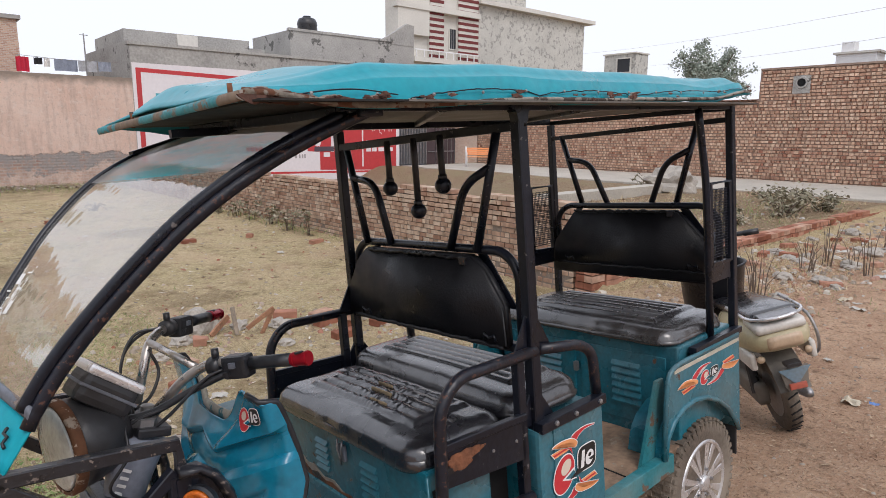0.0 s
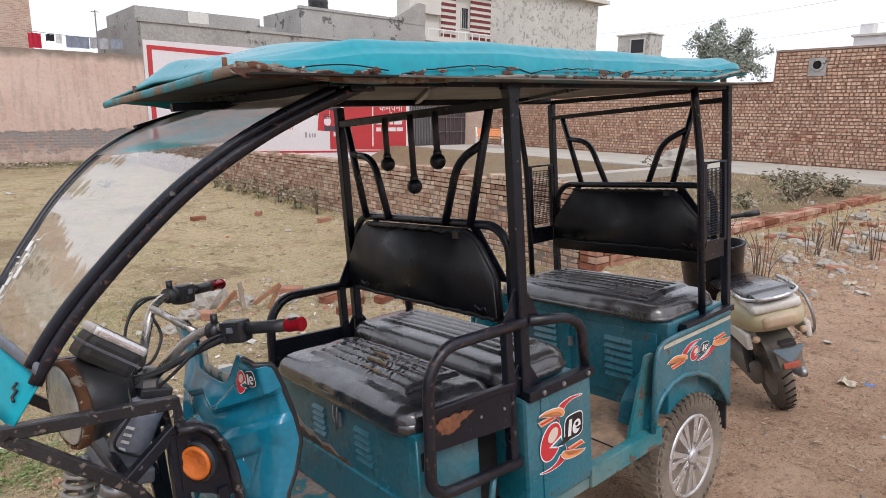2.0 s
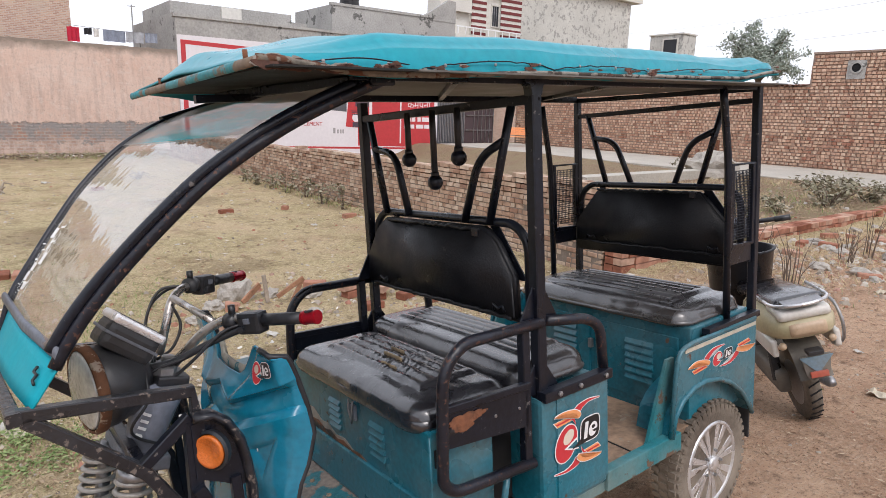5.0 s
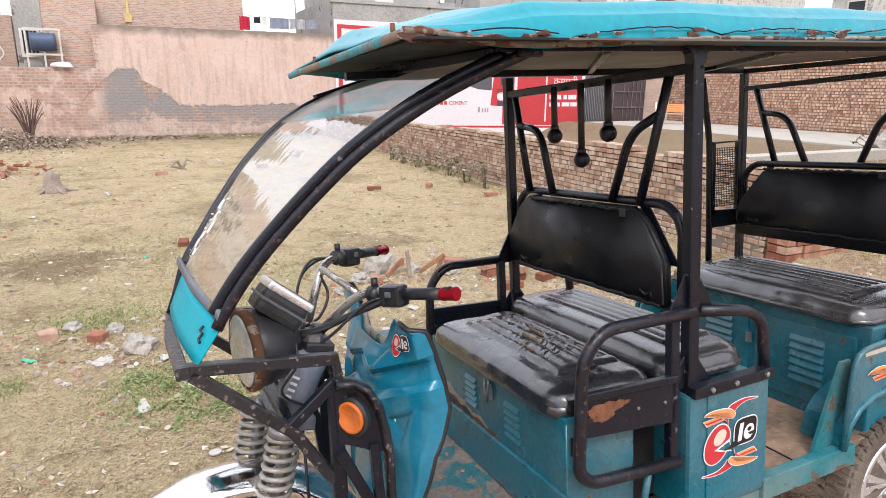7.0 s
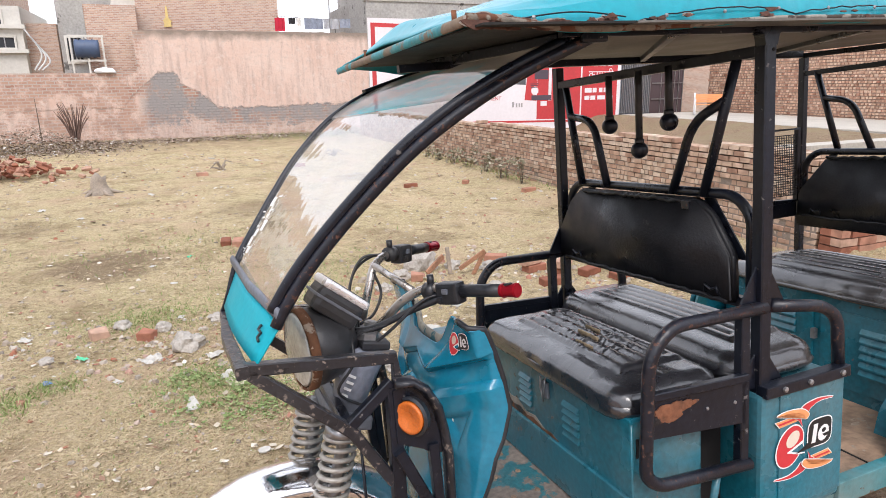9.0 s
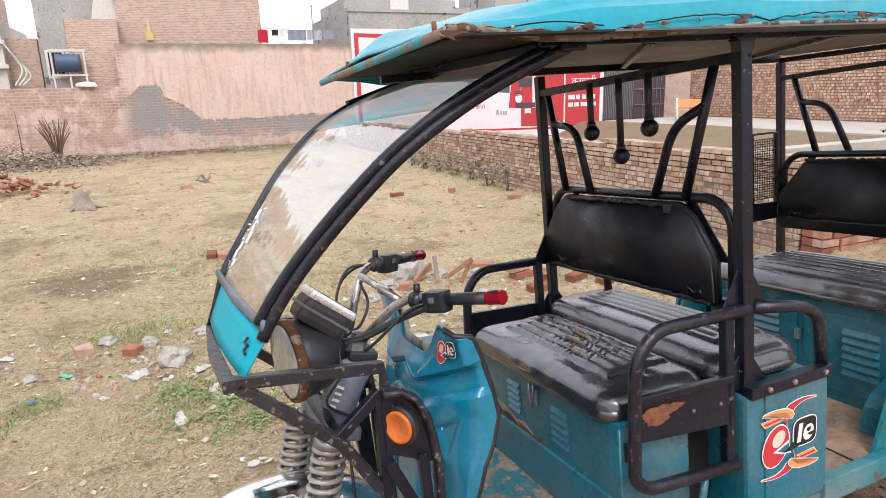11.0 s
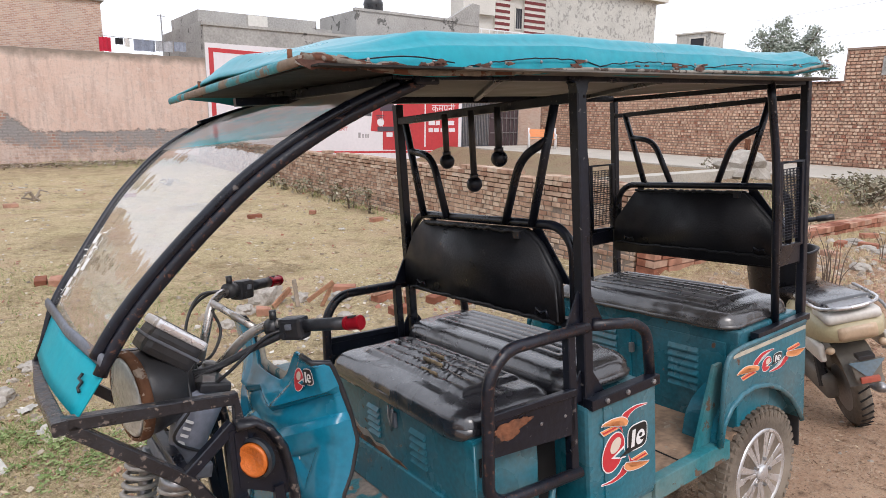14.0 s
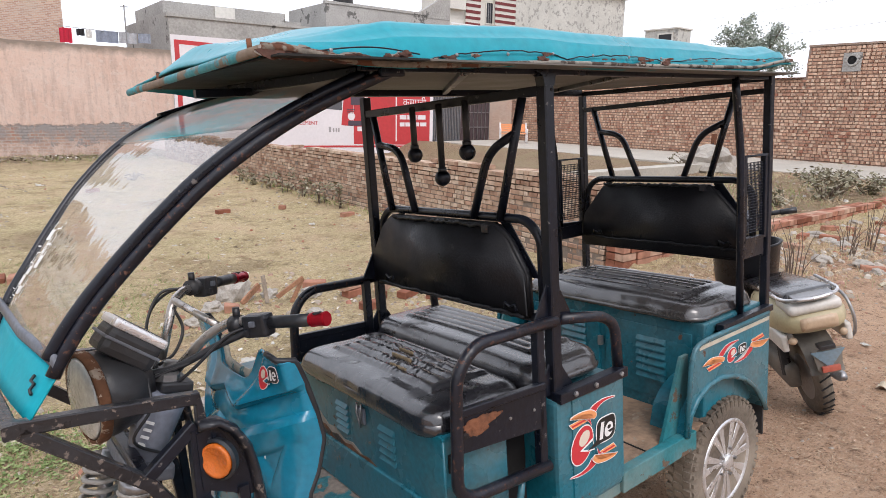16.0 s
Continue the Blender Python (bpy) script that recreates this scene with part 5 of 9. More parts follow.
def on_sheet(y, z):
    u = (y - 0.19) / 0.52
    v = (1.150 + 0.050 * u - z) / (0.080 + 0.03 * u)
    return (-1.167 - 0.044 * u - (0.060 - 0.010 * u) * v - 0.012 * math.sin(math.pi * u), y, z)


vtube("mark", [on_sheet(y, z) for y, z in ((0.262, 1.137), (0.266, 1.127), (0.244, 1.125), (0.248, 1.114), (0.232, 1.110))], 0.0032, BLACK_INK, "small black zigzag mark", sheet)
vtube("pane_bracket", [(-0.745, 0.848, 1.660), (-0.62, 0.87, 1.695), (-0.46, 0.89, 1.735)], 0.012, BLACK, square=True)
vtube("pane_bracket", [(-0.64, 0.62, 1.712), (-0.606, 0.45, 1.708), (-0.545, 0.02, 1.694)], 0.012, BLACK, square=True)
vpart("frame_foot", lambda bm: box(bm, -0.515, -0.452, -0.014, 0.014, 1.682, 1.706, 0.006), BLACK, "folded steel end of the windscreen frame")
vtube("front_brace", [(-0.76, 0.45, 1.69), (-0.45, 0.45, 1.70)], 0.010, BLACK, square=True)

# --- front guard
for y in (0.2, 0.7):
    g = vtube("guard_bar", [(-1.245, y, 1.064), (-0.915, y, 1.024), (-0.91, y, 0.93)], 0.0138, GUARD, "black square guard bar, scraped and rusty", square=True)
    vtube("guard_bar", [(-1.232, y, 1.052), (-1.03, y, 0.868), (-0.945, y, 0.72)], 0.0138, GUARD, "black square guard bar, scraped and rusty", square=True)
    vtube("guard_strut", [(-1.045, y, 0.872), (-0.925, y, 0.965)], 0.013, BLACK, "", g, square=True)
    vtube("guard_upright", [(-0.925, y, 0.955), (-0.935, y, 0.60)], 0.016, BLACK, "", g, square=True)
    s = -1 if y < 0.5 else 1
    yy = y - 0.02 if s < 0 else y + 0.02
    HOOP = [(-0.925, 0.968), (-0.885, 0.965), (-0.852, 0.937), (-0.826, 0.888), (-0.815, 0.83), (-0.808, 0.765), (-0.81, 0.64), (-0.81, 0.48)]
    lg = vtube("leg_guard_hoop", [(x, yy, z) for x, z in HOOP], 0.012, GUARD, "scraped black leg guard", ry=0.024)
    vpart("leg_guard_plate", lambda bm: prism(bm, [(-0.93, 0.95), (-0.885, 0.955), (-0.855, 0.93), (-0.832, 0.885), (-0.82, 0.83), (-0.815, 0.77), (-0.84, 0.77), (-0.87, 0.79), (-0.93, 0.82)], 0.005, Matrix(((1, 0, 0, 0), (0, 0, 1, yy), (0, 1, 0, 0), (0, 0, 0, 1)))), BLACK, "", lg)
    vtube("leg_guard_stay", [(-0.93, yy, 0.80), (-0.87, yy, 0.66), (-0.85, yy, 0.45)], 0.014, BLACK, "", lg, square=True)
    vtube("leg_guard_stay", [(-0.845, yy, 0.80), (-0.835, yy, 0.45)], 0.012, BLACK, "", lg, square=True)
    IND = Matrix.Translation((-0.886, yy + 0.012 * s, 0.886)) @ Vector((-0.84, 0.54 * s, 0.05)).to_track_quat("Z", "Y").to_matrix().to_4x4() @ Matrix.Scale(0.9, 4)
    ind = vpart("indicator_base", lambda bm: lathe(bm, [(0.050, 0), (0.053, 0.016), (0.046, 0.021), (0.044, 0.018)], 28, IND), PLASTIC, "round indicator lamp", lg)
    vpart("lens", lambda bm: lathe(bm, [(0.044, 0.018), (0.043, 0.027), (0.036, 0.029), (0.034, 0.027), (0.020, 0.029), (0.018, 0.027), (0.002, 0.028)], 28, IND), ORANGE_LENS, "orange indicator lens", ind, smooth=True)
vtube("guard_front_bar", [(-1.248, 0.18, 1.062), (-1.262, 0.45, 1.062), (-1.252, 0.72, 1.062)], 0.0138, GUARD, "black square front bar", square=True)
vtube("guard_cross_bar", [(-1.03, 0.2, 0.868), (-1.03, 0.7, 0.868)], 0.013, BLACK, square=True)

# --- front wheel, fork, steering
FWX, FWZ, FWR = -1.19, 0.29, 0.275
tyre = vpart("front_tyre", lambda bm: lathe(bm, [(FWR * 0.62, -0.05), (FWR * 0.82, -0.055), (FWR * 0.95, -0.045), (FWR, -0.02), (FWR, 0.02), (FWR * 0.95, 0.045), (FWR * 0.82, 0.055), (FWR * 0.62, 0.05)], 36, Matrix.Translation((FWX, 0.45, FWZ)) @ pose(0, 0, 0, 90, 0, 0)), RUBBER, "dusty black front tyre", smooth=True)
vpart("front_rim", lambda bm: lathe(bm, [(FWR * 0.64, -0.045), (FWR * 0.60, -0.03), (FWR * 0.2, -0.02), (FWR * 0.2, 0.02), (FWR * 0.60, 0.03), (FWR * 0.64, 0.045)], 28, Matrix.Translation((FWX, 0.45, FWZ)) @ pose(0, 0, 0, 90, 0, 0)), STEEL, "", tyre)


def mudguard(bm):
    def at(u, v):
        a = radians(-5 + 168 * u)
        w = (v - 0.5) * 2
        r = 0.405 - 0.05 * abs(w) ** 2.5
        return (FWX + 0.01 + r * math.cos(a), 0.45 + 0.085 * w, FWZ + r * math.sin(a))
    grid(bm, 32, 12, at)


mg = vpart("front_mudguard", mudguard, CHROME, "chromed front mudguard", smooth=True)
mg.modifiers.new("thick", "SOLIDIFY").thickness = 0.003
for y, x in ((0.355, -1.02), (0.545, -1.06)):
    leg = vtube("fork_leg", [(x + 0.012, y, 0.825), (x, y, 0.78), (FWX + 0.02, y, FWZ)], 0.018, STEEL, "steel fork leg")
    top, low_p = Vector((x - 0.004, y, 0.80)), Vector((x - 0.10, y, 0.46))
    n = 14
    pts = []
    ax = (low_p - top)
    u = Vector((0, 1, 0))
    w = ax.normalized().cross(u)
    for i in range(n * 14 + 1):
        a = 2 * math.pi * i / 14
        pts.append(top + ax * (i / (n * 14)) + (u * math.cos(a) + w * math.sin(a)) * 0.040)
    vtube("coil_spring", pts, 0.0068, STEEL_GREY, "dusty grey coil spring", leg, seg=7)
    vtube("spring_cup", [top + Vector((0.004, 0, 0.012)), top - Vector((0.004, 0, 0.012))], 0.044, STEEL, "", leg, seg=20)
vpart("lower_clamp", lambda bm: box(bm, -0.05, 0.05, -0.13, 0.13, -0.018, 0.018, 0.008, m=pose(-1.0, 0.45, 0.825, 0, 12, 0)), GREY_CAST, "grey cast fork clamp")
vpart("upper_clamp", lambda bm: box(bm, -0.038, 0.038, -0.09, 0.09, -0.012, 0.012, 0.006, m=pose(-0.912, 0.45, 1.0, 0, 12, 0)), PLASTIC, "grey cast fork clamp")
col = vtube("steering_column", [(-0.935, 0.40, 0.990), (-0.955, 0.40, 0.945), (-0.978, 0.40, 0.890), (-1.0, 0.40, 0.825)], lambda t: 0.062 - 0.022 * t, CASING, "blue-grey cast steering head casing with worn print", seg=18)
for i in range(4):
    vpart("casing_print", lambda bm: box(bm, -0.010, 0.010, -0.0012, 0.0012, -0.0035, 0.0035, 0.001, m=pose(-0.985 - 0.007 * i, 0.40 - 0.0545 + 0.0048 * i, 0.940 - 0.017 * i, 0, 34, 0)), WHITE_INK, "", col)
vpart("casing_flange", lambda bm: prism(bm, [(-1.06, 0.955), (-1.045, 0.972), (-0.985, 0.968), (-0.95, 0.985), (-0.95, 0.90), (-1.0, 0.87), (-1.005, 0.93), (-1.03, 0.948)], 0.02, Matrix(((1, 0, 0, 0), (0, 0, 1, 0.375), (0, 1, 0, 0), (0, 0, 0, 1)))), CASING, "", col)
vtube("column_ring", [(-0.984, 0.45, 0.838), (-0.992, 0.45, 0.818)], 0.043, STEEL, "", col, seg=18)

LAMP_AT = Matrix.Translation((-1.092, 0.41, 1.016)) @ pose(0, 0, 0, 0, 0, 10) @ pose(0, 0, 0, 0, 90, 0)
lamp = vpart("headlight_shell", lambda bm: lathe(bm, [(0.02, 0.135), (0.055, 0.128), (0.085, 0.095), (0.100, 0.04), (0.103, 0.0)], 32, LAMP_AT @ Matrix.Translation((0, 0, 0.002)), cap=True), PLASTIC, "round black headlight with a rusted rim", smooth=True)
vpart("headlight_rim", lambda bm: lathe(bm, [(0.097, -0.010), (0.104, -0.011), (0.108, -0.004), (0.107, 0.012), (0.100, 0.016), (0.097, -0.010)], 36, LAMP_AT, cap=False), mat("rusted_chrome_rim", (0.34, 0.27, 0.21), 0.5, 0.3, var=0.4, bump=0.3, wear=(0.20, 0.09, 0.045), wear_at=0.42, wear_scale=40), "rusted chrome rim", lamp, smooth=True)
vpart("headlight_lens", lambda bm: lathe(bm, [(0.095, -0.010), (0.088, -0.014), (0.075, -0.018), (0.04, -0.022), (0.004, -0.024)], 32, LAMP_AT), mat("lamp_glass", (0.55, 0.56, 0.55), 0.12, 0.2, var=0.2, scale=20, bump=0.3), "", lamp, smooth=True)

METER = pose(-0.998, 0.405, 1.122, 0, 40, 4)
meter = vpart("instrument_housing", lambda bm: box(bm, -0.066, 0.066, -0.050, 0.050, -0.040, 0.028, 0.018, m=METER), PLASTIC, "grey plastic instrument housing")
vpart("instrument_face", lambda bm: box(bm, -0.068, 0.068, -0.052, 0.052, 0.022, 0.044, 0.008, m=METER), mat("silver_bezel", (0.85, 0.85, 0.86), 0.22, 0.6, var=0.08, bump=0.03), "silver instrument face", meter)
vpart("instrument_glass", lambda bm: box(bm, -0.052, 0.052, -0.040, 0.040, 0.043, 0.046, 0.002, m=METER), mat("dial_glass", (0.05, 0.06, 0.065), 0.08, var=0.2, bump=0.0), "", meter)
vpart("instrument_band", lambda bm: box(bm, -0.069, 0.069, -0.053, 0.053, -0.006, 0.001, 0.002, m=METER), GREY_CAST, "", meter)

bar = vtube("handlebar", [(-0.895, 0.43, 1.02), (-0.824, 0.38, 1.105), (-0.775, 0.335, 1.138), (-0.742, 0.28, 1.144), (-0.684, 0.20, 1.142), (-0.640, 0.10, 1.158)], 0.0120, BAR_STEEL, "dulled chrome handlebar", round_r=0.03)
bar2 = vtube("handlebar", [(-0.905, 0.52, 1.03), (-0.845, 0.575, 1.16), (-0.81, 0.605, 1.180), (-0.74, 0.66, 1.178), (-0.57, 0.80, 1.152)], 0.0120, BAR_STEEL, "dulled chrome handlebar", round_r=0.03)
vtube("cross_brace", [(-0.842, 0.57, 1.165), (-0.80, 0.37, 1.128)], 0.0095, BAR_STEEL, "", bar)
for a, b, c, d, p in (((-0.715, 0.235, 1.141), (-0.672, 0.165, 1.149), (-0.657, 0.139, 1.152), (-0.637, 0.098, 1.158), bar),
                      ((-0.70, 0.69, 1.170), (-0.64, 0.742, 1.161), (-0.615, 0.763, 1.158), (-0.562, 0.806, 1.150), bar2)):
    a, b, c, d = map(Vector, (a, b, c, d))
    vtube("grip", [a, a.lerp(c, 0.3), a.lerp(c, 0.7), c], 0.0158, PLASTIC, "black rubber grip", p)
    e = vpart("grip_end", lambda bm: tube(bm, [c, c.lerp(d, 0.5), d], 0.0160, seg=28), RED_GRIP, "red anodised grip end", p)
    for q in (0.1, 0.85):
        vpart("grip_ring", lambda bm: tube(bm, [c.lerp(d, q), c.lerp(d, q + 0.10)], 0.0174, seg=28), RED_GRIP, "", e)
    vpart("grip_slot", lambda bm: box(bm, -0.010, 0.010, -0.0035, 0.0035, 0.0, 0.004, m=Matrix.Translation(c.lerp(d, 0.45) + Vector((-0.006, -0.008, 0.0155)))), BLACK_INK, "", e)
    s = (a - c).normalized()
    sw = vpart("switch_housing", lambda bm: box(bm, -0.021, 0.021, -0.034, 0.034, -0.033, 0.023, 0.010, m=Matrix.Translation(a + s * 0.038) @ s.to_track_quat("Y", "Z").to_matrix().to_4x4()), PLASTIC, "black switch housing", p)
    vpart("switch", lambda bm: box(bm, -0.028, -0.02, -0.008, 0.008, -0.004, 0.010, 0.002, m=Matrix.Translation(a + s * 0.038) @ s.to_track_quat("Y", "Z").to_matrix().to_4x4()), GREY_CAST, "", sw)
    vpart("switch", lambda bm: box(bm, -0.030, -0.02, 0.012, 0.026, -0.024, -0.010, 0.002, m=Matrix.Translation(a + s * 0.038) @ s.to_track_quat("Y", "Z").to_matrix().to_4x4()), PLASTIC, "", sw)
    vtube("lever_mount", [a + s * 0.085, a + s * 0.115], 0.022, PLASTIC, "", p)
    vtube("mirror_boss", [a + s * 0.10 + Vector((0, 0, 0.015)), a + s * 0.10 + Vector((0, 0, 0.042))], 0.009, PLASTIC, "", p)
CABLES = [[(-0.735, 0.30, 1.120), (-0.79, 0.33, 1.095), (-0.87, 0.36, 1.055), (-0.95, 0.39, 1.03), (-0.99, 0.41, 0.99)],
          [(-0.745, 0.29, 1.128), (-0.80, 0.31, 1.110), (-0.88, 0.35, 1.035), (-0.94, 0.40, 0.98)],
          [(-0.76, 0.65, 1.18), (-0.83, 0.67, 1.17), (-0.885, 0.66, 1.13), (-0.915, 0.62, 1.06), (-0.93, 0.56, 1.0)],
          [(-0.77, 0.64, 1.175), (-0.85, 0.66, 1.175), (-0.90, 0.64, 1.11), (-0.925, 0.57, 1.04)],
          [(-0.85, 0.56, 1.15), (-0.835, 0.55, 1.09), (-0.87, 0.52, 1.04), (-0.92, 0.48, 1.03)]]
for c in CABLES:
    vtube("control_cable", smooth_line(c, 8), 0.0042, PLASTIC, "black control cable", seg=7)
vtube("wire_sleeve", smooth_line([(-0.75, 0.285, 1.118), (-0.82, 0.335, 1.085), (-0.90, 0.38, 1.045), (-0.955, 0.41, 1.035)], 8), 0.009, PLASTIC, "black wiring sleeve", seg=9)
for k in range(5):
    rr = random.Random(k)
    p0 = Vector((-0.96 + rr.uniform(-0.03, 0.04), 0.40 + rr.uniform(-0.05, 0.09), 1.04))
    vtube("wire", smooth_line([p0, p0 + Vector((rr.uniform(-0.05, 0.05), rr.uniform(-0.05, 0.02), -0.06)), p0 + Vector((rr.uniform(-0.06, 0.06), rr.uniform(-0.06, 0.02), -0.13)), p0 + Vector((rr.uniform(-0.03, 0.03), 0, -0.20))], 6), 0.004, PLASTIC, "", col, seg=6)
vpart("lock_barrel", lambda bm: lathe(bm, [(0.018, 0), (0.018, 0.03), (0.014, 0.034)], 16, Matrix.Translation((-0.905, 0.45, 1.01)) @ pose(0, 0, 0, 0, 15, 0)), STEEL)
vpart("stem_nut", lambda bm: lathe(bm, [(0.03, 0), (0.03, 0.018), (0.02, 0.024)], 6, Matrix.Translation((-0.925, 0.40, 1.012)) @ pose(0, 0, 0, 0, 12, 0)), STEEL)
vtube("brake_rod", [(-0.985, 0.33, 0.80), (-0.99, 0.33, 0.30)], 0.004, BLACK)

# --- leg shield (cowl)
EDGE = [(0.46, -0.745), (0.60, -0.728), (0.66, -0.712), (0.73, -0.698), (0.78, -0.672), (0.855, -0.650), (0.93, -0.662), (1.0, -0.680), (1.06, -0.700), (1.095, -0.742), (1.12, -0.80)]


def edge_x(z):
    for (a, p), (b, q) in zip(EDGE, EDGE[1:]):
        if z <= b:
            t = clamp((z - a) / (b - a), 0, 1)
            return p + (q - p) * t
    return EDGE[-1][1]


def cowl_top(q):
    return 0.975 + 0.100 * step(0.26, 0.62, q) - 0.012 * step(0.90, 1.0, q)


def cowl_lines(q):
    """Heights of the pressed creases: foot, ledge, lower and upper edge of the groove, brow, top."""
    brow = 0.880 + 0.127 * q if q > 0.29 else 0.917 + 0.10 * (0.29 - q)
    return 0.46, brow - 0.090, brow - 0.070, brow - 0.015, brow, cowl_top(q)


def cowl_point(u, v):
    s = u * 2 - 1
    q = abs(s)
    return cowl_surface(s, 0.46 + v * (cowl_top(q) - 0.46))


def cowl_surface(s, z):
    q = abs(s)
    foot, ledge, low_edge, high_edge, brow, top = cowl_lines(q)
    hw = 0.30 - 0.05 * step(0.75, 0.5, z)
    xe = edge_x(z)
    xc = -0.775 + 0.055 * step(0.88, 1.0, z) - 0.02 * step(0.7, 0.5, z)
    k = q ** 2.2
    x = xe * k + xc * (1 - k)
    if z >= brow:
        # the horn is a raised plate with a slanting front crease
        front = 0.29 + 2.44 * (z - 0.915)
        out = 0.030 + 0.014 * clamp((q - front) / 0.05, 0, 1)
        out *= clamp(1 - 0.5 * (z - brow) / 0.14, 0, 1)
    elif z >= high_edge:
        out = 0.012 + 0.020 * (z - high_edge) / (brow - high_edge)
    elif z >= low_edge:
        out = 0.012 + 0.004 * (high_edge - z) / (high_edge - low_edge)
    elif z >= ledge:
        out = 0.016 + 0.022 * (low_edge - z) / (low_edge - ledge)
    else:
        out = 0.038 * clamp(1 - 0.5 * (ledge - z) / 0.3, 0, 1)
    # a sunk triangle in the lower panel
    rim = 0.727 + 0.153 * q
    if z < rim:
        side = min((rim - z) / 0.012, (q - 0.53 - 1.9 * (rim - z)) / 0.05, (0.83 - 1.1 * (rim - z) - q) / 0.04)
        out -= 0.014 * clamp(side, 0, 1)
    out *= 1 - step(0.95, 1.0, q)
    return Vector((x - out * 0.9, 0.45 + s * (hw + out * 0.4), z))


def build_cowl(bm):
    rows = [(b, i / n) for b, n in enumerate((64, 4, 6, 4, 26)) for i in range(n)] + [(4, 1.0)]

    def at(u, j):
        b, t = rows[j]
        lines = cowl_lines(abs(u))
        return cowl_surface(u, lines[b] + (lines[b + 1] - lines[b]) * t + (1e-5 if t == 0 else 0))
    n = 150
    V = [[bm.verts.new(at(i / n * 2 - 1, j)) for j in range(len(rows))] for i in range(n + 1)]
    for i in range(n):
        for j in range(len(rows) - 1):
            bm.faces.new((V[i][j], V[i + 1][j], V[i + 1][j + 1], V[i][j + 1]))
    for j in (64, 68, 74, 78):
        for i in range(n):
            bm.edges.get((V[i][j], V[i + 1][j])).smooth = False


LIP_DUST = mat("dusty_pale_rim", (0.33, 0.31, 0.26), 0.7, var=0.3, scale=14, bump=0.2, wear=(0.05, 0.20, 0.24), wear_at=0.55, wear_scale=12)
cowl = vpart("leg_shield", build_cowl, TEAL_CLEAN, "glossy teal plastic leg shield with pressed creases", smooth=True)
cowl.modifiers.new("thick", "SOLIDIFY").thickness = 0.006
for u in (0.0, 1.0):
    vtube("edge_trim", [cowl_point(u, i / 40) for i in range(41)] + [cowl_point(u + (0.03 if u == 0 else -0.03) * k, 1.0) for k in range(1, 5)], 0.0075, PLASTIC, "ribbed black rubber edge trim", cowl, seg=8)
vtube("bowl_lip", [cowl_point(0.5 + s * 0.045, 1.0) + Vector((0.014, 0, 0.003)) for s in range(-5, 6)], 0.016, LIP_DUST, "dusty bowl rim", cowl, ry=0.008)
vpart("bowl_floor", lambda bm: box(bm, -0.735, -0.63, 0.35, 0.55, 0.945, 0.955, 0.004), TEAL, "", cowl)
vtube("clip", [cowl_point(0.19, 0.56) + Vector((-0.003, -0.002, 0.006)), cowl_point(0.19, 0.56) + Vector((-0.003, -0.002, -0.006))], 0.0035, WHITE_INK, "", cowl)

# --- rear wheels with silver covers
def wheel_set(y, s):
    R = 0.25
    at = Matrix.Translation((0.935, y, 0.255)) @ pose(0, 0, 0, 90 if s < 0 else -90, 0, 0)
    t = vpart("rear_tyre", lambda bm: lathe(bm, [(0.155, -0.05), (0.20, -0.058), (0.238, -0.05), (0.250, -0.03), (0.251, 0.03), (0.238, 0.05), (0.205, 0.058), (0.166, 0.05)], 48, at), RUBBER, "dust-caked black tyre with block tread", smooth=True)

    def tread(bm):
        for i in range(44):
            a = 2 * math.pi * i / 44
            for k, (z0, z1) in enumerate(((-0.05, -0.022), (-0.018, 0.018), (0.022, 0.05))):
                aa = a + (0.07 if k == 1 else 0)
                box(bm, -0.010, 0.010, z0, z1, 0.246, 0.256, m=at @ Matrix.Rotation(aa, 4, "Z") @ Matrix(((1, 0, 0, 0), (0, 0, 1, 0), (0, 1, 0, 0), (0, 0, 0, 1))))
            box(bm, -0.008, 0.008, 0.040, 0.056, 0.205, 0.240, m=at @ Matrix.Rotation(a + 0.035, 4, "Z") @ Matrix(((1, 0, 0, 0), (0, 0, 1, 0), (0, 1, 0, 0), (0, 0, 0, 1))))
    tagged(vpart("tread", tread, RUBBER, "", t), kind="stuff")
    # the dish is coloured near black to give the shade behind the spokes
    vpart("wheel_dish", lambda bm: lathe(bm, [(0.168, 0.034), (0.158, 0.012), (0.03, 0.006)], 36, at), VOID, "", t)
    c = vpart("wheel_cover", lambda bm: lathe(bm, [(0.172, 0.042), (0.171, 0.054), (0.160, 0.058), (0.153, 0.046)], 48, at, cap=False), ALLOY, "silver spoked wheel cover", t, smooth=True)
    for i in range(7):
        a = 2 * math.pi * (i + 0.25) / 7
        for da in (-0.195, 0.195):
            m = at @ Matrix.Rotation(a + da, 4, "Z")
            lean = -0.004 if da > 0 else 0.004

            def spoke(bm):
                prism(bm, [(0.026, -0.0055), (0.08, -0.0100 + lean), (0.157, -0.0170 + lean), (0.157, 0.0170 + lean), (0.08, 0.0100 + lean), (0.026, 0.0055)], 0.014, m @ Matrix.Translation((0, 0, 0.038)))
                bmesh.ops.bevel(bm, geom=list(bm.edges), offset=0.003, segments=1, affect="EDGES")
            vpart("spoke", spoke, ALLOY, "", c)
    vpart("hub_cap", lambda bm: lathe(bm, [(0.032, 0.044), (0.032, 0.060), (0.024, 0.066), (0.004, 0.068)], 24, at), ALLOY, "", c, smooth=True)
    for i in range(5):
        a = 2 * math.pi * i / 5
        vpart("wheel_nut", lambda bm: lathe(bm, [(0.006, 0.05), (0.006, 0.064)], 6, at @ Matrix.Rotation(a, 4, "Z") @ Matrix.Translation((0.055, 0, 0))), STEEL, "", c)


wheel_set(0.036, -1)
wheel_set(0.864, 1)

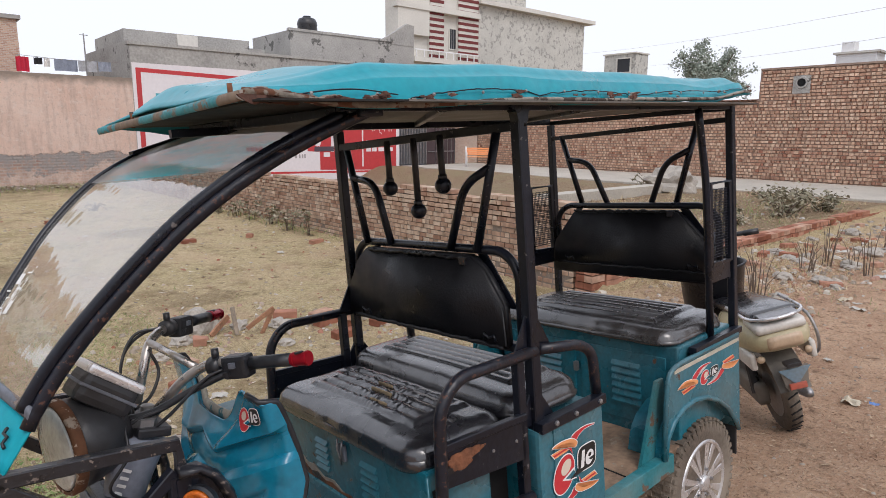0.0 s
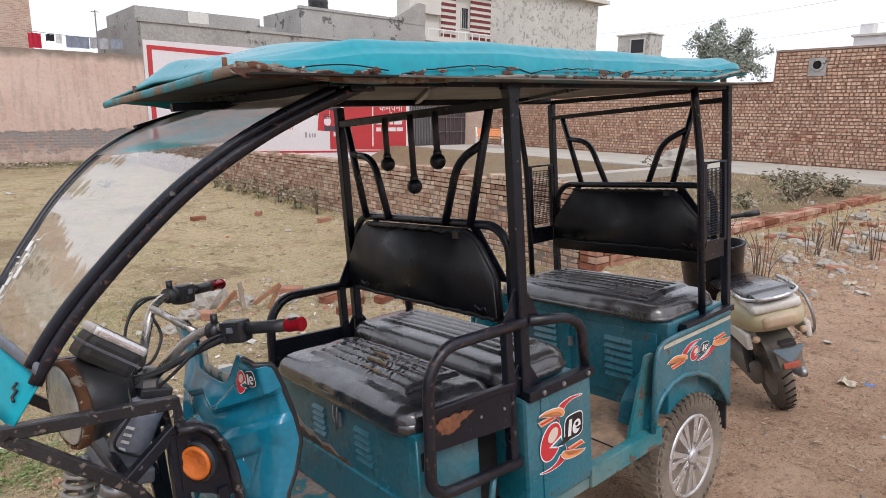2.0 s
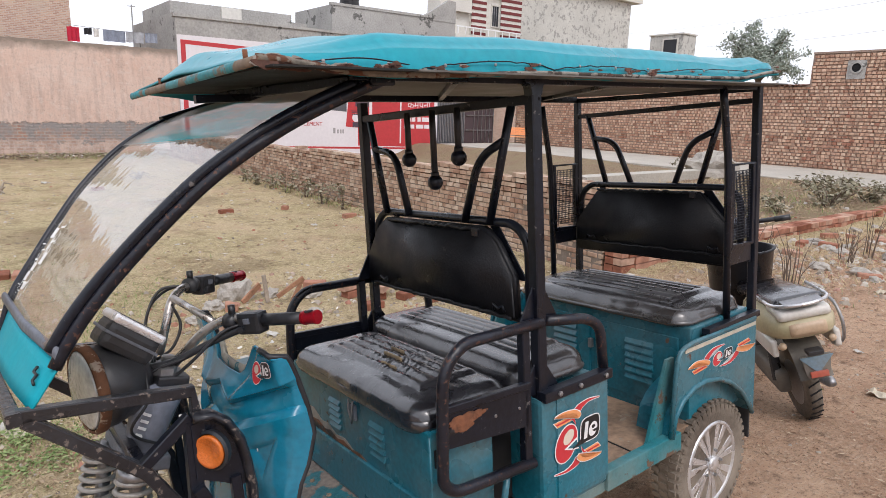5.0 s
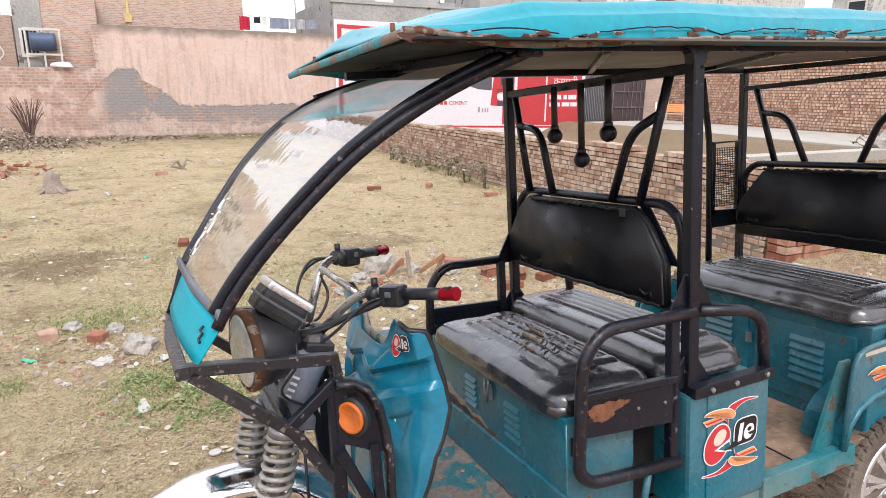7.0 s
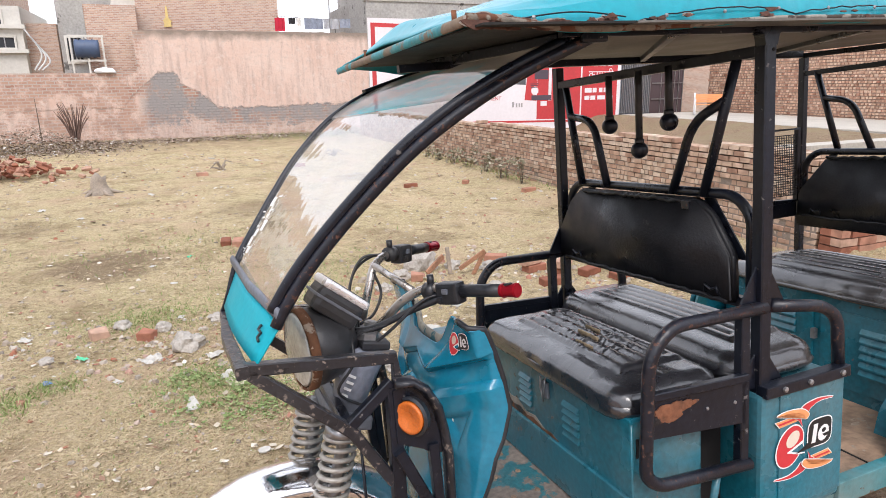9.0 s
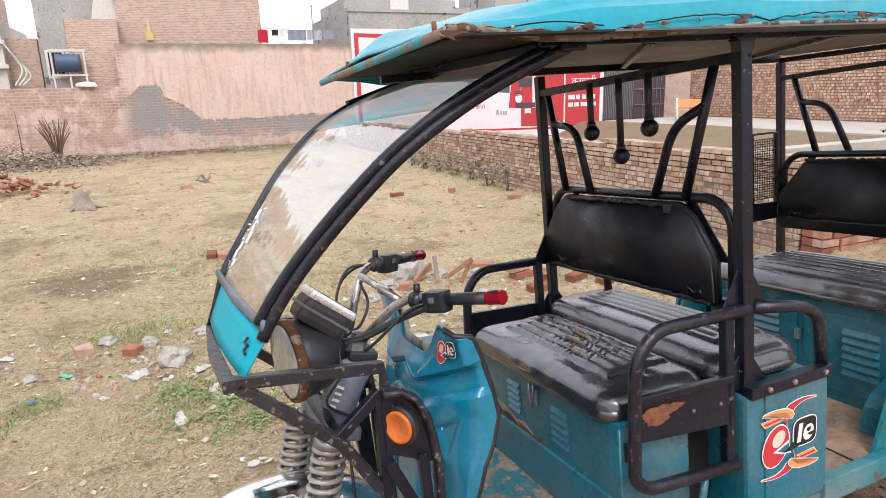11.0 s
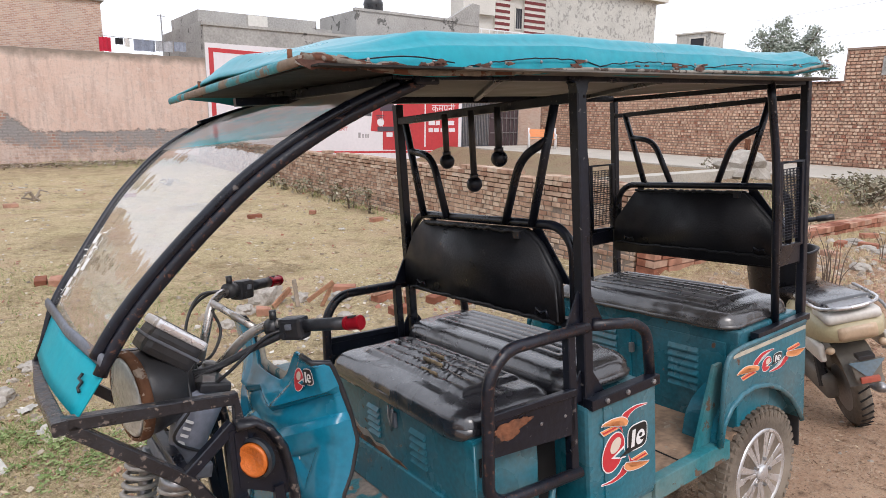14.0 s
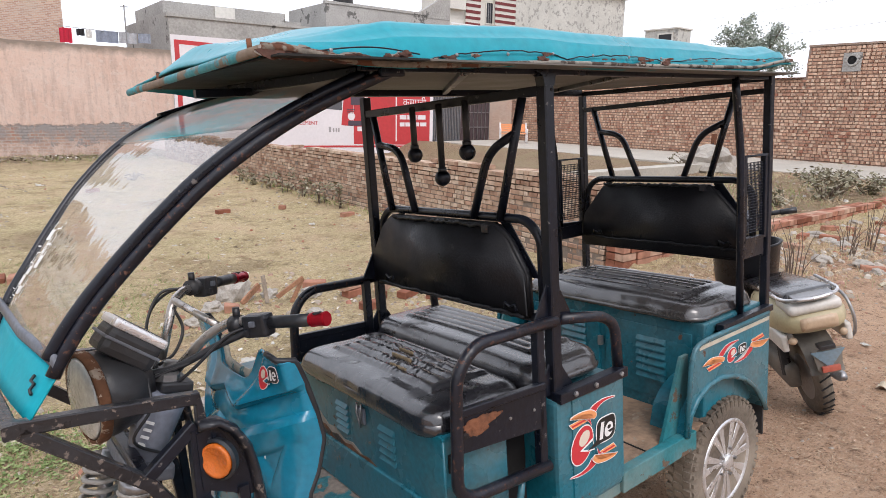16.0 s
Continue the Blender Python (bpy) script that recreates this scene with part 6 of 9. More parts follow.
# --- stickers: a red oval emblem, a black rounded tag with pale strokes, and curved flames
PEACH_INK = mat("pale_peach_print", (0.70, 0.60, 0.50), 0.45, var=0.06, bump=0.02)


def sticker(parent, onto, w, h, flames="", ground=TEAL):
    """About w by h metres; onto(x, y, lift) gives the place of x to the right, y up, lift out of the surface."""
    def plate(name, out, material, lift, label=""):
        bm = bmesh.new()
        prism(bm, out, 0.0007, Matrix.Translation((0, 0, lift)))
        bmesh.ops.triangulate(bm, faces=list(bm.faces))
        if not flames:
            bmesh.ops.subdivide_edges(bm, edges=list(bm.edges), cuts=4, use_grid_fill=True)
        for v in bm.verts:
            v.co = onto(v.co.x, v.co.y, v.co.z * 0.6)
        bmesh.ops.recalc_face_normals(bm, faces=list(bm.faces))
        return part(name, bm, material, parent, label)

    def oval(cx, cy, rx, ry, tilt=0.0, n=28):
        return [(w * (cx + rx * math.cos(2 * math.pi * k / n)) + h * tilt * ry * math.sin(2 * math.pi * k / n), h * (cy + ry * math.sin(2 * math.pi * k / n))) for k in range(n)]

    def tag(cx, cy, rx, ry, n=28):
        turns = [2 * math.pi * k / n for k in range(n)]
        return [(w * (cx + rx * math.copysign(abs(math.cos(a)) ** 0.5, math.cos(a))) + h * 0.10 * ry * math.sin(a), h * (cy + ry * math.copysign(abs(math.sin(a)) ** 0.5, math.sin(a)))) for a in turns]

    def shape(pts, n=0):
        if n:
            return [(p.x, p.y) for p in smooth_line([(x * w, y * h, 0) for x, y in pts], n)]
        return [(x * w, y * h) for x, y in pts]

    def grown(out, g):
        mx, my = sum(x for x, _ in out) / len(out), sum(y for _, y in out) / len(out)
        return [(x + g * (x - mx) / math.hypot(x - mx, y - my), y + g * (y - my) / math.hypot(x - mx, y - my)) for x, y in out]
    edge = w * 0.018
    ring = oval(-0.235, -0.055, 0.215, 0.285, 0.22)
    plate("sticker_edge", grown(ring, edge), WHITE_INK, 0.0010)
    plate("sticker_ring", ring, RED_INK, 0.0020, "red oval emblem")
    # the mouth of the emblem is cut away to the paint behind
    plate("sticker_core", shape(((-0.29, -0.135), (-0.02, -0.02), (0.02, -0.22), (-0.12, -0.20))), WHITE_INK, 0.0030)
    plate("sticker_core", shape(((-0.22, -0.135), (-0.03, -0.06), (0.02, -0.20), (-0.10, -0.175))), ground, 0.0038)
    plate("sticker_core", oval(-0.195, 0.045, 0.105, 0.115, 0.35), PEACH_INK, 0.0040)
    body = tag(0.262, 0.035, 0.200, 0.195)
    plate("sticker_edge", grown(body, edge), WHITE_INK, 0.0045)
    plate("sticker_tag", body, BLACK_INK, 0.0055, "black rounded tag")
    plate("sticker_tag", shape(((0.09, -0.06), (0.16, -0.165), (-0.14, -0.185), (-0.02, -0.13))), BLACK_INK, 0.0052)
    plate("sticker_bar", shape(((0.115, -0.105), (0.185, -0.105), (0.225, 0.165), (0.155, 0.165))), WHITE_INK, 0.0065)
    plate("sticker_bar", oval(0.320, 0.005, 0.092, 0.115, 0.2), WHITE_INK, 0.0065)
    plate("sticker_bar", oval(0.325, 0.045, 0.036, 0.032, 0.2), BLACK_INK, 0.0075)
    plate("sticker_bar", shape(((0.295, -0.012), (0.42, 0.0), (0.42, -0.04), (0.34, -0.052))), BLACK_INK, 0.0077)
    if not flames:
        return
    if flames == "tall":
        red = ((-0.10, 0.36), (-0.06, 0.44), (0.03, 0.495), (0.25, 0.525), (0.49, 0.485), (0.27, 0.487), (0.12, 0.435), (0.04, 0.35))
        tail = ((-0.20, 0.36), (-0.09, 0.345), (-0.055, 0.20), (-0.11, 0.29))
        crescent = ((-0.50, 0.455), (-0.40, 0.48), (-0.25, 0.485), (-0.06, 0.45), (0.045, 0.36), (0.0, 0.30), (-0.05, 0.375), (-0.16, 0.425), (-0.33, 0.455))
        block = ((-0.49, 0.357), (-0.22, 0.369), (-0.13, 0.293), (-0.42, 0.27))
        stripe = ((-0.46, 0.33), (-0.19, 0.345), (-0.165, 0.32), (-0.435, 0.30))
    else:
        red = ((-0.86, 0.16), (-0.80, 0.28), (-0.50, 0.47), (-0.18, 0.50), (0.12, 0.44), (-0.22, 0.42), (-0.46, 0.33), (-0.68, 0.08))
        tail = ((-1.02, 0.02), (-0.82, 0.04), (-0.72, -0.14), (-0.84, -0.06))
        crescent = ((-1.67, 0.08), (-1.48, 0.20), (-1.26, 0.26), (-0.92, 0.18), (-0.66, 0.02), (-0.73, -0.11), (-0.90, 0.06), (-1.15, 0.15), (-1.40, 0.155))
        block = ((-1.44, -0.10), (-0.85, -0.04), (-0.74, -0.21), (-1.33, -0.28))
        stripe = ((-1.41, -0.16), (-0.83, -0.09), (-0.79, -0.15), (-1.37, -0.22))
    for g in (1, -1):
        def part_of(pts, n=0):
            return shape([(g * x, g * y) for x, y in pts], n)
        for pts, n, material, lift, words in ((red, 6, RED_INK, 0.0016, "red flame stripe"), (tail, 0, RED_INK, 0.0082, ""), (block, 0, ORANGE_INK, 0.0046, "striped flame tip"), (crescent, 4, ORANGE_INK, 0.0106, "orange flame tip")):
            out = part_of(pts, n)
            wide_out = grown(out, w * 0.014) if not n else out
            if n:
                # widen a curved stroke along its own edge
                m = len(out)
                wide_out = []
                for k in range(m):
                    (xa, ya), (xb, yb) = out[k - 1], out[(k + 1) % m]
                    ln = math.hypot(xb - xa, yb - ya) or 1.0
                    wide_out.append((out[k][0] - (yb - ya) / ln * w * 0.012, out[k][1] + (xb - xa) / ln * w * 0.012))
            plate("flame_edge", wide_out, WHITE_INK, lift - 0.0012)
            plate("flame", out, material, lift, words)
        plate("flame_line", part_of(stripe), RED_INK, 0.0058)


def on_side(x0, y0, z0, turn=0.0):
    c, d = math.cos(radians(turn)), math.sin(radians(turn))
    return lambda x, y, lift: Vector((x0 + x * c - y * d, y0 - lift, z0 + x * d + y * c))


def on_cowl(s0, z0):
    reach = (cowl_surface(s0 - 0.12, z0) - cowl_surface(s0 + 0.12, z0)).length / 0.24
    n = (cowl_surface(s0 - 0.12, z0) - cowl_surface(s0 + 0.12, z0)).cross(cowl_surface(s0, z0 + 0.03) - cowl_surface(s0, z0 - 0.02)).normalized()
    n = n if n.y < 0 else -n
    return lambda x, y, lift: cowl_surface(s0 - x / reach, z0 + y + 0.20 * x) + n * (lift + 0.0115)


sticker(box2, on_side(0.122, -0.0345, 0.652), 0.215, 0.195, "tall")
sticker(bpy.data.objects["rear_wing"], on_side(0.955, -0.036, 0.700), 0.146, 0.090, "wide")
sticker(cowl, on_cowl(-0.765, 1.024), 0.108, 0.098, "", TEAL_CLEAN)

# ---------------------------------------------------------------- the painted sign, in detail
def sign_text(words, x, z, size, material, y=WALL_Y - 0.024):
    cu = bpy.data.curves.new("lettering", "FONT")
    cu.body, cu.size, cu.extrude = words, size, 0.002
    tmp = bpy.data.objects.new("lettering", cu)
    scene.collection.objects.link(tmp)
    bpy.context.view_layer.update()
    me = bpy.data.meshes.new_from_object(tmp)
    bpy.data.objects.remove(tmp)
    me.materials.clear()
    me.materials.append(material)
    ob = new("lettering", me)
    ob.parent = sign
    ob.matrix_local = pose(x, y, z, 90, 0, 0)
    return ob


sign_text("CEMENT", 9.90, 0.82, 0.215, SIGN_RED)
for i in range(4):
    sign_bar("word_bar", 9.18 + i * 0.17, 9.30 + i * 0.17, 0.83, 0.97, SIGN_RED, 0.006)
for i, (a, b) in enumerate(((6.3, 6.8), (6.95, 7.4), (7.5, 7.8), (8.0, 8.3), (8.42, 8.7), (8.82, 9.12), (9.2, 9.48))):
    sign_bar("word_bar", a, b, 1.98 - 0.05 * (i % 2), 2.32, SIGN_INK, 0.006)
FADED_INK = mat("sign_faded_ink", (0.36, 0.34, 0.34), 0.75, var=0.2, bump=0.05)
GREY_PAINT = mat("sign_grey_paint", (0.10, 0.10, 0.11), 0.75, var=0.25, scale=1.5, bump=0.05)
bm = bmesh.new()
prism(bm, [(9.6, 1.95), (11.84, 1.95), (11.84, 1.40), (11.2, 1.44)], 0.005, Matrix(((1, 0, 0, 0), (0, 0, -1, WALL_Y - 0.018), (0, 1, 0, 0), (0, 0, 0, 1))))
part("dark_band", bm, GREY_PAINT, sign, "dark grey slanted band")
sign_bar("blue_cap", 6.0, 7.0, 2.60, 2.86, mat("sign_turquoise_paint", (0.05, 0.36, 0.44), 0.7, bump=0.05), 0.005)
# bag picture beside the red panel: red, dark and pale shapes
bm = bmesh.new()
prism(bm, [(11.80, 0.80), (12.36, 0.76), (12.36, 2.08), (11.95, 2.10)], 0.005, Matrix(((1, 0, 0, 0), (0, 0, -1, WALL_Y - 0.018), (0, 1, 0, 0), (0, 0, 0, 1))))
part("bag_shape", bm, SIGN_RED, sign)
sign_bar("bag_cap", 12.25, 12.9, 1.62, 1.98, SIGN_INK, 0.010)
sign_bar("bag_edge", 12.92, 13.06, 0.76, 2.3, SIGN_WHITE, 0.009)
bm = bmesh.new()
prism(bm, [(12.27 + 0.17 * math.cos(k * 0.5236), 1.16 + 0.17 * math.sin(k * 0.5236)) for k in range(12)], 0.012, Matrix(((1, 0, 0, 0), (0, 0, -1, WALL_Y - 0.018), (0, 1, 0, 0), (0, 0, 0, 1))))
part("bag_mark", bm, SIGN_WHITE, sign)
for k in range(3):
    sign_bar("bag_line", 12.05 + 0.02 * k, 12.45 - 0.05 * k, 1.42 - 0.07 * k, 1.45 - 0.07 * k, SIGN_INK, 0.013)
sign_bar("bag_band", 12.12, 13.05, 0.78, 0.98, SIGN_INK, 0.012)
sign_bar("bag_foot", 12.55, 12.85, 0.55, 0.74, SIGN_WHITE, 0.012)
sign_text("\u0915\u092e\u094d\u092a\u0928\u0940", 14.86, 1.62, 0.46, SIGN_WHITE, WALL_Y - 0.030)
for z, h, spans in ((2.12, 0.22, ((14.95, 15.3), (15.4, 15.7), (15.8, 16.05))), (1.04, 0.19, ((14.7, 15.05), (15.1, 15.3), (15.42, 15.6), (15.66, 16.1))), (0.74, 0.17, ((14.7, 14.95), (15.0, 15.25), (15.35, 15.75), (15.8, 16.15)))):
    for a, b in spans:
        sign_bar("word_bar", a, b, z, z + h, SIGN_WHITE, 0.008)
for i, a in enumerate((11.22, 11.40, 11.53, 11.64)):
    sign_bar("number_bar", a, a + (0.10 if i == 0 else 0.07), 0.52, 0.74 - 0.06 * (i > 0), FADED_INK, 0.006)
bm = bmesh.new()
box(bm, 5.2, 16.6, WALL_Y - 0.06, WALL_Y + 0.24, 4.42, 4.52)
part("parapet_coping", bm, CONCRETE, house)
bm = bmesh.new()
box(bm, 5.27, 5.40, WALL_Y + 0.02, WALL_Y + 6, 4.42, 4.58)
part("parapet", bm, CONCRETE, house)

# ---------------------------------------------------------------- houses in the distance, details
def house_box(parent, name, x0, x1, y0, y1, z0, z1, material, label=""):
    o = parent.matrix_world.translation if parent is None else parent.location
    bm = bmesh.new()
    box(bm, x0 - o.x, x1 - o.x, y0 - o.y, y1 - o.y, z0 - o.z, z1 - o.z)
    return part(name, bm, material, parent, label)


def far_window(parent, x0, x1, z0, z1, y, bars=3, deep=0.10):
    """A window looking along -y: recess, frame, upright bars."""
    w = house_box(parent, "window", x0, x1, y - 0.012, y + 0.01, z0, z1, DARK_GAP, "dark window opening")
    f = 0.07
    for a, b, c, d in ((x0 - f, x0, z0 - f, z1 + f), (x1, x1 + f, z0 - f, z1 + f), (x0, x1, z1, z1 + f), (x0, x1, z0 - f, z0)):
        bm = bmesh.new()
        o = parent.location
        box(bm, a - o.x, b - o.x, y - 0.07 - o.y, y + 0.0 - o.y, c, d)
        part("window_frame", bm, PALE, w)
    for i in range(bars):
        x = x0 + (x1 - x0) * (i + 1) / (bars + 1)
        bm = bmesh.new()
        o = parent.location
        box(bm, x - 0.02 - o.x, x + 0.02 - o.x, y - 0.04 - o.y, y - 0.015 - o.y, z0, z1)
        part("window_bar", bm, STEEL, w)
    return w


def far_brick_material():
    m = bpy.data.materials.new("hazed_distant_brick")
    m.use_nodes = True
    N, Lk = m.node_tree.nodes, m.node_tree.links
    b = N["Principled BSDF"]
    b.inputs["Roughness"].default_value = 0.92
    tc, sep, cmb, br, nz, mx = (N.new("ShaderNode" + k) for k in ("TexCoord", "SeparateXYZ", "CombineXYZ", "TexBrick", "TexNoise", "MixRGB"))
    Lk.new(tc.outputs["Object"], sep.inputs[0])
    ad = N.new("ShaderNodeMath")
    Lk.new(sep.outputs[0], ad.inputs[0])
    Lk.new(sep.outputs[1], ad.inputs[1])
    Lk.new(ad.outputs[0], cmb.inputs[0])
    Lk.new(sep.outputs[2], cmb.inputs[1])
    Lk.new(cmb.outputs[0], br.inputs["Vector"])
    br.inputs["Scale"].default_value = 1.9
    br.inputs["Brick Width"].default_value, br.inputs["Row Height"].default_value, br.inputs["Mortar Size"].default_value = 0.25, 0.10, 0.014
    # brick and mortar are paled here, with distance haze put into their colour
    br.inputs["Color1"].default_value, br.inputs["Color2"].default_value, br.inputs["Mortar"].default_value = (0.42, 0.25, 0.185, 1), (0.60, 0.42, 0.32, 1), (0.55, 0.48, 0.42, 1)
    nz.inputs["Scale"].default_value, nz.inputs["Detail"].default_value = 1.2, 8
    Lk.new(tc.outputs["Object"], nz.inputs["Vector"])
    mx.inputs[2].default_value = (0.50, 0.42, 0.36, 1)
    mr = N.new("ShaderNodeMapRange")
    mr.inputs[1].default_value, mr.inputs[2].default_value, mr.inputs[4].default_value = 0.5, 0.8, 0.6
    Lk.new(nz.outputs[0], mr.inputs[0])
    Lk.new(mr.outputs[0], mx.inputs[0])
    Lk.new(br.outputs[0], mx.inputs[1])
    Lk.new(mx.outputs[0], b.inputs["Base Color"])
    bp = N.new("ShaderNodeBump")
    bp.inputs["Strength"].default_value, bp.inputs["Distance"].default_value = 0.6, 0.02
    Lk.new(br.outputs["Fac"], bp.inputs["Height"])
    bp.invert = True
    Lk.new(bp.outputs[0], b.inputs["Normal"])
    return m


FAR_BRICK = far_brick_material()
for h in (brick_house,):
    for c in h.children:
        c.data.materials[0] = FAR_BRICK
y = gy(1.05)
house_box(brick_house, "roof_slab", gx(-2.4, 1.05), gx(2.25, 1.05), y - 0.1, y + 8, gz(4.85, 1.05), gz(4.97, 1.05), CONCRETE)
house_box(brick_house, "roof_room", gx(-2.2, 1.05), gx(1.75, 1.05), y + 0.3, y + 6, gz(4.97, 1.05), gz(6.0, 1.05), FAR_BRICK)
for a, b, c in ((-2.1, 0.9, 6.6), (-2.05, -0.2, 7.1), (-1.9, -1.2, 7.5)):
    house_box(brick_house, "roof_room", gx(a, 1.05), gx(b, 1.05), y + 0.3 + 0.05 * c - 0.25, y + 6 - 0.05 * c, gz({6.6: 6.01, 7.1: 6.61, 7.5: 7.11}[c], 1.05), gz(c, 1.05), FAR_BRICK)
yl = thing("yellow_cloth", "torn yellow cloth hanging on the brick house wall", "cloth", Matrix.Translation((-1.38, y - 0.03, 3.5)))
bm = bmesh.new()
prism(bm, [(-0.13, 0.0), (0.13, 0.02), (0.10, 0.14), (0.15, 0.18), (0.05, 0.30), (0.04, 0.62), (0.0, 0.70), (-0.03, 0.60), (-0.04, 0.32), (-0.13, 0.20), (-0.09, 0.13)], 0.02, Matrix(((1, 0, 0, 0), (0, 0, -1, 0), (0, 1, 0, 0), (0, 0, 0, 1))))
part("cloth_sheet", bm, mat("yellow_cloth", (0.66, 0.50, 0.20), 0.85, var=0.2, bump=0.2), yl)
# lower brick annexe with the patched wall under it
annexe = block_house("brick_annexe", "low unplastered brick annexe with a cement window bay", gx(-4.35, 1.02), gx(-2.28, 1.02), gy(1.02), gy(1.02) + 2.5, gz(4.05, 1.02), FAR_BRICK)
yy = gy(1.02)
house_box(annexe, "cement_patch", gx(-4.36, 1.02), gx(-3.75, 1.02), yy - 0.03, yy, gz(1.9, 1.02), gz(4.9, 1.02), CONCRETE, "grey cement strip")
far_window(annexe, gx(-4.30, 1.02), gx(-3.92, 1.02), gz(2.35, 1.02), gz(3.05, 1.02), yy - 0.03)
# slanted white stair wall in front of the grey house
bm = bmesh.new()
prism(bm, [(gx(-3.0, 1.12), gz(3.9, 1.12)), (gx(-2.25, 1.12), gz(3.9, 1.12)), (gx(-2.25, 1.12), gz(6.0, 1.12)), (gx(-2.55, 1.12), gz(6.0, 1.12))], 0.1, Matrix(((1, 0, 0, -grey_west.location.x), (0, 0, 1, gy(1.12) - grey_west.location.y), (0, 1, 0, 0), (0, 0, 0, 1))))
part("stair_wall", bm, PALE, grey_west, "slanted pale stair wall")
far_window(grey_west, gx(-4.2, 1.15), gx(-3.9, 1.15), gz(4.0, 1.15), gz(4.2, 1.15), gy(1.15), 0)
# water tank on a stand, dark blue, by the annexe
tank = thing("water_tank", "dark blue ribbed plastic water tank on a steel stand", "water tank", Matrix.Translation((-3.80, 22.5, 2.0)))
bm = bmesh.new()
lathe(bm, [(0.02, -0.42), (0.26, -0.42), (0.30, -0.38), (0.27, -0.25), (0.30, -0.20), (0.27, -0.05), (0.30, 0.0), (0.27, 0.15), (0.30, 0.20), (0.27, 0.33), (0.28, 0.42), (0.02, 0.42)], 24, pose(0, 0, 0.74, 0, 90, 0) @ Matrix.Diagonal((0.95, 0.8, 0.80, 1)))
part("tank_body", bm, mat("blue_tank_plastic", (0.055, 0.085, 0.155), 0.45, var=0.2, bump=0.05), tank, smooth=True)
for dx in (-0.45, 0.0, 0.45):
    bm = bmesh.new()
    box(bm, dx - 0.025, dx + 0.025, -0.02, 0.02, 0.0, 1.15)
    part("stand_leg", bm, PALE, tank)
for dz in (0.38, 1.12):
    bm = bmesh.new()
    box(bm, -0.5, 0.5, -0.03, 0.03, dz - 0.03, dz + 0.03)
    part("stand_rail", bm, PALE, tank)
rag = thing("laundry_bundle", "small pale cloth bundle lying on the wall top", "cloth", Matrix.Translation((-3.35, 22.35, 2.0)))
bm = bmesh.new()
bmesh.ops.create_icosphere(bm, subdivisions=3, radius=0.16)
for v in bm.verts:
    v.co = Vector((v.co.x * 2.0, v.co.y * 0.6, max(v.co.z * 0.7, -0.05) + 0.05)) * (1 + 0.25 * noise.noise(v.co * 9))
part("cloth_heap", bm, WHITE_INK, rag, smooth=True)
# far left pale house
pale_west = block_house("pale_house", "pale cream rendered house with cornices and pipes", gx(-9.5, 1.3), gx(-5.45, 1.3), gy(1.3), gy(1.3) + 6, gz(3.95, 1.3), PALE)
for z in (2.6, 3.3):
    house_box(pale_west, "cornice", gx(-9.6, 1.3), gx(-5.35, 1.3), gy(1.3) - 0.2, gy(1.3), gz(z, 1.3), gz(z + 0.12, 1.3), PALE)
for xa, xb, za, zb in ((-7.6, -7.0, 3.42, 3.80), (-6.55, -5.95, 3.42, 3.80), (-7.4, -6.5, 2.76, 3.10), (-6.2, -5.7, 2.76, 3.05), (-6.9, -6.3, 1.95, 2.35)):
    far_window(pale_west, gx(xa, 1.3), gx(xb, 1.3), gz(za, 1.3), gz(zb, 1.3), gy(1.3), 1)
house_box(pale_west, "side_wall", gx(-5.45, 1.3), gx(-4.6, 1.3), gy(1.3) + 0.5, gy(1.3) + 3, 0, gz(3.5, 1.3), FAR_BRICK)
for i in range(3):
    bm = bmesh.new()
    o = pale_west.location
    tube(bm, smooth_line([(gx(-5.4 + 0.12 * i, 1.28) - o.x, gy(1.28) - o.y, gz(3.3 - 0.2 * i, 1.28)), (gx(-5.05 + 0.1 * i, 1.28) - o.x, gy(1.28) - o.y, gz(2.6 - 0.1 * i, 1.28)), (gx(-5.3 + 0.1 * i, 1.28) - o.x, gy(1.28) - o.y, gz(2.1, 1.28))]), 0.03, 6)
    part("pipe", bm, WHITE_INK, pale_west)

# clothes line on the wall top
line = thing("clothes_line", "washing hung along the top of the orange wall", "clothes line", Matrix.Translation((3.5, 22.6, 3.3)))
bm = bmesh.new()
tube(bm, [(-1.45, 0, 0.55), (0, 0, 0.48), (1.45, 0, 0.52)], 0.008, 5)
part("line", bm, STEEL, line)
for i, (x, w, h, c) in enumerate(((-1.28, 0.34, 0.44, (0.50, 0.02, 0.05)), (-0.86, 0.22, 0.20, (0.03, 0.03, 0.035)), (-0.62, 0.16, 0.26, (0.75, 0.74, 0.72)), (-0.1, 0.66, 0.36, (0.24, 0.27, 0.34)), (0.52, 0.56, 0.34, (0.42, 0.43, 0.46)), (1.02, 0.40, 0.30, (0.30, 0.33, 0.40)))):
    bm = bmesh.new()
    grid(bm, 10, 8, lambda u, v: (x + (u - 0.5) * w, 0.035 * math.sin(u * 17 + i) + 0.02 * v, 0.50 - h * v - 0.02 * noise.noise((u * 4, i, 0))))
    g = part("garment", bm, mat("cloth_%d" % i, c, 0.9, var=0.3, scale=8, bump=0.2), line, smooth=True)
pole = thing("aerial_pole", "thin bent steel aerial pole", "pole", Matrix.Translation((3.95, 22.5, 3.29)))
bm = bmesh.new()
tube(bm, [(0, 0, 0), (0, 0, 1.35)], 0.02, 6)
part("pole_shaft", bm, STEEL, pole)
bm = bmesh.new()
tube(bm, [(-0.12, 0, 1.3), (0.12, 0, 1.3)], 0.012, 6)
part("pole_arm", bm, STEEL, pole)

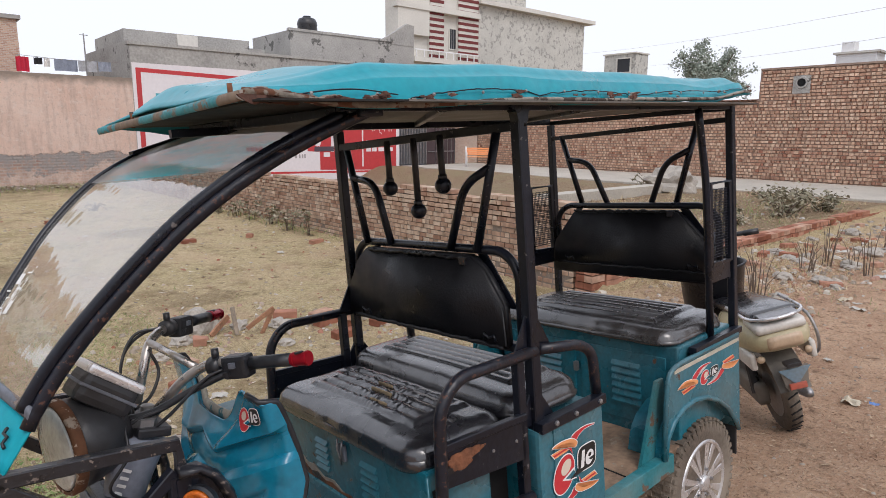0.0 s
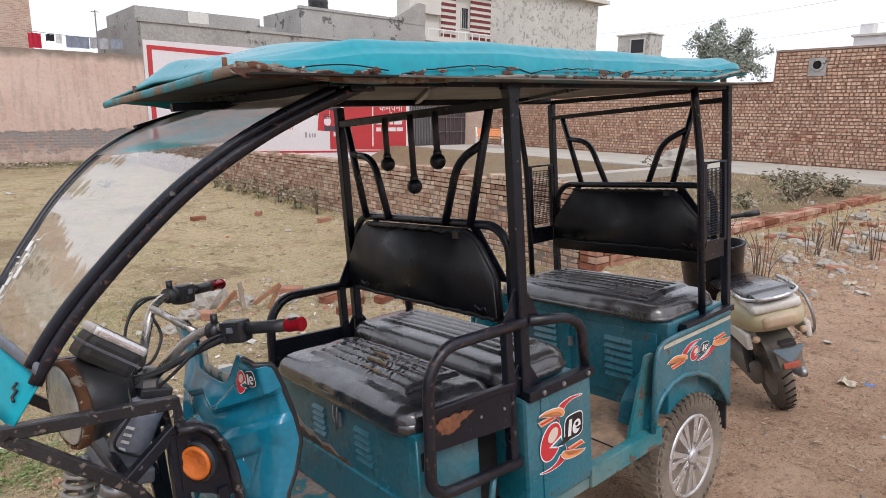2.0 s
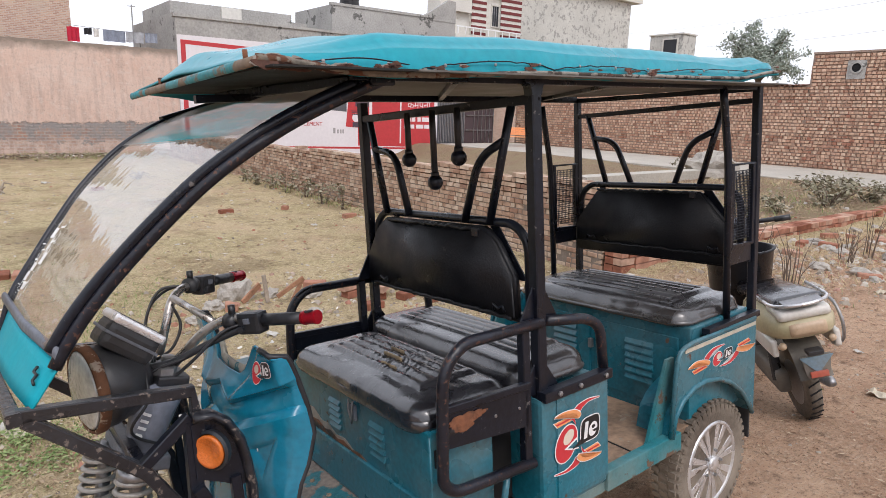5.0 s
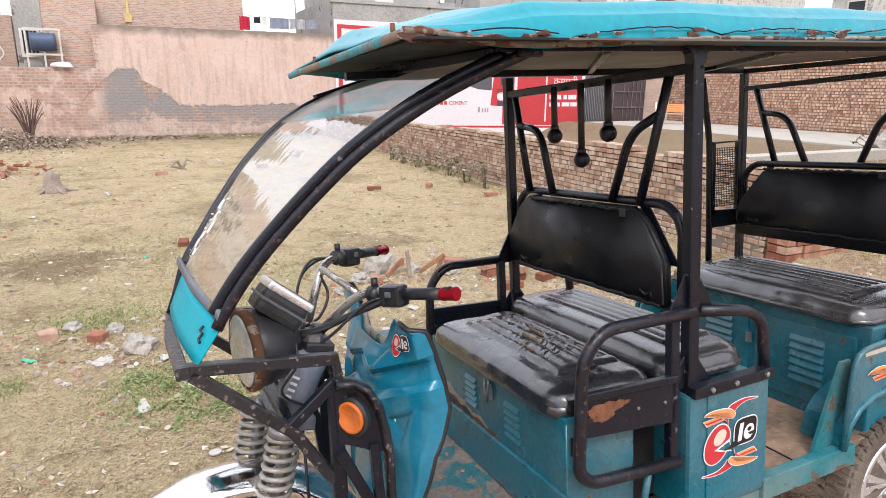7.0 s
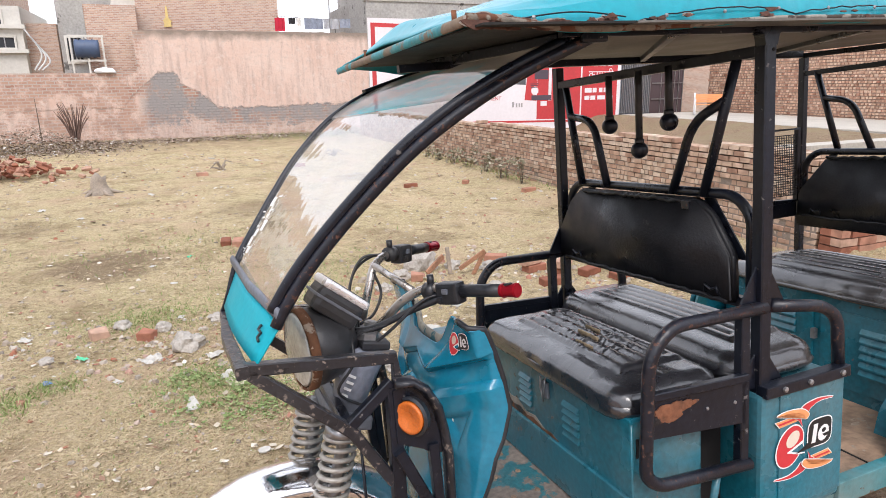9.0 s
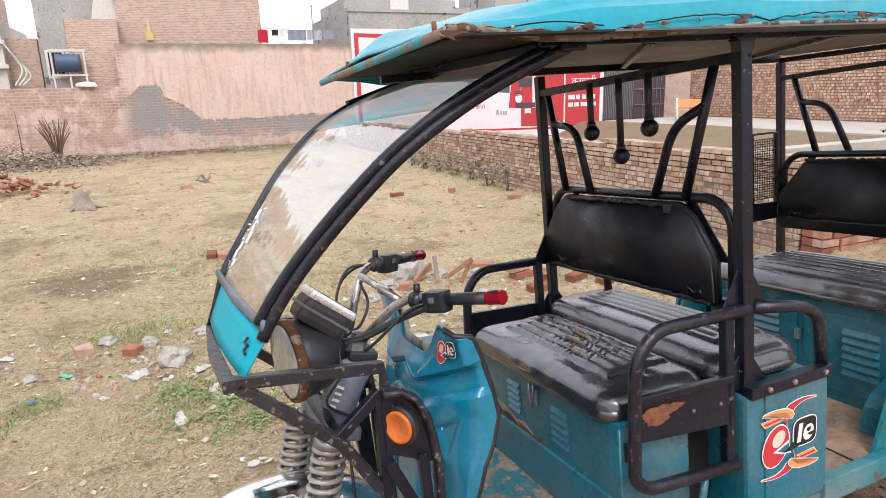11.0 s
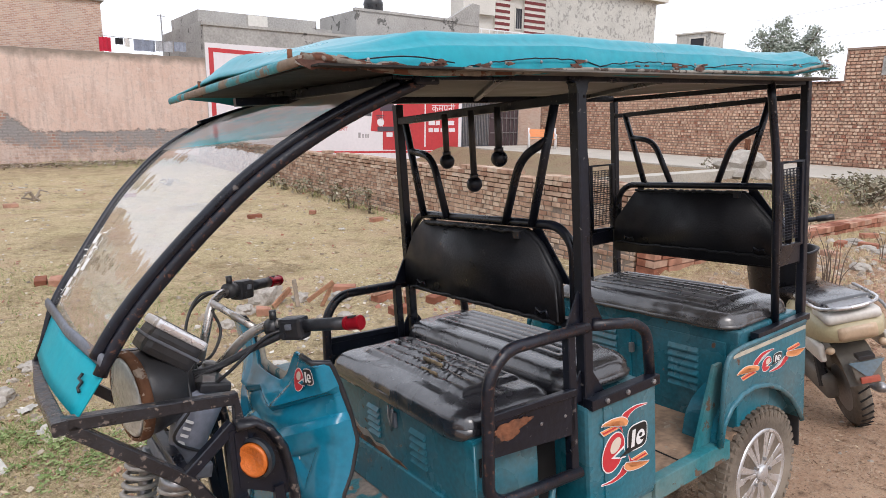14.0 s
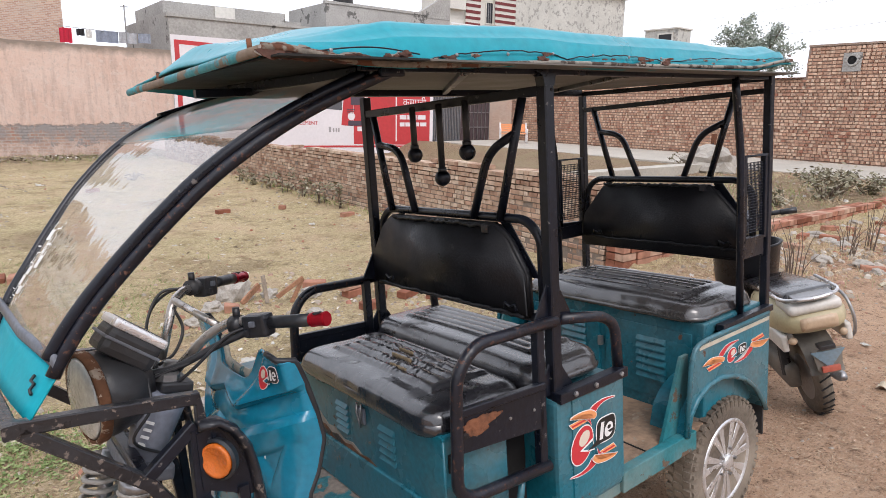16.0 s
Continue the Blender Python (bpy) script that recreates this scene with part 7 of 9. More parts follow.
# upper concrete room over the sign house
up = block_house("roof_room", "grey concrete roof room with a long slab above the sign house", gx(5.3, 1.25), gx(9.0, 1.25), gy(1.25), gy(1.25) + 4, gz(4.75, 1.25), CONCRETE, 3.0)
house_box(up, "slab", gx(5.0, 1.25), gx(9.3, 1.25), gy(1.25) - 0.5, gy(1.25) + 4, gz(4.35, 1.25), gz(4.85, 1.25), CONCRETE)
house_box(up, "slab", gx(9.3, 1.25), gx(10.0, 1.25), gy(1.25) - 0.3, gy(1.25) + 4, gz(4.45, 1.25), gz(4.62, 1.25), CONCRETE)
house_box(up, "tank", gx(6.7, 1.25), gx(7.4, 1.25), gy(1.25) - 0.56, gy(1.25) - 0.4, gz(4.30, 1.25), gz(4.83, 1.25), PALE, "pale cistern on the slab edge")
# grey block: parapet corner and tank
y = gy(1.2)
house_box(grey_mid, "parapet", gx(11.15, 1.2), gx(16.2, 1.2), y - 0.05, y + 0.2, gz(5.48, 1.2), gz(5.58, 1.2), CONCRETE)
bm = bmesh.new()
o = grey_mid.location
prism(bm, [(gx(15.4, 1.2), gz(5.4, 1.2)), (gx(17.4, 1.2), gz(5.4, 1.2)), (gx(17.4, 1.2), gz(6.3, 1.2)), (gx(17.0, 1.2), gz(6.35, 1.2))], 0.25, Matrix(((1, 0, 0, -o.x), (0, 0, 1, y - 0.02 - o.y), (0, 1, 0, 0), (0, 0, 0, 1))))
part("gable", bm, CONCRETE, grey_mid)
t2 = thing("roof_tank", "black plastic water tank standing on a flat roof", "water tank", Matrix.Translation((gx(12.45, 1.22), gy(1.2) + 1.5, gz(5.5, 1.2))))
bm = bmesh.new()
lathe(bm, [(0.02, 0.0), (0.50, 0.0), (0.53, 0.1), (0.50, 0.25), (0.53, 0.32), (0.50, 0.5), (0.53, 0.57), (0.50, 0.72), (0.42, 0.86), (0.2, 0.93), (0.2, 0.99), (0.02, 0.99)], 24, Matrix.Diagonal((0.95, 0.95, 1.0, 1)))
part("tank_body", bm, PLASTIC, t2, smooth=True)
# tall house: striped corner columns, window, balcony rail
y = gy(1.5)
STRIPE = MAROON
for x0, x1, za, zb in ((18.2, 19.05, 4.2, 9.8), (20.0, 21.3, 4.2, 9.8)):
    col_w = house_box(tall, "striped_column", gx(x0, 1.5), gx(x1, 1.5), y - 0.25, y + 0.05, gz(za, 1.5), gz(zb, 1.5), PALE, "cream column with maroon stripes")
    k = 0
    z = za
    while z < zb:
        bm = bmesh.new()
        o = tall.location
        box(bm, gx(x0, 1.5) - 0.01 - o.x, gx(x1, 1.5) + 0.01 - o.x, y - 0.28 - o.y, y - 0.2 - o.y, gz(z, 1.5), gz(z + 0.13, 1.5))
        part("stripe", bm, STRIPE, col_w)
        z += 0.27
far_window(tall, gx(19.55, 1.5), gx(19.95, 1.5), gz(5.5, 1.5), gz(6.4, 1.5), y, 2)
house_box(tall, "floor_band", gx(16.2, 1.5), gx(21.3, 1.5), y - 0.5, y, gz(7.0, 1.5), gz(7.25, 1.5), PALE)
house_box(tall, "floor_band", gx(17.2, 1.5), gx(21.3, 1.5), y - 0.5, y, gz(4.75, 1.5), gz(4.95, 1.5), PALE)
house_box(tall, "stair_flank", gx(16.3, 1.5), gx(18.1, 1.5), y - 0.4, y, gz(5.9, 1.5), gz(9.0, 1.5), PALE)
for i in range(9):
    xx = gx(17.3 + i * 0.45, 1.5)
    house_box(tall, "railing_bar", xx - 0.03, xx + 0.03, y - 0.5, y - 0.44, gz(4.95, 1.5), gz(5.25, 1.5), WHITE_INK)
house_box(tall, "railing_bar", gx(17.2, 1.5), gx(21.2, 1.5), y - 0.5, y - 0.44, gz(5.25, 1.5), gz(5.30, 1.5), WHITE_INK)
WASH = mat("whitewashed_block", (0.52, 0.51, 0.47), 0.9, var=0.2, scale=0.7, fine=9, bump=0.4, wear=(0.44, 0.43, 0.40), wear_at=0.54, wear_scale=3.5)
tall_side.children[0].data.materials[0] = WASH
house_box(tall_side, "roof_slab", gx(21.3, 1.5), gx(30.6, 1.5), y - 0.5, y + 10, gz(7.75, 1.5), gz(7.95, 1.5), PALE)
house_box(tall_side, "roof_tower", gx(22.6, 1.5), gx(25.2, 1.5), y + 0.4, y + 5, gz(7.95, 1.5), gz(10.5, 1.5), WASH)
small = block_house("small_house", "small whitewashed roof room with a dark window", 34.0, 35.4, 21.45, 23.7, 6.42, WASH)
small_win = house_box(small, "window", 33.97, 34.02, 21.8, 22.7, 5.35, 6.14, DARK_GAP, "dark window opening")
for a, b, c, d in ((21.72, 21.80, 5.27, 6.22), (22.70, 22.78, 5.27, 6.22), (21.80, 22.70, 6.14, 6.22), (21.80, 22.70, 5.27, 5.35)):
    o = small.location
    bm = bmesh.new()
    box(bm, 33.93 - o.x, 34.0 - o.x, a - o.y, b - o.y, c, d)
    part("window_frame", bm, PALE, small_win)
house_box(small, "roof_slab", 33.92, 35.48, 21.38, 23.78, 6.42, 6.50, PALE)
white_room = block_house("white_roof_room", "small white roof room beyond the yard wall", 27.5, 28.5, 6.9, 8.3, 4.72, WHITE_INK)
house_box(white_room, "slab", 27.42, 28.6, 6.8, 8.4, 4.72, 4.80, PALE)
house_box(white_room, "tank", 27.7, 28.2, 7.75, 8.2, 4.8, 5.2, WHITE_INK)
# closing houses round the rest of the view
for nm, x0, x1, y0, y1, z1, m in (("row_house", -26, -16, 6, 20, 5.5, PALE), ("row_house", -30, -18, -16, 4, 4.6, FAR_BRICK), ("row_house", -14, 4, -26, -18, 5.2, CONCRETE), ("row_house", 8, 26, -28, -18, 4.4, FAR_BRICK), ("row_house", 24, 34, -14, 1.5, 10.0, CONCRETE), ("row_house", -12.5, -7.4, 30, 36, 6.2, FAR_BRICK)):
    block_house(nm, "plain street house with flat roof and rendered walls", x0, x1, y0, y1, z1, m)

# gate between sign wall and yard wall
gate = thing("metal_gate", "grey barred metal gate beside a dark grille door", "gate", Matrix.Translation((18.60, 22.7, 0.05)))
for i in range(17):
    bm = bmesh.new()
    box(bm, -1.75 + i * 0.095, -1.71 + i * 0.095, -0.02, 0.02, 0.05, 2.25)
    part("gate_bar", bm, STEEL, gate)
bm = bmesh.new()
box(bm, -1.8, -0.15, 0.03, 0.05, 0.0, 2.3)
part("gate_sheet", bm, GREY_CAST, gate)
bm = bmesh.new()
box(bm, -0.1, 1.75, 0.1, 0.14, 0.0, 2.3)
part("door_leaf", bm, mat("brown_door", (0.075, 0.05, 0.055), 0.6, bump=0.1), gate, "dark brown door leaf")
for i in range(6):
    bm = bmesh.new()
    box(bm, 0.45 + i * 0.25, 0.48 + i * 0.25, 0.05, 0.08, 0.0, 2.3)
    part("grille_bar", bm, STEEL, gate)
for z in (0.6, 1.3, 2.0):
    bm = bmesh.new()
    box(bm, -0.05, 1.7, 0.04, 0.07, z, z + 0.05)
    part("grille_rail", bm, STEEL, gate)
wall_box("wall_gate_back", 16.56, 27, 24.2, 24.4, -0.3, 3.4, FAR_BRICK, "brick wall behind the gate")
wall_box("lintel", 16.56, 21.1, 22.6, 22.9, 2.42, 3.1, CONCRETE, "grey cement lintel over the gate", "lintel")

# bench with orange seat
bench = thing("garden_bench", "white metal bench with orange seat slats on the path", "bench", Matrix.Translation((18.75, 19.4, 0.10)) @ pose(0, 0, 0, 0, 0, -38))
for k in range(5):
    bm = bmesh.new()
    box(bm, -0.55, 0.55, -0.16 + k * 0.085, -0.09 + k * 0.085, 0.41, 0.435, 0.005)
    part("seat_slat", bm, ORANGE_INK, bench, "orange seat slat")
for k in range(4):
    bm = bmesh.new()
    box(bm, -0.55, 0.55, 0.28 + 0.02 * k, 0.30 + 0.02 * k, 0.50 + k * 0.085, 0.57 + k * 0.085, 0.005)
    part("back_slat", bm, ORANGE_INK, bench, "orange back slat")
for x in (-0.58, 0.58):
    bm = bmesh.new()
    tube(bm, rounded([(x, -0.20, 0.0), (x, -0.16, 0.40), (x, 0.26, 0.42), (x, 0.36, 0.88)], 0.05), 0.03, 8)
    part("side_frame", bm, WHITE_INK, bench, "white side frame", True)
    bm = bmesh.new()
    tube(bm, rounded([(x, 0.30, 0.0), (x, 0.24, 0.42)], 0.05), 0.03, 8)
    part("back_leg", bm, WHITE_INK, bench, "", True)
    bm = bmesh.new()
    tube(bm, rounded([(x, -0.17, 0.40), (x, -0.17, 0.62), (x, 0.30, 0.64)], 0.06), 0.025, 8)
    part("arm", bm, WHITE_INK, bench, "", True)

# details of the yard wall
hole = thing("drain_ring", "cement ring set round a round hole in the brick wall", "vent", Matrix.Translation((RX - 0.035, 7.12, 3.25)) @ pose(0, 0, 0, 0, -90, 0))
bm = bmesh.new()
lathe(bm, [(0.13, 0.0), (0.13, 0.05), (0.18, 0.05), (0.20, 0.0)], 24)
part("ring", bm, CONCRETE, hole)
bm = bmesh.new()
lathe(bm, [(0.002, 0.020), (0.132, 0.020), (0.132, 0.026), (0.002, 0.026)], 24)
part("hole", bm, VOID, hole)
bm = bmesh.new()
box(bm, -0.34, 0.22, -0.26, 0.26, -0.005, 0.012)
part("cement_patch", bm, CONCRETE, hole)
cap = thing("tin_roof_edge", "rusty corrugated tin edge on the lower brick wall", "roof sheet", Matrix.Translation((RX + 0.1, 9.2, 2.66)))
bm = bmesh.new()
grid(bm, 2, 28, lambda u, v: (-0.3 + 0.9 * u, -0.7 + 1.6 * v, 0.08 + 0.06 * u + 0.02 * math.sin(v * 60)))
part("corrugated_sheet", bm, RUSTY, cap)
post = thing("rusty_post", "short rusty steel post standing by the path", "post", Matrix.Translation((14.6, 7.75, 0.1)))
bm = bmesh.new()
box(bm, -0.05, 0.05, -0.05, 0.05, 0, 0.95)
part("shaft", bm, RUSTY, post)
wall_box("ledge", 9.0, 13.6, 7.35, 7.75, 0.0, 0.34, PATHC, "low pale concrete drain wall in the plot", "kerb")


def rock(name, label, at, r, seed, material, squash=0.6, category="stone", group=""):
    bm = bmesh.new()
    bmesh.ops.create_icosphere(bm, subdivisions=3, radius=r)
    for v in bm.verts:
        d = v.co.normalized()
        v.co = d * r * (1 + 0.45 * noise.noise(d * 1.7 + Vector((seed, 0, 0))) + 0.15 * noise.noise(d * 5 + Vector((0, seed, 0))))
        v.co.z *= squash
    ob = part(name, bm, material, None)
    ob.matrix_world = Matrix.Translation(at)
    return tagged(ob, label, category, group)


ROCK = mat("pale_rubble", (0.36, 0.33, 0.29), 0.95, var=0.3, scale=6, bump=0.6)
rock("boulder", "large grey broken concrete boulder beside the path", (13.9, 7.4, 0.3), 0.62, 3, ROCK, 0.75)

# louvred window in the yard wall
louvre = thing("louvred_window", "grey steel louvred window set in the brick yard wall", "window", Matrix.Translation((RX, 4.11, 1.72)))
bm = bmesh.new()
box(bm, -0.020, 0.006, -0.51, 0.51, 0.0, 0.96)
part("backing", bm, DARK_GAP, louvre)
for a, b, c, d in ((-0.55, -0.49, -0.03, 0.99), (0.49, 0.55, -0.03, 0.99), (-0.49, 0.49, 0.93, 0.99), (-0.49, 0.49, -0.03, 0.03), (-0.025, 0.025, 0.03, 0.93)):
    bm = bmesh.new()
    box(bm, -0.060, 0.006, a, b, c, d, 0.006)
    part("window_frame", bm, STEEL, louvre)
for i in range(11):
    for a, b in ((-0.485, -0.028), (0.028, 0.485)):
        bm = bmesh.new()
        prism(bm, [(-0.055, 0.04 + i * 0.08), (-0.050, 0.035 + i * 0.08), (-0.022, 0.085 + i * 0.08), (-0.027, 0.090 + i * 0.08)], b - a, Matrix(((1, 0, 0, 0), (0, 0, 1, a), (0, 1, 0, 0), (0, 0, 0, 1))))
        part("slat", bm, ALLOY, louvre)

# ---------------------------------------------------------------- loose things on the ground
rnd = random.Random(11)


def spot(x, y, lift=0.0):
    return Vector((x, y, ground_z(x, y) + lift))


def brick_mesh(name, l=0.22, d=0.105, h=0.068, material=None, chip=0.0, seed=0):
    bm = bmesh.new()
    box(bm, -l / 2, l / 2, -d / 2, d / 2, 0, h)
    bmesh.ops.bevel(bm, geom=list(bm.edges), offset=0.006, segments=1, affect="EDGES")
    rr = random.Random(seed)
    if chip:
        for v in bm.verts:
            if v.co.x > l * 0.2 and rr.random() < 0.5:
                v.co.x -= rr.uniform(0, chip)
                v.co.z -= rr.uniform(0, chip * 0.3) if v.co.z > h / 2 else 0
    me = bpy.data.meshes.new(name)
    bm.to_mesh(me)
    bm.free()
    me.materials.append(material or BRICK_LOOSE)
    return me


LOOSE = [brick_mesh("loose_brick", chip=0.0), brick_mesh("loose_brick", chip=0.06, seed=2), brick_mesh("loose_brick", l=0.12, chip=0.04, seed=3)]


def loose_brick(x, y, turn, kind=0, tilt=0.0, lift=0.0, label="loose red brick lying on the grass"):
    ob = new("loose_brick", LOOSE[kind])
    ob.matrix_world = Matrix.Translation(spot(x, y, lift - 0.006)) @ pose(0, 0, 0, tilt, 0, turn)
    return tagged(ob, label, "brick", "loose bricks on the lot")


for x, y, t, k, ti in ((2.13, 9.0, 10, 0, 0), (-1.06, 12.1, 5, 0, 0), (0.9, 12.6, 20, 0, 0), (-0.90, 6.10, 80, 0, 0), (-1.02, 6.18, 84, 0, 0), (-1.72, 3.62, 70, 2, 0), (-2.03, 3.75, 20, 2, 0), (1.55, 3.9, 12, 0, 0),
                       (1.75, 3.75, 60, 0, 0), (1.95, 3.6, 20, 1, 0), (2.2, 3.7, 100, 0, 0), (2.4, 3.5, 35, 0, 0), (1.35, 4.3, 150, 0, 0), (2.7, 3.3, 60, 1, 0), (2.15, 3.4, 10, 0, 0), (1.5, 3.5, 0, 1, 0), (0.2, 3.6, 30, 2, 0),
                       (3.3, 4.4, 30, 0, 0), (0.45, 4.05, 70, 2, 0), (0.0, 3.2, 20, 2, 0), (-0.55, 2.55, 100, 1, 0), (3.0, 5.4, 10, 0, 0), (-0.35, 3.0, 10, 2, 0), (3.6, 7.6, 10, 1, 0), (3.1, 8.9, 50, 2, 0)):
    loose_brick(x, y, t, k, ti)
for x, y, t in ((1.75, 3.72, 40), (2.2, 3.62, 80), (1.5, 3.9, 15)):
    loose_brick(x, y, t, 0, 0, 0.068)
for i in range(16):
    loose_brick(6.2 + rnd.random() * 5.5, 1.1 + rnd.random() * 1.4, rnd.uniform(0, 180), rnd.choice((0, 1, 2)), 0, 0, "broken brick among roadside rubble")

# heap of broken bricks near the far wall
pile = thing("brick_pile", "low spread heap of broken red bricks", "brick pile", Matrix.Translation((-4.1, 13.9, LOT)))
for i in range(290):
    a, r = rnd.uniform(0, 2 * math.pi), abs(rnd.gauss(0, 0.55))
    x, y = r * math.cos(a) * 1.5 - 0.75, r * math.sin(a) * 1.15 - 0.40
    ob = new("brick", LOOSE[rnd.choice((0, 1, 1, 2))])
    ob.parent = pile
    z = max(0.0, 0.34 * (1 - ((x + 0.75) / 1.7) ** 2 - ((y + 0.40) / 1.4) ** 2)) * rnd.random() + 0.02
    ob.matrix_local = pose(x, y, z, rnd.uniform(-35, 35), rnd.uniform(-35, 35), rnd.uniform(0, 360)) @ Matrix.Scale(rnd.uniform(0.48, 0.95), 4)

# stones and rubble
for x, y, r, sq in ((-1.46, 3.33, 0.10, 0.75), (-1.62, 3.72, 0.055, 0.8), (-1.25, 3.75, 0.06, 0.6), (-1.1, 3.55, 0.07, 0.6), (0.62, 4.45, 0.16, 0.9), (-1.9, 3.9, 0.06, 0.6), (-0.6, 2.6, 0.07, 0.7), (-2.3, 3.4, 0.045, 0.6), (0.35, 4.2, 0.09, 0.6), (0.9, 4.3, 0.08, 0.6), (0.1, 3.9, 0.07, 0.6), (1.2, 4.1, 0.09, 0.6), (1.0, 3.6, 0.06, 0.6), (-0.3, 2.4, 0.06, 0.6)):
    rock("stone", "pale broken concrete lump on dry grass", spot(x, y, r * 0.2), r, x * 7, ROCK, sq, group="stones on the lot")
for i in range(40):
    x, y = 5.2 + rnd.random() * 8.5, 0.9 + rnd.random() * 1.7
    r = rnd.uniform(0.03, 0.13)
    rock("stone", "grey rubble stone beside the dirt road", spot(x, y, r * 0.2), r, i, ROCK, 0.55, group="roadside rubble")
STUMP = mat("weathered_wood", (0.30, 0.25, 0.20), 0.95, var=0.35, scale=5, fine=40, bump=0.7)
st = thing("tree_stump", "pale weathered tree stump with roots in the grass", "tree stump", Matrix.Translation(spot(-2.67, 10.6)) @ Matrix.Scale(0.80, 4))
bm = bmesh.new()
lathe(bm, [(0.28, -0.03), (0.20, 0.06), (0.15, 0.2), (0.13, 0.33), (0.05, 0.36)], 20)
for v in bm.verts:
    v.co.x *= 1 + 0.6 * noise.noise(v.co * 4)
    v.co.y *= 1 + 0.6 * noise.noise(v.co * 4 + Vector((3, 0, 0)))
    v.co.z *= 1 + 0.5 * noise.noise(v.co * 6)
part("stump_body", bm, STUMP, st, smooth=True)
for k in range(5):
    a = k * 1.3
    bm = bmesh.new()
    tube(bm, [(0.12 * math.cos(a), 0.12 * math.sin(a), 0.08), (0.3 * math.cos(a), 0.3 * math.sin(a), 0.02), (0.45 * math.cos(a + 0.2), 0.45 * math.sin(a + 0.2), -0.03)], lambda t: 0.05 - 0.03 * t, 7)
    part("root", bm, STUMP, st, smooth=True)
for sx, sy in ((-0.65, 12.9), (2.0, 14.2)):
    b2 = thing("root_clump", "small dark clump of dead roots", "roots", Matrix.Translation(spot(sx, sy)) @ Matrix.Scale(0.75, 4))
    for k in range(7):
        a = rnd.uniform(0, 6.28)
        bm = bmesh.new()
        tube(bm, [(0, 0, 0), (0.12 * math.cos(a), 0.1 * math.sin(a), rnd.uniform(0.05, 0.25)), (0.3 * math.cos(a), 0.25 * math.sin(a), rnd.uniform(0.0, 0.2))], lambda t: 0.04 - 0.025 * t, 6)
        part("root", bm, STUMP, b2)

# splintered timber behind the seat
WOOD = mat("split_timber", (0.33, 0.17, 0.10), 0.85, var=0.4, scale=6, fine=50, bump=0.4)
for k, (a, b, w) in enumerate((((0.80, 4.12, -0.12), (0.775, 4.14, 0.13), 0.018), ((0.86, 4.05, -0.06), (1.10, 4.02, 0.09), 0.020), ((0.99, 4.04, -0.13), (1.10, 4.03, 0.08), 0.018), ((0.60, 4.2, -0.11), (0.78, 4.25, 0.02), 0.025))):
    bm = bmesh.new()
    tube(bm, [a, Vector(a).lerp(Vector(b), 0.5), b], w, square=True, ry=w * 0.45)
    tagged(part("broken_plank", bm, WOOD if k else STUMP, None), "splintered piece of reddish timber leaning on rubble", "plank", "broken planks")

# litter
PAPER = [mat("litter_white", (0.47, 0.45, 0.41), 0.7, var=0.15, bump=0.2), mat("litter_green", (0.10, 0.50, 0.28), 0.5, var=0.2, bump=0.2), mat("litter_blue", (0.10, 0.20, 0.45), 0.5, var=0.2, bump=0.2), mat("litter_card", (0.50, 0.44, 0.34), 0.85, var=0.2, bump=0.2)]
NAMES = ("crumpled white paper scrap on the ground", "crumpled green plastic scrap on the ground", "crumpled blue wrapper on the dirt", "torn piece of brown card on the ground")


def litter(x, y, s, kind=0, seed=0):
    rr = random.Random(seed)
    bm = bmesh.new()
    k1, k2 = rr.uniform(1, 9), rr.uniform(0.4, 0.9)
    s *= 0.74
    grid(bm, 5, 5, lambda u, v: ((u - 0.5) * s * (1 + 0.3 * noise.noise((v * 3, k1, 0))), (v - 0.5) * s * k2 * (1 + 0.3 * noise.noise((u * 3, k1, 4))), 0.006 + s * 0.38 * abs(noise.noise((u * 3 + k1, v * 3, 0)))))
    ob = part("litter", bm, PAPER[kind], None, smooth=False)
    ob.matrix_world = Matrix.Translation(spot(x, y, 0.0)) @ pose(0, 0, 0, 0, 0, rr.uniform(0, 360))
    tagged(ob, NAMES[kind], "litter", "scattered litter")


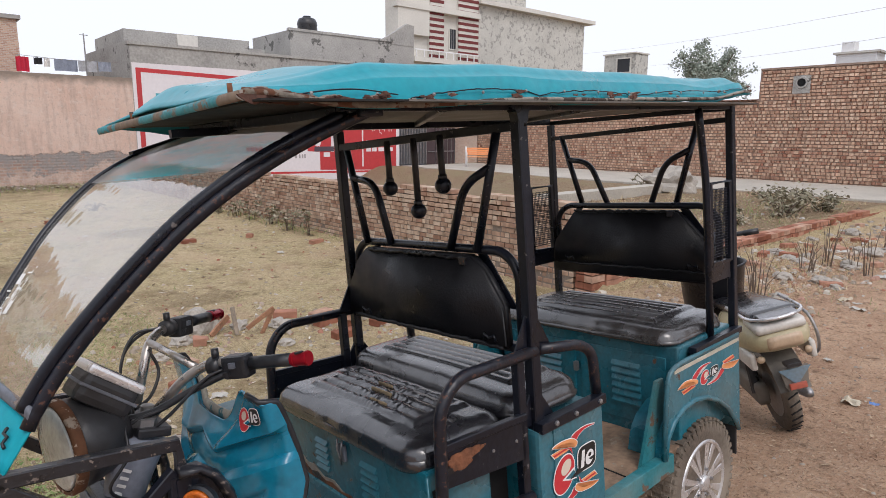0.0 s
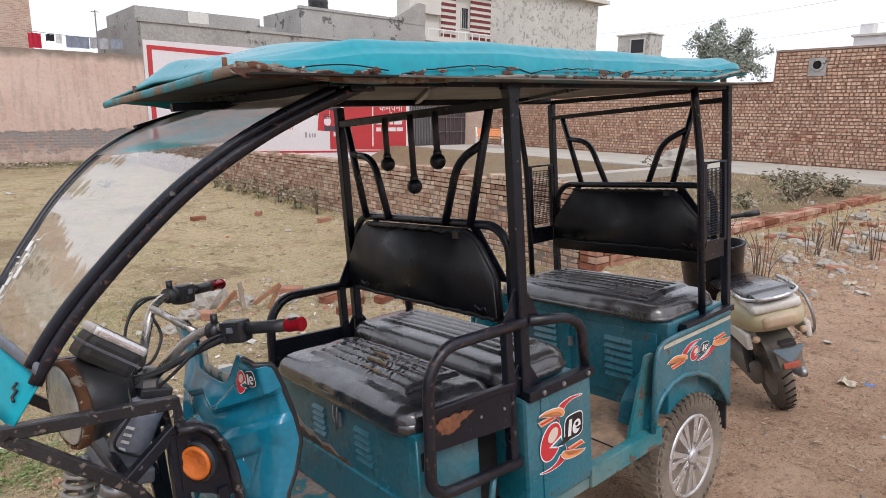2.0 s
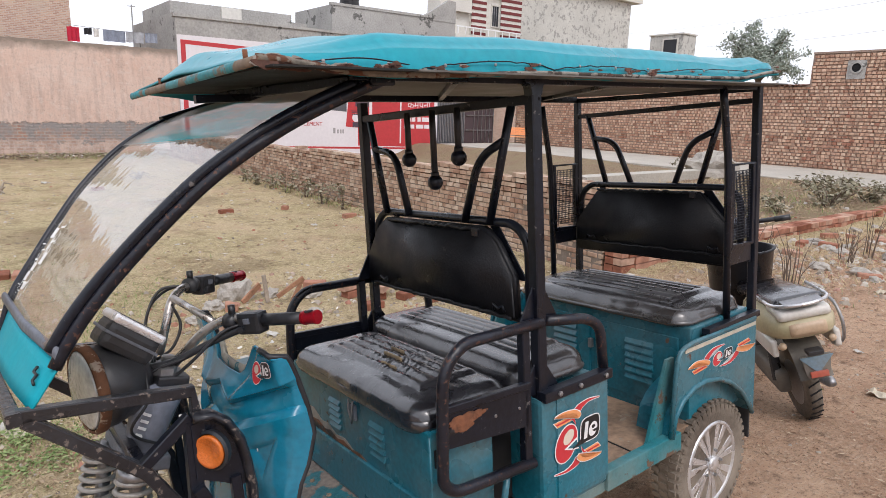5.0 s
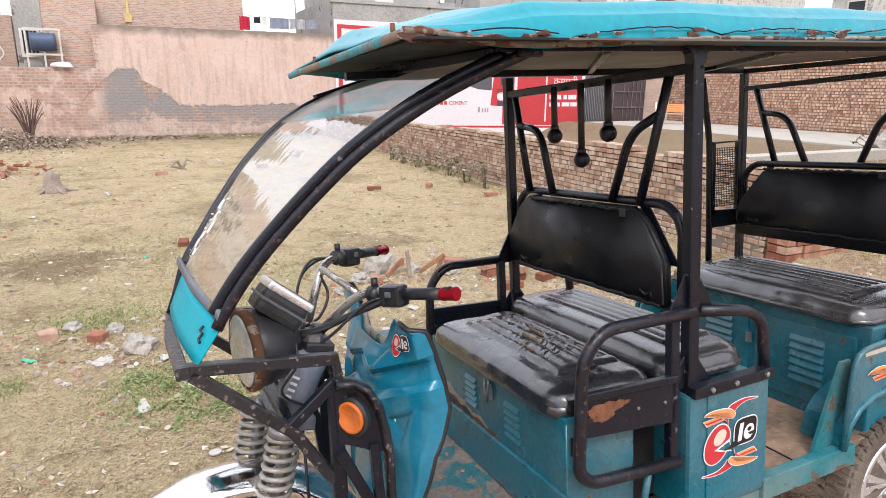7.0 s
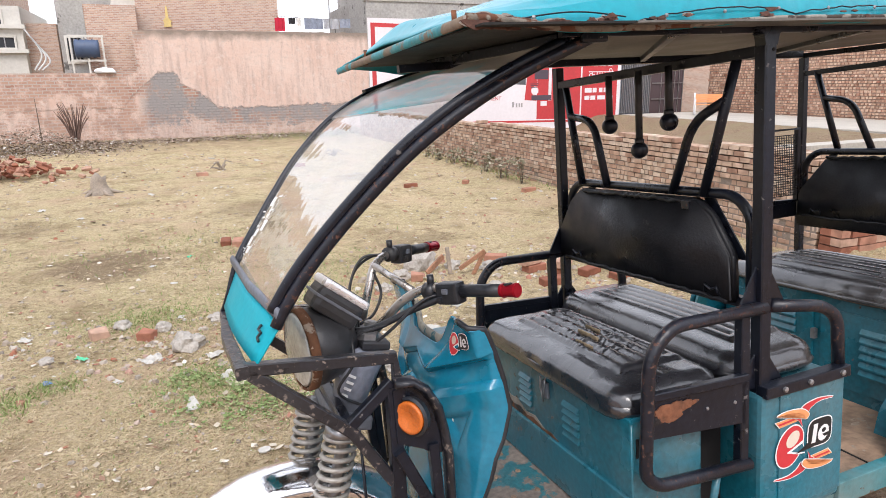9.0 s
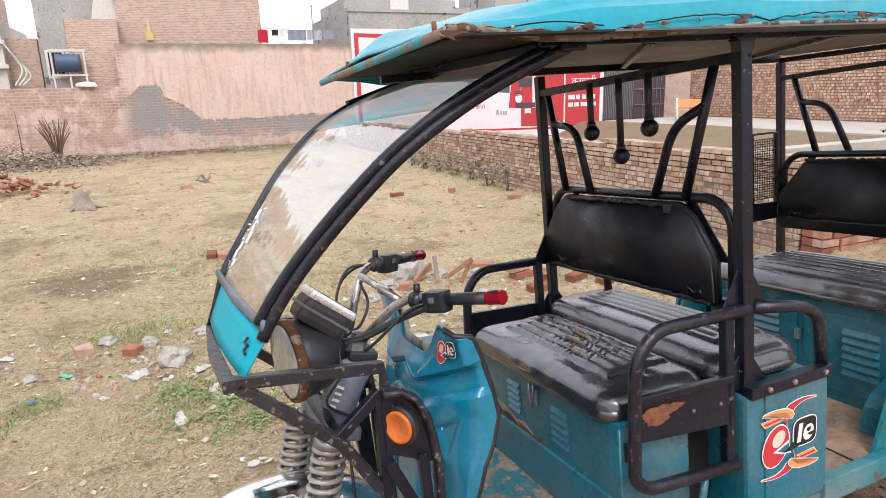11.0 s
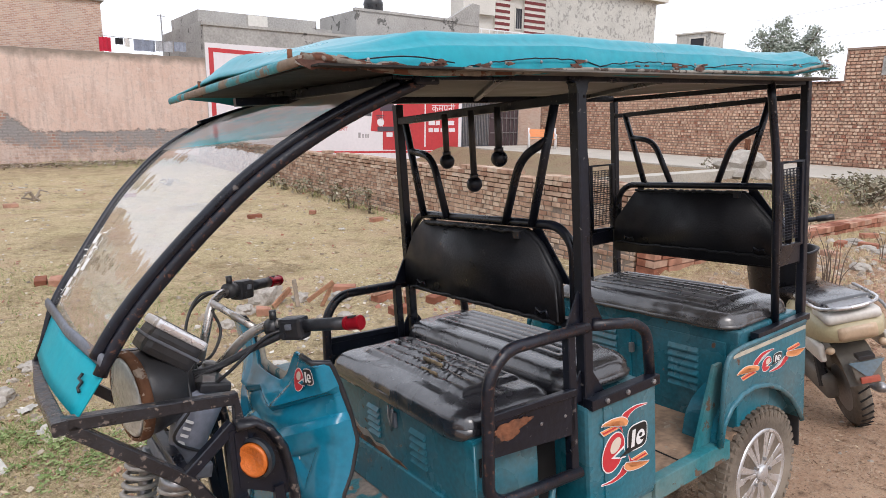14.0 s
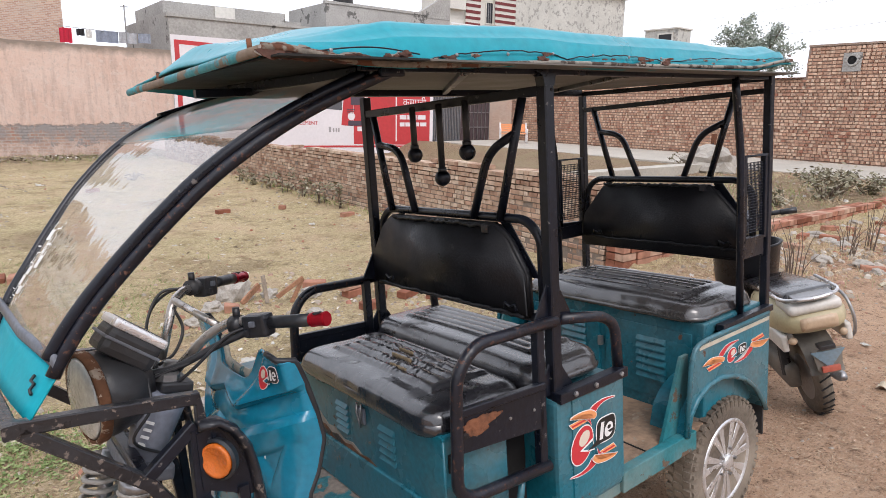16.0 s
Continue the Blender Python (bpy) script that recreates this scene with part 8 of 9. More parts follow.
for i, (x, y, s, k) in enumerate(((-1.19, 2.70, 0.20, 0), (-1.45, 2.40, 0.10, 0), (-1.68, 3.22, 0.16, 0), (-1.86, 2.95, 0.08, 0), (-2.1, 3.36, 0.11, 1), (-2.25, 3.1, 0.08, 2), (-1.55, 4.9, 0.08, 0), (-1.4, 5.75, 0.10, 1), (-1.75, 5.55, 0.07, 0),
                                  (-1.3, 3.1, 0.16, 0), (-1.1, 3.4, 0.12, 0), (-2.5, 3.85, 0.12, 0), (-1.5, 3.9, 0.08, 0), (-0.7, 2.2, 0.14, 0), (-0.45, 2.35, 0.12, 0), (-0.95, 2.0, 0.08, 0), (0.15, 2.9, 0.14, 0), (-0.1, 2.6, 0.12, 0), (0.5, 3.3, 0.12, 0), (2.9, 0.05, 0.16, 3), (2.98, -0.05, 0.07, 2),
                                  (3.6, 0.4, 0.08, 0), (4.4, -0.3, 0.10, 3), (8.6, 1.9, 0.3, 0), (8.0, 1.7, 0.25, 0), (7.4, 1.95, 0.2, 2), (9.2, 1.4, 0.25, 0), (9.9, 1.9, 0.3, 0), (6.5, 1.7, 0.16, 0), (7.0, 0.8, 0.12, 0), (10.8, 1.6, 0.3, 0), (11.5, 2.0, 0.25, 0), (-0.75, 15, 0.25, 0), (0.2, 14.0, 0.2, 0), (-1.9, 10.2, 0.14, 0), (-3.3, 9.3, 0.16, 0), (-2.7, 8.4, 0.12, 0), (2.2, 6.9, 0.10, 0), (1.5, 7.9, 0.08, 0), (2.9, 7.4, 0.14, 0), (1.0, 10.5, 0.12, 0))):
    litter(x, y, s, k, i)
def shard(x, y, out, material, label, category, turn=0.0, thick=0.006):
    bm = bmesh.new()
    prism(bm, out, thick, pose(0, 0, 0, 4, -3, turn))
    ob = part(category.replace(" ", "_"), bm, material, None)
    ob.matrix_world = Matrix.Translation(spot(x, y, 0.012))
    tagged(ob, label, category)


shard(-1.15, 2.63, [(0.115 * math.cos(k * 0.35) * (1 - 0.12 * (k % 3 == 0)), 0.075 * math.sin(k * 0.35)) for k in range(18)], mat("dried_leaf", (0.50, 0.46, 0.33), 0.7, var=0.2, scale=20, bump=0.2), "pale dried oval leaf lying on green weeds", "dry leaf", 15, 0.004)
shard(-1.46, 2.44, [(-0.05, -0.06), (0.035, -0.05), (0.05, 0.075), (0.02, 0.07)], PAPER[0], "white broken tile shard on bare earth", "tile shard", 20)
shard(-1.14, 1.81, [(0.03 * math.cos(k * 0.7), 0.024 * math.sin(k * 0.7)) for k in range(9)], PAPER[0], "small round white scrap on bare earth", "white scrap", 0)
for i in range(40):
    litter(rnd.uniform(-3.5, 3.6), rnd.uniform(2.0, 16), rnd.uniform(0.03, 0.09), rnd.choice((0, 0, 3)), 100 + i)
for i in range(40):
    litter(rnd.uniform(5.0, 14), rnd.uniform(0.4, 2.5), rnd.uniform(0.06, 0.22), rnd.choice((0, 0, 0, 3)), 200 + i)


def stuff(name, label, category, tris, material):
    verts, faces = [], []
    for t in tris:
        o = len(verts)
        verts += t
        faces.append(tuple(range(o, o + len(t))))
    me = bpy.data.meshes.new(name)
    me.from_pydata(verts, [], faces)
    me.materials.append(material)
    return tagged(new(name, me), label, category, kind="stuff")


def piece_material(name, cols, rough=0.9):
    m = bpy.data.materials.new(name)
    m.use_nodes = True
    N, Lk = m.node_tree.nodes, m.node_tree.links
    b = N["Principled BSDF"]
    b.inputs["Roughness"].default_value = rough
    b.inputs["Specular IOR Level"].default_value = 0.2
    geo, ramp = N.new("ShaderNodeNewGeometry"), N.new("ShaderNodeValToRGB")
    el = ramp.color_ramp.elements
    for i, c in enumerate(cols):
        e = el[i] if i < 2 else el.new(1.0)
        e.position = i / (len(cols) - 1)
        e.color = (*c, 1)
    Lk.new(geo.outputs["Random Per Island"], ramp.inputs[0])
    Lk.new(ramp.outputs[0], b.inputs["Base Color"])
    return m


STRAW = piece_material("dry_grass_blades", ((0.38, 0.285, 0.16), (0.66, 0.54, 0.355), (0.50, 0.41, 0.23), (0.76, 0.65, 0.46)))
GREEN = piece_material("green_grass_blades", ((0.14, 0.20, 0.06), (0.24, 0.32, 0.11), (0.36, 0.38, 0.18), (0.42, 0.36, 0.22)))
CHAFF = piece_material("dead_leaves", ((0.12, 0.08, 0.05), (0.44, 0.32, 0.20), (0.60, 0.48, 0.32), (0.25, 0.165, 0.10), (0.50, 0.40, 0.26), (0.34, 0.27, 0.16)))
ROAD_BITS = piece_material("brown_chaff", ((0.17, 0.10, 0.065), (0.40, 0.27, 0.18), (0.30, 0.19, 0.125), (0.58, 0.46, 0.33)))
TRASH = piece_material("mixed_rubbish", ((0.16, 0.12, 0.095), (0.30, 0.235, 0.19), (0.22, 0.165, 0.13), (0.36, 0.29, 0.23), (0.24, 0.165, 0.12), (0.14, 0.10, 0.075), (0.27, 0.23, 0.16), (0.55, 0.53, 0.50)))


def blade(x, y, h, w, rr, lean=0.5):
    a, b = rr.uniform(0, 6.283), rr.uniform(0, 6.283)
    z = ground_z(x, y) - 0.004
    l = h * lean * rr.random()
    dx, dy = math.cos(a) * w, math.sin(a) * w
    return [(x - dx, y - dy, z), (x + dx, y + dy, z), (x + math.cos(b) * l, y + math.sin(b) * l, z + h)]


rr = random.Random(5)
dry, green = [], []
while len(dry) < 110000:
    d = rr.random() ** 1.6
    y = 1.3 + 16 * d
    x = rr.uniform(-2.2 - 0.32 * y, 4.0)
    n = noise.noise((x * 1.3, y * 1.3, 0)) + 0.6 * noise.noise((x * 4, y * 4, 2))
    if rr.random() > 0.45 + 0.9 * n:
        continue
    s = 1 + 0.06 * y
    dry.append(blade(x, y, rr.uniform(0.003, 0.011) * s, 0.0017 * s, rr, 6.0))
for cx, cy, sx, sy, n, h in ((-1.28, 2.62, 0.20, 0.15, 1700, 0.03), (-1.0, 2.3, 0.20, 0.14, 700, 0.03), (-1.45, 2.85, 0.14, 0.10, 600, 0.03), (-2.19, 3.03, 0.08, 0.06, 500, 0.035), (-2.42, 2.9, 0.10, 0.10, 500, 0.04), (-1.75, 3.98, 0.22, 0.16, 1500, 0.035), (-1.7, 2.0, 0.5, 0.5, 700, 0.02), (-0.3, 4.9, 0.6, 0.35, 1800, 0.03), (-0.7, 4.2, 0.4, 0.25, 1500, 0.03), (-2.0, 2.9, 0.5, 0.4, 900, 0.02), (-1.3, 3.9, 0.6, 0.3, 1500, 0.025), (3.95, 11.0, 0.09, 1.8, 260, 0.16), (3.95, 8.7, 0.09, 0.9, 120, 0.14), (-1.6, 6.3, 0.9, 0.5, 900, 0.05), (3.0, 20.5, 1.6, 0.8, 900, 0.2), (10.5, 4.6, 2.2, 0.8, 900, 0.16), (6.5, 1.5, 1.5, 0.6, 500, 0.06)):
    for _ in range(n):
        x, y = rr.gauss(cx, sx), rr.gauss(cy, sy)
        if x > 4.05 and x < 4.4:
            continue
        green.append(blade(x, y, h * rr.uniform(0.3, 1.1), (0.0048 if h < 0.06 else 0.0035 + h * 0.012), rr, 1.6))
for _ in range(9000):
    x, y = 3.0 + 7 * rr.random(), rr.gauss(1.9, 0.42)
    if noise.noise((x * 1.6, y * 1.6, 7)) > -0.05:
        dry.append(blade(x, y, rr.uniform(0.02, 0.10), 0.0028, rr, 1.4))
for _ in range(7000):
    x, y = rr.uniform(4.6, 15.0), rr.uniform(3.1, 7.5)
    if noise.noise((x * 0.9, y * 0.9, 3)) > 0.05:
        dry.append(blade(x, y, rr.uniform(0.03, 0.14), 0.005, rr, 1.4))
clover = []
for cx, cy, sx, sy, n in ((-1.22, 2.50, 0.20, 0.17, 900), (-1.0, 2.25, 0.16, 0.10, 300), (-1.45, 2.82, 0.12, 0.08, 250)):
    for _ in range(n):
        x, y = rr.gauss(cx, sx), rr.gauss(cy, sy)
        if noise.noise((x * 7, y * 7, 1)) < -0.1:
            continue
        s, a, z = rr.uniform(0.007, 0.017), rr.uniform(0, 6.283), ground_z(x, y) + rr.uniform(0.006, 0.028)
        c, q, t = math.cos(a) * s, math.sin(a) * s, rr.uniform(-0.006, 0.008)
        clover.append([(x - c, y - q, z), (x + q * 0.6, y - c * 0.6, z + t), (x + c, y + q, z - t), (x - q * 0.6, y + c * 0.6, z + t * 0.5)])
stuff("clover", "small green clover leaves among dry grass", "weeds", clover, piece_material("clover_leaves", ((0.12, 0.17, 0.06), (0.20, 0.27, 0.10), (0.32, 0.36, 0.17))))
stuff("dry_grass", "short dry straw-coloured grass over the lot", "grass", dry, STRAW)
stuff("green_grass", "patches of short green weeds and grass", "grass", green, GREEN)
bits, road_bits = [], []
for _ in range(64000):
    if rr.random() < 0.66:
        y = 0.6 + 6.5 * rr.random() ** 2.0
        x = rr.uniform(-2.2 - 0.35 * y, 3.9)
    else:
        x, y = 1.6 + 9 * rr.random() ** 1.5, rr.uniform(-1.2, 2.5)
    s = rr.uniform(0.004, 0.010) if rr.random() < 0.55 else rr.uniform(0.010, 0.026)
    a, k = rr.uniform(0, 6.283), (rr.uniform(0.25, 0.7) if s < 0.010 else rr.uniform(0.04, 0.12))
    z = ground_z(x, y) + 0.004
    c, q = math.cos(a) * s, math.sin(a) * s
    t = rr.uniform(0, 0.006)
    (road_bits if 0.8 * x - y > 0.1 else bits).append([(x - c, y - q, z), (x + q * k, y - c * k, z + t), (x + c, y + q, z + t), (x - q * k, y + c * k, z)])
for _ in range(46000):
    y = 0.9 + 3.0 * rr.random() ** 1.2
    x = rr.uniform(-2.2 - 0.45 * y, 0.2) + rr.gauss(0, 0.25)
    s, a = 0.004 + 0.017 * rr.random() ** 1.7, rr.uniform(0, 6.283)
    z = ground_z(x, y) + rr.uniform(0.0, 0.010)
    c, q, k, t = math.cos(a) * s, math.sin(a) * s, rr.uniform(0.06, 0.20), rr.uniform(-0.006, 0.010)
    bits.append([(x - c, y - q, z), (x + q * k, y - c * k, z + 0.003), (x + c, y + q, z + t), (x - q * k, y + c * k, z + 0.003)])
for _ in range(26000):
    if rr.random() < 0.5:
        x, y = rr.uniform(4.4, 15.0), rr.uniform(3.0, 8.0)
        s = rr.uniform(0.015, 0.055)
    else:
        x, y = 1.7 + 8 * rr.random() ** 1.3, rr.gauss(1.9, 0.5)
        s = rr.uniform(0.010, 0.035)
    a = rr.uniform(0, 6.283)
    z = ground_z(x, y) + rr.uniform(0.002, 0.02)
    c, q, k, t = math.cos(a) * s, math.sin(a) * s, rr.uniform(0.06, 0.3), rr.uniform(-0.004, 0.02)
    road_bits.append([(x - c, y - q, z), (x + q * k, y - c * k, z + 0.004), (x + c, y + q, z + t), (x - q * k, y + c * k, z + 0.004)])
stuff("leaf_litter", "dead leaves, straw and chaff strewn over the ground", "leaf litter", bits, CHAFF)
def chip(x, y, s, rr):
    """A broken stone or brick bit: a lopsided double pyramid."""
    z = ground_z(x, y) - s * 0.12
    n, a0 = 5, rr.uniform(0, 6.283)
    ring = [(x + s * rr.uniform(0.6, 1.1) * math.cos(a0 + 6.283 * k / n), y + s * rr.uniform(0.6, 1.1) * math.sin(a0 + 6.283 * k / n)) for k in range(n)]
    top = [(x + (p - x) * 0.6, y + (q - y) * 0.6, z + s * rr.uniform(0.35, 0.8)) for p, q in ring]
    return [(p, q, z) for p, q in ring], top


def chips(name, label, spread, material):
    verts, faces = [], []
    for x, y, s in spread:
        low, top = chip(x, y, s, rr)
        o = len(verts)
        verts += low + top
        faces.append(tuple(o + 5 + k for k in range(5)))
        faces += [(o + k, o + (k + 1) % 5, o + 5 + (k + 1) % 5, o + 5 + k) for k in range(5)]
    me = bpy.data.meshes.new(name)
    me.from_pydata(verts, [], faces)
    me.materials.append(material)
    tagged(new(name, me), label, "rubble", kind="stuff")


RUBBLE = piece_material("rubble_bits", ((0.20, 0.17, 0.14), (0.40, 0.35, 0.29), (0.28, 0.23, 0.18), (0.50, 0.46, 0.40), (0.33, 0.13, 0.08), (0.36, 0.28, 0.21), (0.58, 0.56, 0.52)))
spread = []
for cx, cy, sx, sy, n, s0, s1 in ((-1.6, 3.35, 0.35, 0.28, 300, 0.006, 0.035), (-1.2, 2.2, 0.7, 0.5, 260, 0.004, 0.016), (-2.4, 3.8, 0.2, 0.2, 90, 0.008, 0.04), (0.6, 4.2, 0.7, 0.4, 260, 0.008, 0.045), (-0.4, 3.0, 0.6, 0.6, 260, 0.005, 0.025), (8.5, 1.7, 2.6, 0.5, 900, 0.012, 0.07), (3.2, 0.1, 0.9, 0.7, 350, 0.004, 0.018), (5.5, 0.2, 1.6, 0.9, 400, 0.005, 0.022), (2.2, 3.6, 0.7, 0.3, 160, 0.008, 0.04), (9.5, 5.0, 2.8, 1.4, 700, 0.015, 0.06), (6.2, 1.9, 1.3, 0.45, 420, 0.012, 0.06), (2.6, 2.4, 0.5, 0.5, 200, 0.008, 0.04), (0.5, 2.6, 1.4, 0.6, 380, 0.004, 0.022)):
    for _ in range(n):
        spread.append((rr.gauss(cx, sx), rr.gauss(cy, sy), s0 + (s1 - s0) * rr.random() ** 2.2))
for _ in range(1200):
    y = 1.6 + 15 * rr.random()
    spread.append((rr.uniform(-2.2 - 0.3 * y, 3.9), y, rr.uniform(0.006, 0.022) * (1 + 0.06 * y)))
scraps = []
for _ in range(9000):
    y = 1.7 + 15 * rr.random() ** 1.5
    x = rr.uniform(-2.4 - 0.32 * y, 3.9)
    if noise.noise((x * 0.8, y * 0.8, 12)) < -0.15:
        continue
    s, a = (0.006 + 0.020 * rr.random() ** 2.5) * (1 + 0.07 * y), rr.uniform(0, 6.283)
    z = ground_z(x, y) + 0.006
    c, q, k, t = math.cos(a) * s, math.sin(a) * s, rr.uniform(0.2, 0.9), s * rr.uniform(0.1, 0.6)
    scraps.append([(x - c, y - q, z), (x + q * k, y - c * k, z + t * 0.6), (x + c, y + q, z + t), (x - q * k, y + c * k, z + t * 0.3)])
stuff("ground_scraps", "scraps of dry leaf, paper and clods scattered over the lot", "leaf litter", scraps, piece_material("ground_scraps", ((0.10, 0.072, 0.048), (0.60, 0.53, 0.42), (0.16, 0.115, 0.075), (0.46, 0.36, 0.24), (0.70, 0.67, 0.60), (0.22, 0.15, 0.10), (0.34, 0.16, 0.11), (0.13, 0.10, 0.06))))
chips("rubble_bits", "broken stone, brick and mortar bits lying about", spread, RUBBLE)
stuff("road_chaff", "brown straw and leaf bits trodden into the dirt road", "leaf litter", road_bits, ROAD_BITS)
heap = []
for _ in range(9500):
    if rr.random() < 0.62:
        x, y = rr.gauss(-5.0, 1.2), rr.gauss(19.4, 0.9)
        h = 0.62 * math.exp(-((x + 5.4) / 1.4) ** 2 - ((y - 19.9) / 1.0) ** 2)
    else:
        x, y = rr.uniform(-4, 4.2), rr.gauss(20.9, 0.5)
        h = 0.05
    s = 0.012 + 0.06 * rr.random() ** 2
    a = rr.uniform(0, 6.283)
    z = ground_z(x, y) + h * rr.random()
    c, q, t = math.cos(a) * s, math.sin(a) * s, rr.uniform(0.0, 0.045)
    heap.append([(x - c, y - q, z), (x + q * 0.6, y - c * 0.6, z + t * 0.4), (x + c, y + q, z + t), (x - q * 0.6, y + c * 0.6, z + t)])
stuff("rubbish_heap", "grey heap of mixed rubbish along the foot of the wall", "rubbish", heap, TRASH)


def bush(name, label, at, n, h, spread, material, seed, leafy=0, leaf_mat=None, thick=0.012):
    rr = random.Random(seed)
    b = thing(name, label, "bush", Matrix.Translation(at))
    leaves = []
    for k in range(n):
        a, l = rr.uniform(0, 6.283), h * rr.uniform(0.55, 1.0)
        s = spread * rr.uniform(0.3, 1.0)
        p1 = Vector((0.05 * math.cos(a), 0.05 * math.sin(a), -0.03))
        p2 = Vector((s * 0.5 * math.cos(a), s * 0.5 * math.sin(a), l * 0.55))
        p3 = Vector((s * math.cos(a + 0.3), s * math.sin(a + 0.3), l))
        bm = bmesh.new()
        tube(bm, smooth_line([p1, p2, p3], 3), lambda t: thick * (1 - 0.7 * t), 5)
        part("stem", bm, material, b)
        for _ in range(leafy):
            t = rr.uniform(0.3, 1)
            c = p1.lerp(p2, t) if rr.random() < 0.4 else p2.lerp(p3, t)
            c = c + Vector((rr.gauss(0, 0.06), rr.gauss(0, 0.06), rr.gauss(0, 0.04)))
            e1 = Vector((rr.gauss(0, 1), rr.gauss(0, 1), rr.gauss(0, 0.5))).normalized() * rr.uniform(0.03, 0.07)
            e2 = e1.cross(Vector((rr.gauss(0, 1), rr.gauss(0, 1), 1))).normalized() * e1.length * 0.45
            leaves.append([tuple(c - e1), tuple(c + e2), tuple(c + e1), tuple(c - e2)])
    if leaves:
        verts, faces = [], []
        for t in leaves:
            faces.append(tuple(range(len(verts), len(verts) + 4)))
            verts += t
        me = bpy.data.meshes.new("leaves")
        me.from_pydata(verts, [], faces)
        me.materials.append(leaf_mat)
        ob = new("leaves", me)
        ob.parent = b
        tagged(ob, kind="stuff")
    return b


WEED = piece_material("grey_weed_leaves", ((0.16, 0.155, 0.10), (0.27, 0.25, 0.175), (0.40, 0.36, 0.28)))
TWIG = mat("dry_twig", (0.13, 0.095, 0.07), 0.9, var=0.3, bump=0.2)
bush("dead_bush", "dead brown bush of bare upright stems by the wall", spot(-4.3, 21.0), 34, 1.25, 0.50, mat("red_brown_stem", (0.15, 0.095, 0.075), 0.9, var=0.4, scale=8, bump=0.4), 2, thick=0.026)
bush("dead_sapling", "single bare dry sapling by the wall", spot(-5.2, 21.0), 1, 2.4, 0.1, TWIG, 4, thick=0.022)
for i, (x, y, h, n, lf) in enumerate(((10.9, 3.5, 0.75, 12, 26), (11.8, 3.7, 0.85, 12, 26), (12.6, 3.4, 0.6, 10, 26), (9.6, 3.7, 0.5, 8, 16), (13.4, 4.6, 0.6, 10, 20), (15.3, 9.0, 0.5, 8, 22))):
    bush("weed_bush", "grey-green leafy weeds growing in the raised plot", spot(x, y), n, h * 0.6, 0.6, TWIG, i, lf, WEED)
for i in range(16):
    x, y = rnd.uniform(4.6, 9.5), rnd.uniform(1.0, 2.6)
    bush("dry_weed", "thin bare dry weed stems beside the road", spot(x, y), 5, rnd.uniform(0.35, 0.75), 0.22, TWIG, 50 + i, thick=0.006)
for i in range(7):
    bush("wall_weed", "dry straggly weeds at the foot of the brick wall", spot(3.85, 8.2 + i * 0.75), 7, rnd.uniform(0.25, 0.55), 0.2, TWIG, 80 + i, 8, WEED, thick=0.006)

# tree beyond the yard wall
# leaf colours are lightened to carry the haze of distance
TREE_LEAVES = piece_material("hazed_tree_leaves", ((0.24, 0.28, 0.23), (0.33, 0.37, 0.31), (0.42, 0.45, 0.39)))


def broad_tree(label, at, seed, limbs, reach, rise, sprigs, per_sprig, leaf, puff):
    rr = random.Random(seed)
    t = thing("tree", label, "tree", Matrix.Translation(at))
    bm = bmesh.new()
    tube(bm, smooth_line([(0, 0, -1.1), (0.1, 0, 2.2), (0, 0.1, 3.8)], 4), lambda k: 0.28 - 0.12 * k, 10)
    part("trunk", bm, TWIG, t, smooth=True)
    verts, faces = [], []
    for k in range(limbs):
        a, l = k * 2.4, rr.uniform(*reach)
        up_k = rr.uniform(*rise)
        l *= 1 - 0.45 * max(0, (up_k - rise[0]) / (rise[1] - rise[0]) - 0.5)
        tip = Vector((l * math.cos(a), l * math.sin(a), 3.6 + up_k))
        elbow = Vector((0.45 * tip.x, 0.45 * tip.y, 3.8 + 0.3 * up_k))
        bm = bmesh.new()
        tube(bm, smooth_line([(0, 0, 3.0 + 0.05 * k), elbow, tip], 4), lambda q: 0.11 * (1 - 0.85 * q), 6)
        part("limb", bm, TWIG, t)
        for _ in range(sprigs):
            c = elbow.lerp(tip, rr.uniform(0.2, 1.12)) + Vector((rr.gauss(0, 1.4 * puff), rr.gauss(0, 1.4 * puff), rr.gauss(0, puff)))
            w = rr.uniform(0.5, 1.2)
            for _ in range(per_sprig):
                p = c + Vector((rr.gauss(0, puff * w), rr.gauss(0, puff * w), rr.gauss(0, 0.8 * puff * w)))
                e1 = Vector((rr.gauss(0, 1), rr.gauss(0, 1), rr.gauss(0, 1))).normalized() * rr.uniform(*leaf)
                e2 = e1.cross(Vector((rr.gauss(0, 1), rr.gauss(0, 1), rr.gauss(0, 1)))).normalized() * e1.length * 0.5
                faces.append(tuple(range(len(verts), len(verts) + 4)))
                verts += [tuple(p - e1), tuple(p + e2), tuple(p + e1), tuple(p - e2)]
    me = bpy.data.meshes.new("crown")
    me.from_pydata(verts, [], faces)
    me.materials.append(TREE_LEAVES)
    new("crown", me).parent = t


broad_tree("leafy tree rising behind the yard wall, coloured pale grey-green for haze", (39.2, 19.2, 0.75), 9, 15, (1.0, 2.3), (0.2, 2.9), 11, 60, (0.06, 0.12), 0.22)

# overhead wires
for k, (a, b) in enumerate((((43.7, 33.0, 8.1), (21.0, 1.0, 5.55)), ((40.1, 24.0, 6.3), (21.0, 1.2, 4.75)))):
    a, b = Vector(a), Vector(b)
    bm = bmesh.new()
    tube(bm, [a.lerp(b, i / 16) - Vector((0, 0, 0.25 * math.sin(math.pi * i / 16))) for i in range(17)], 0.007, 5)
    tagged(part("overhead_wire", bm, ALLOY, None), "thin overhead wire across the pale sky", "wire", "overhead wires")

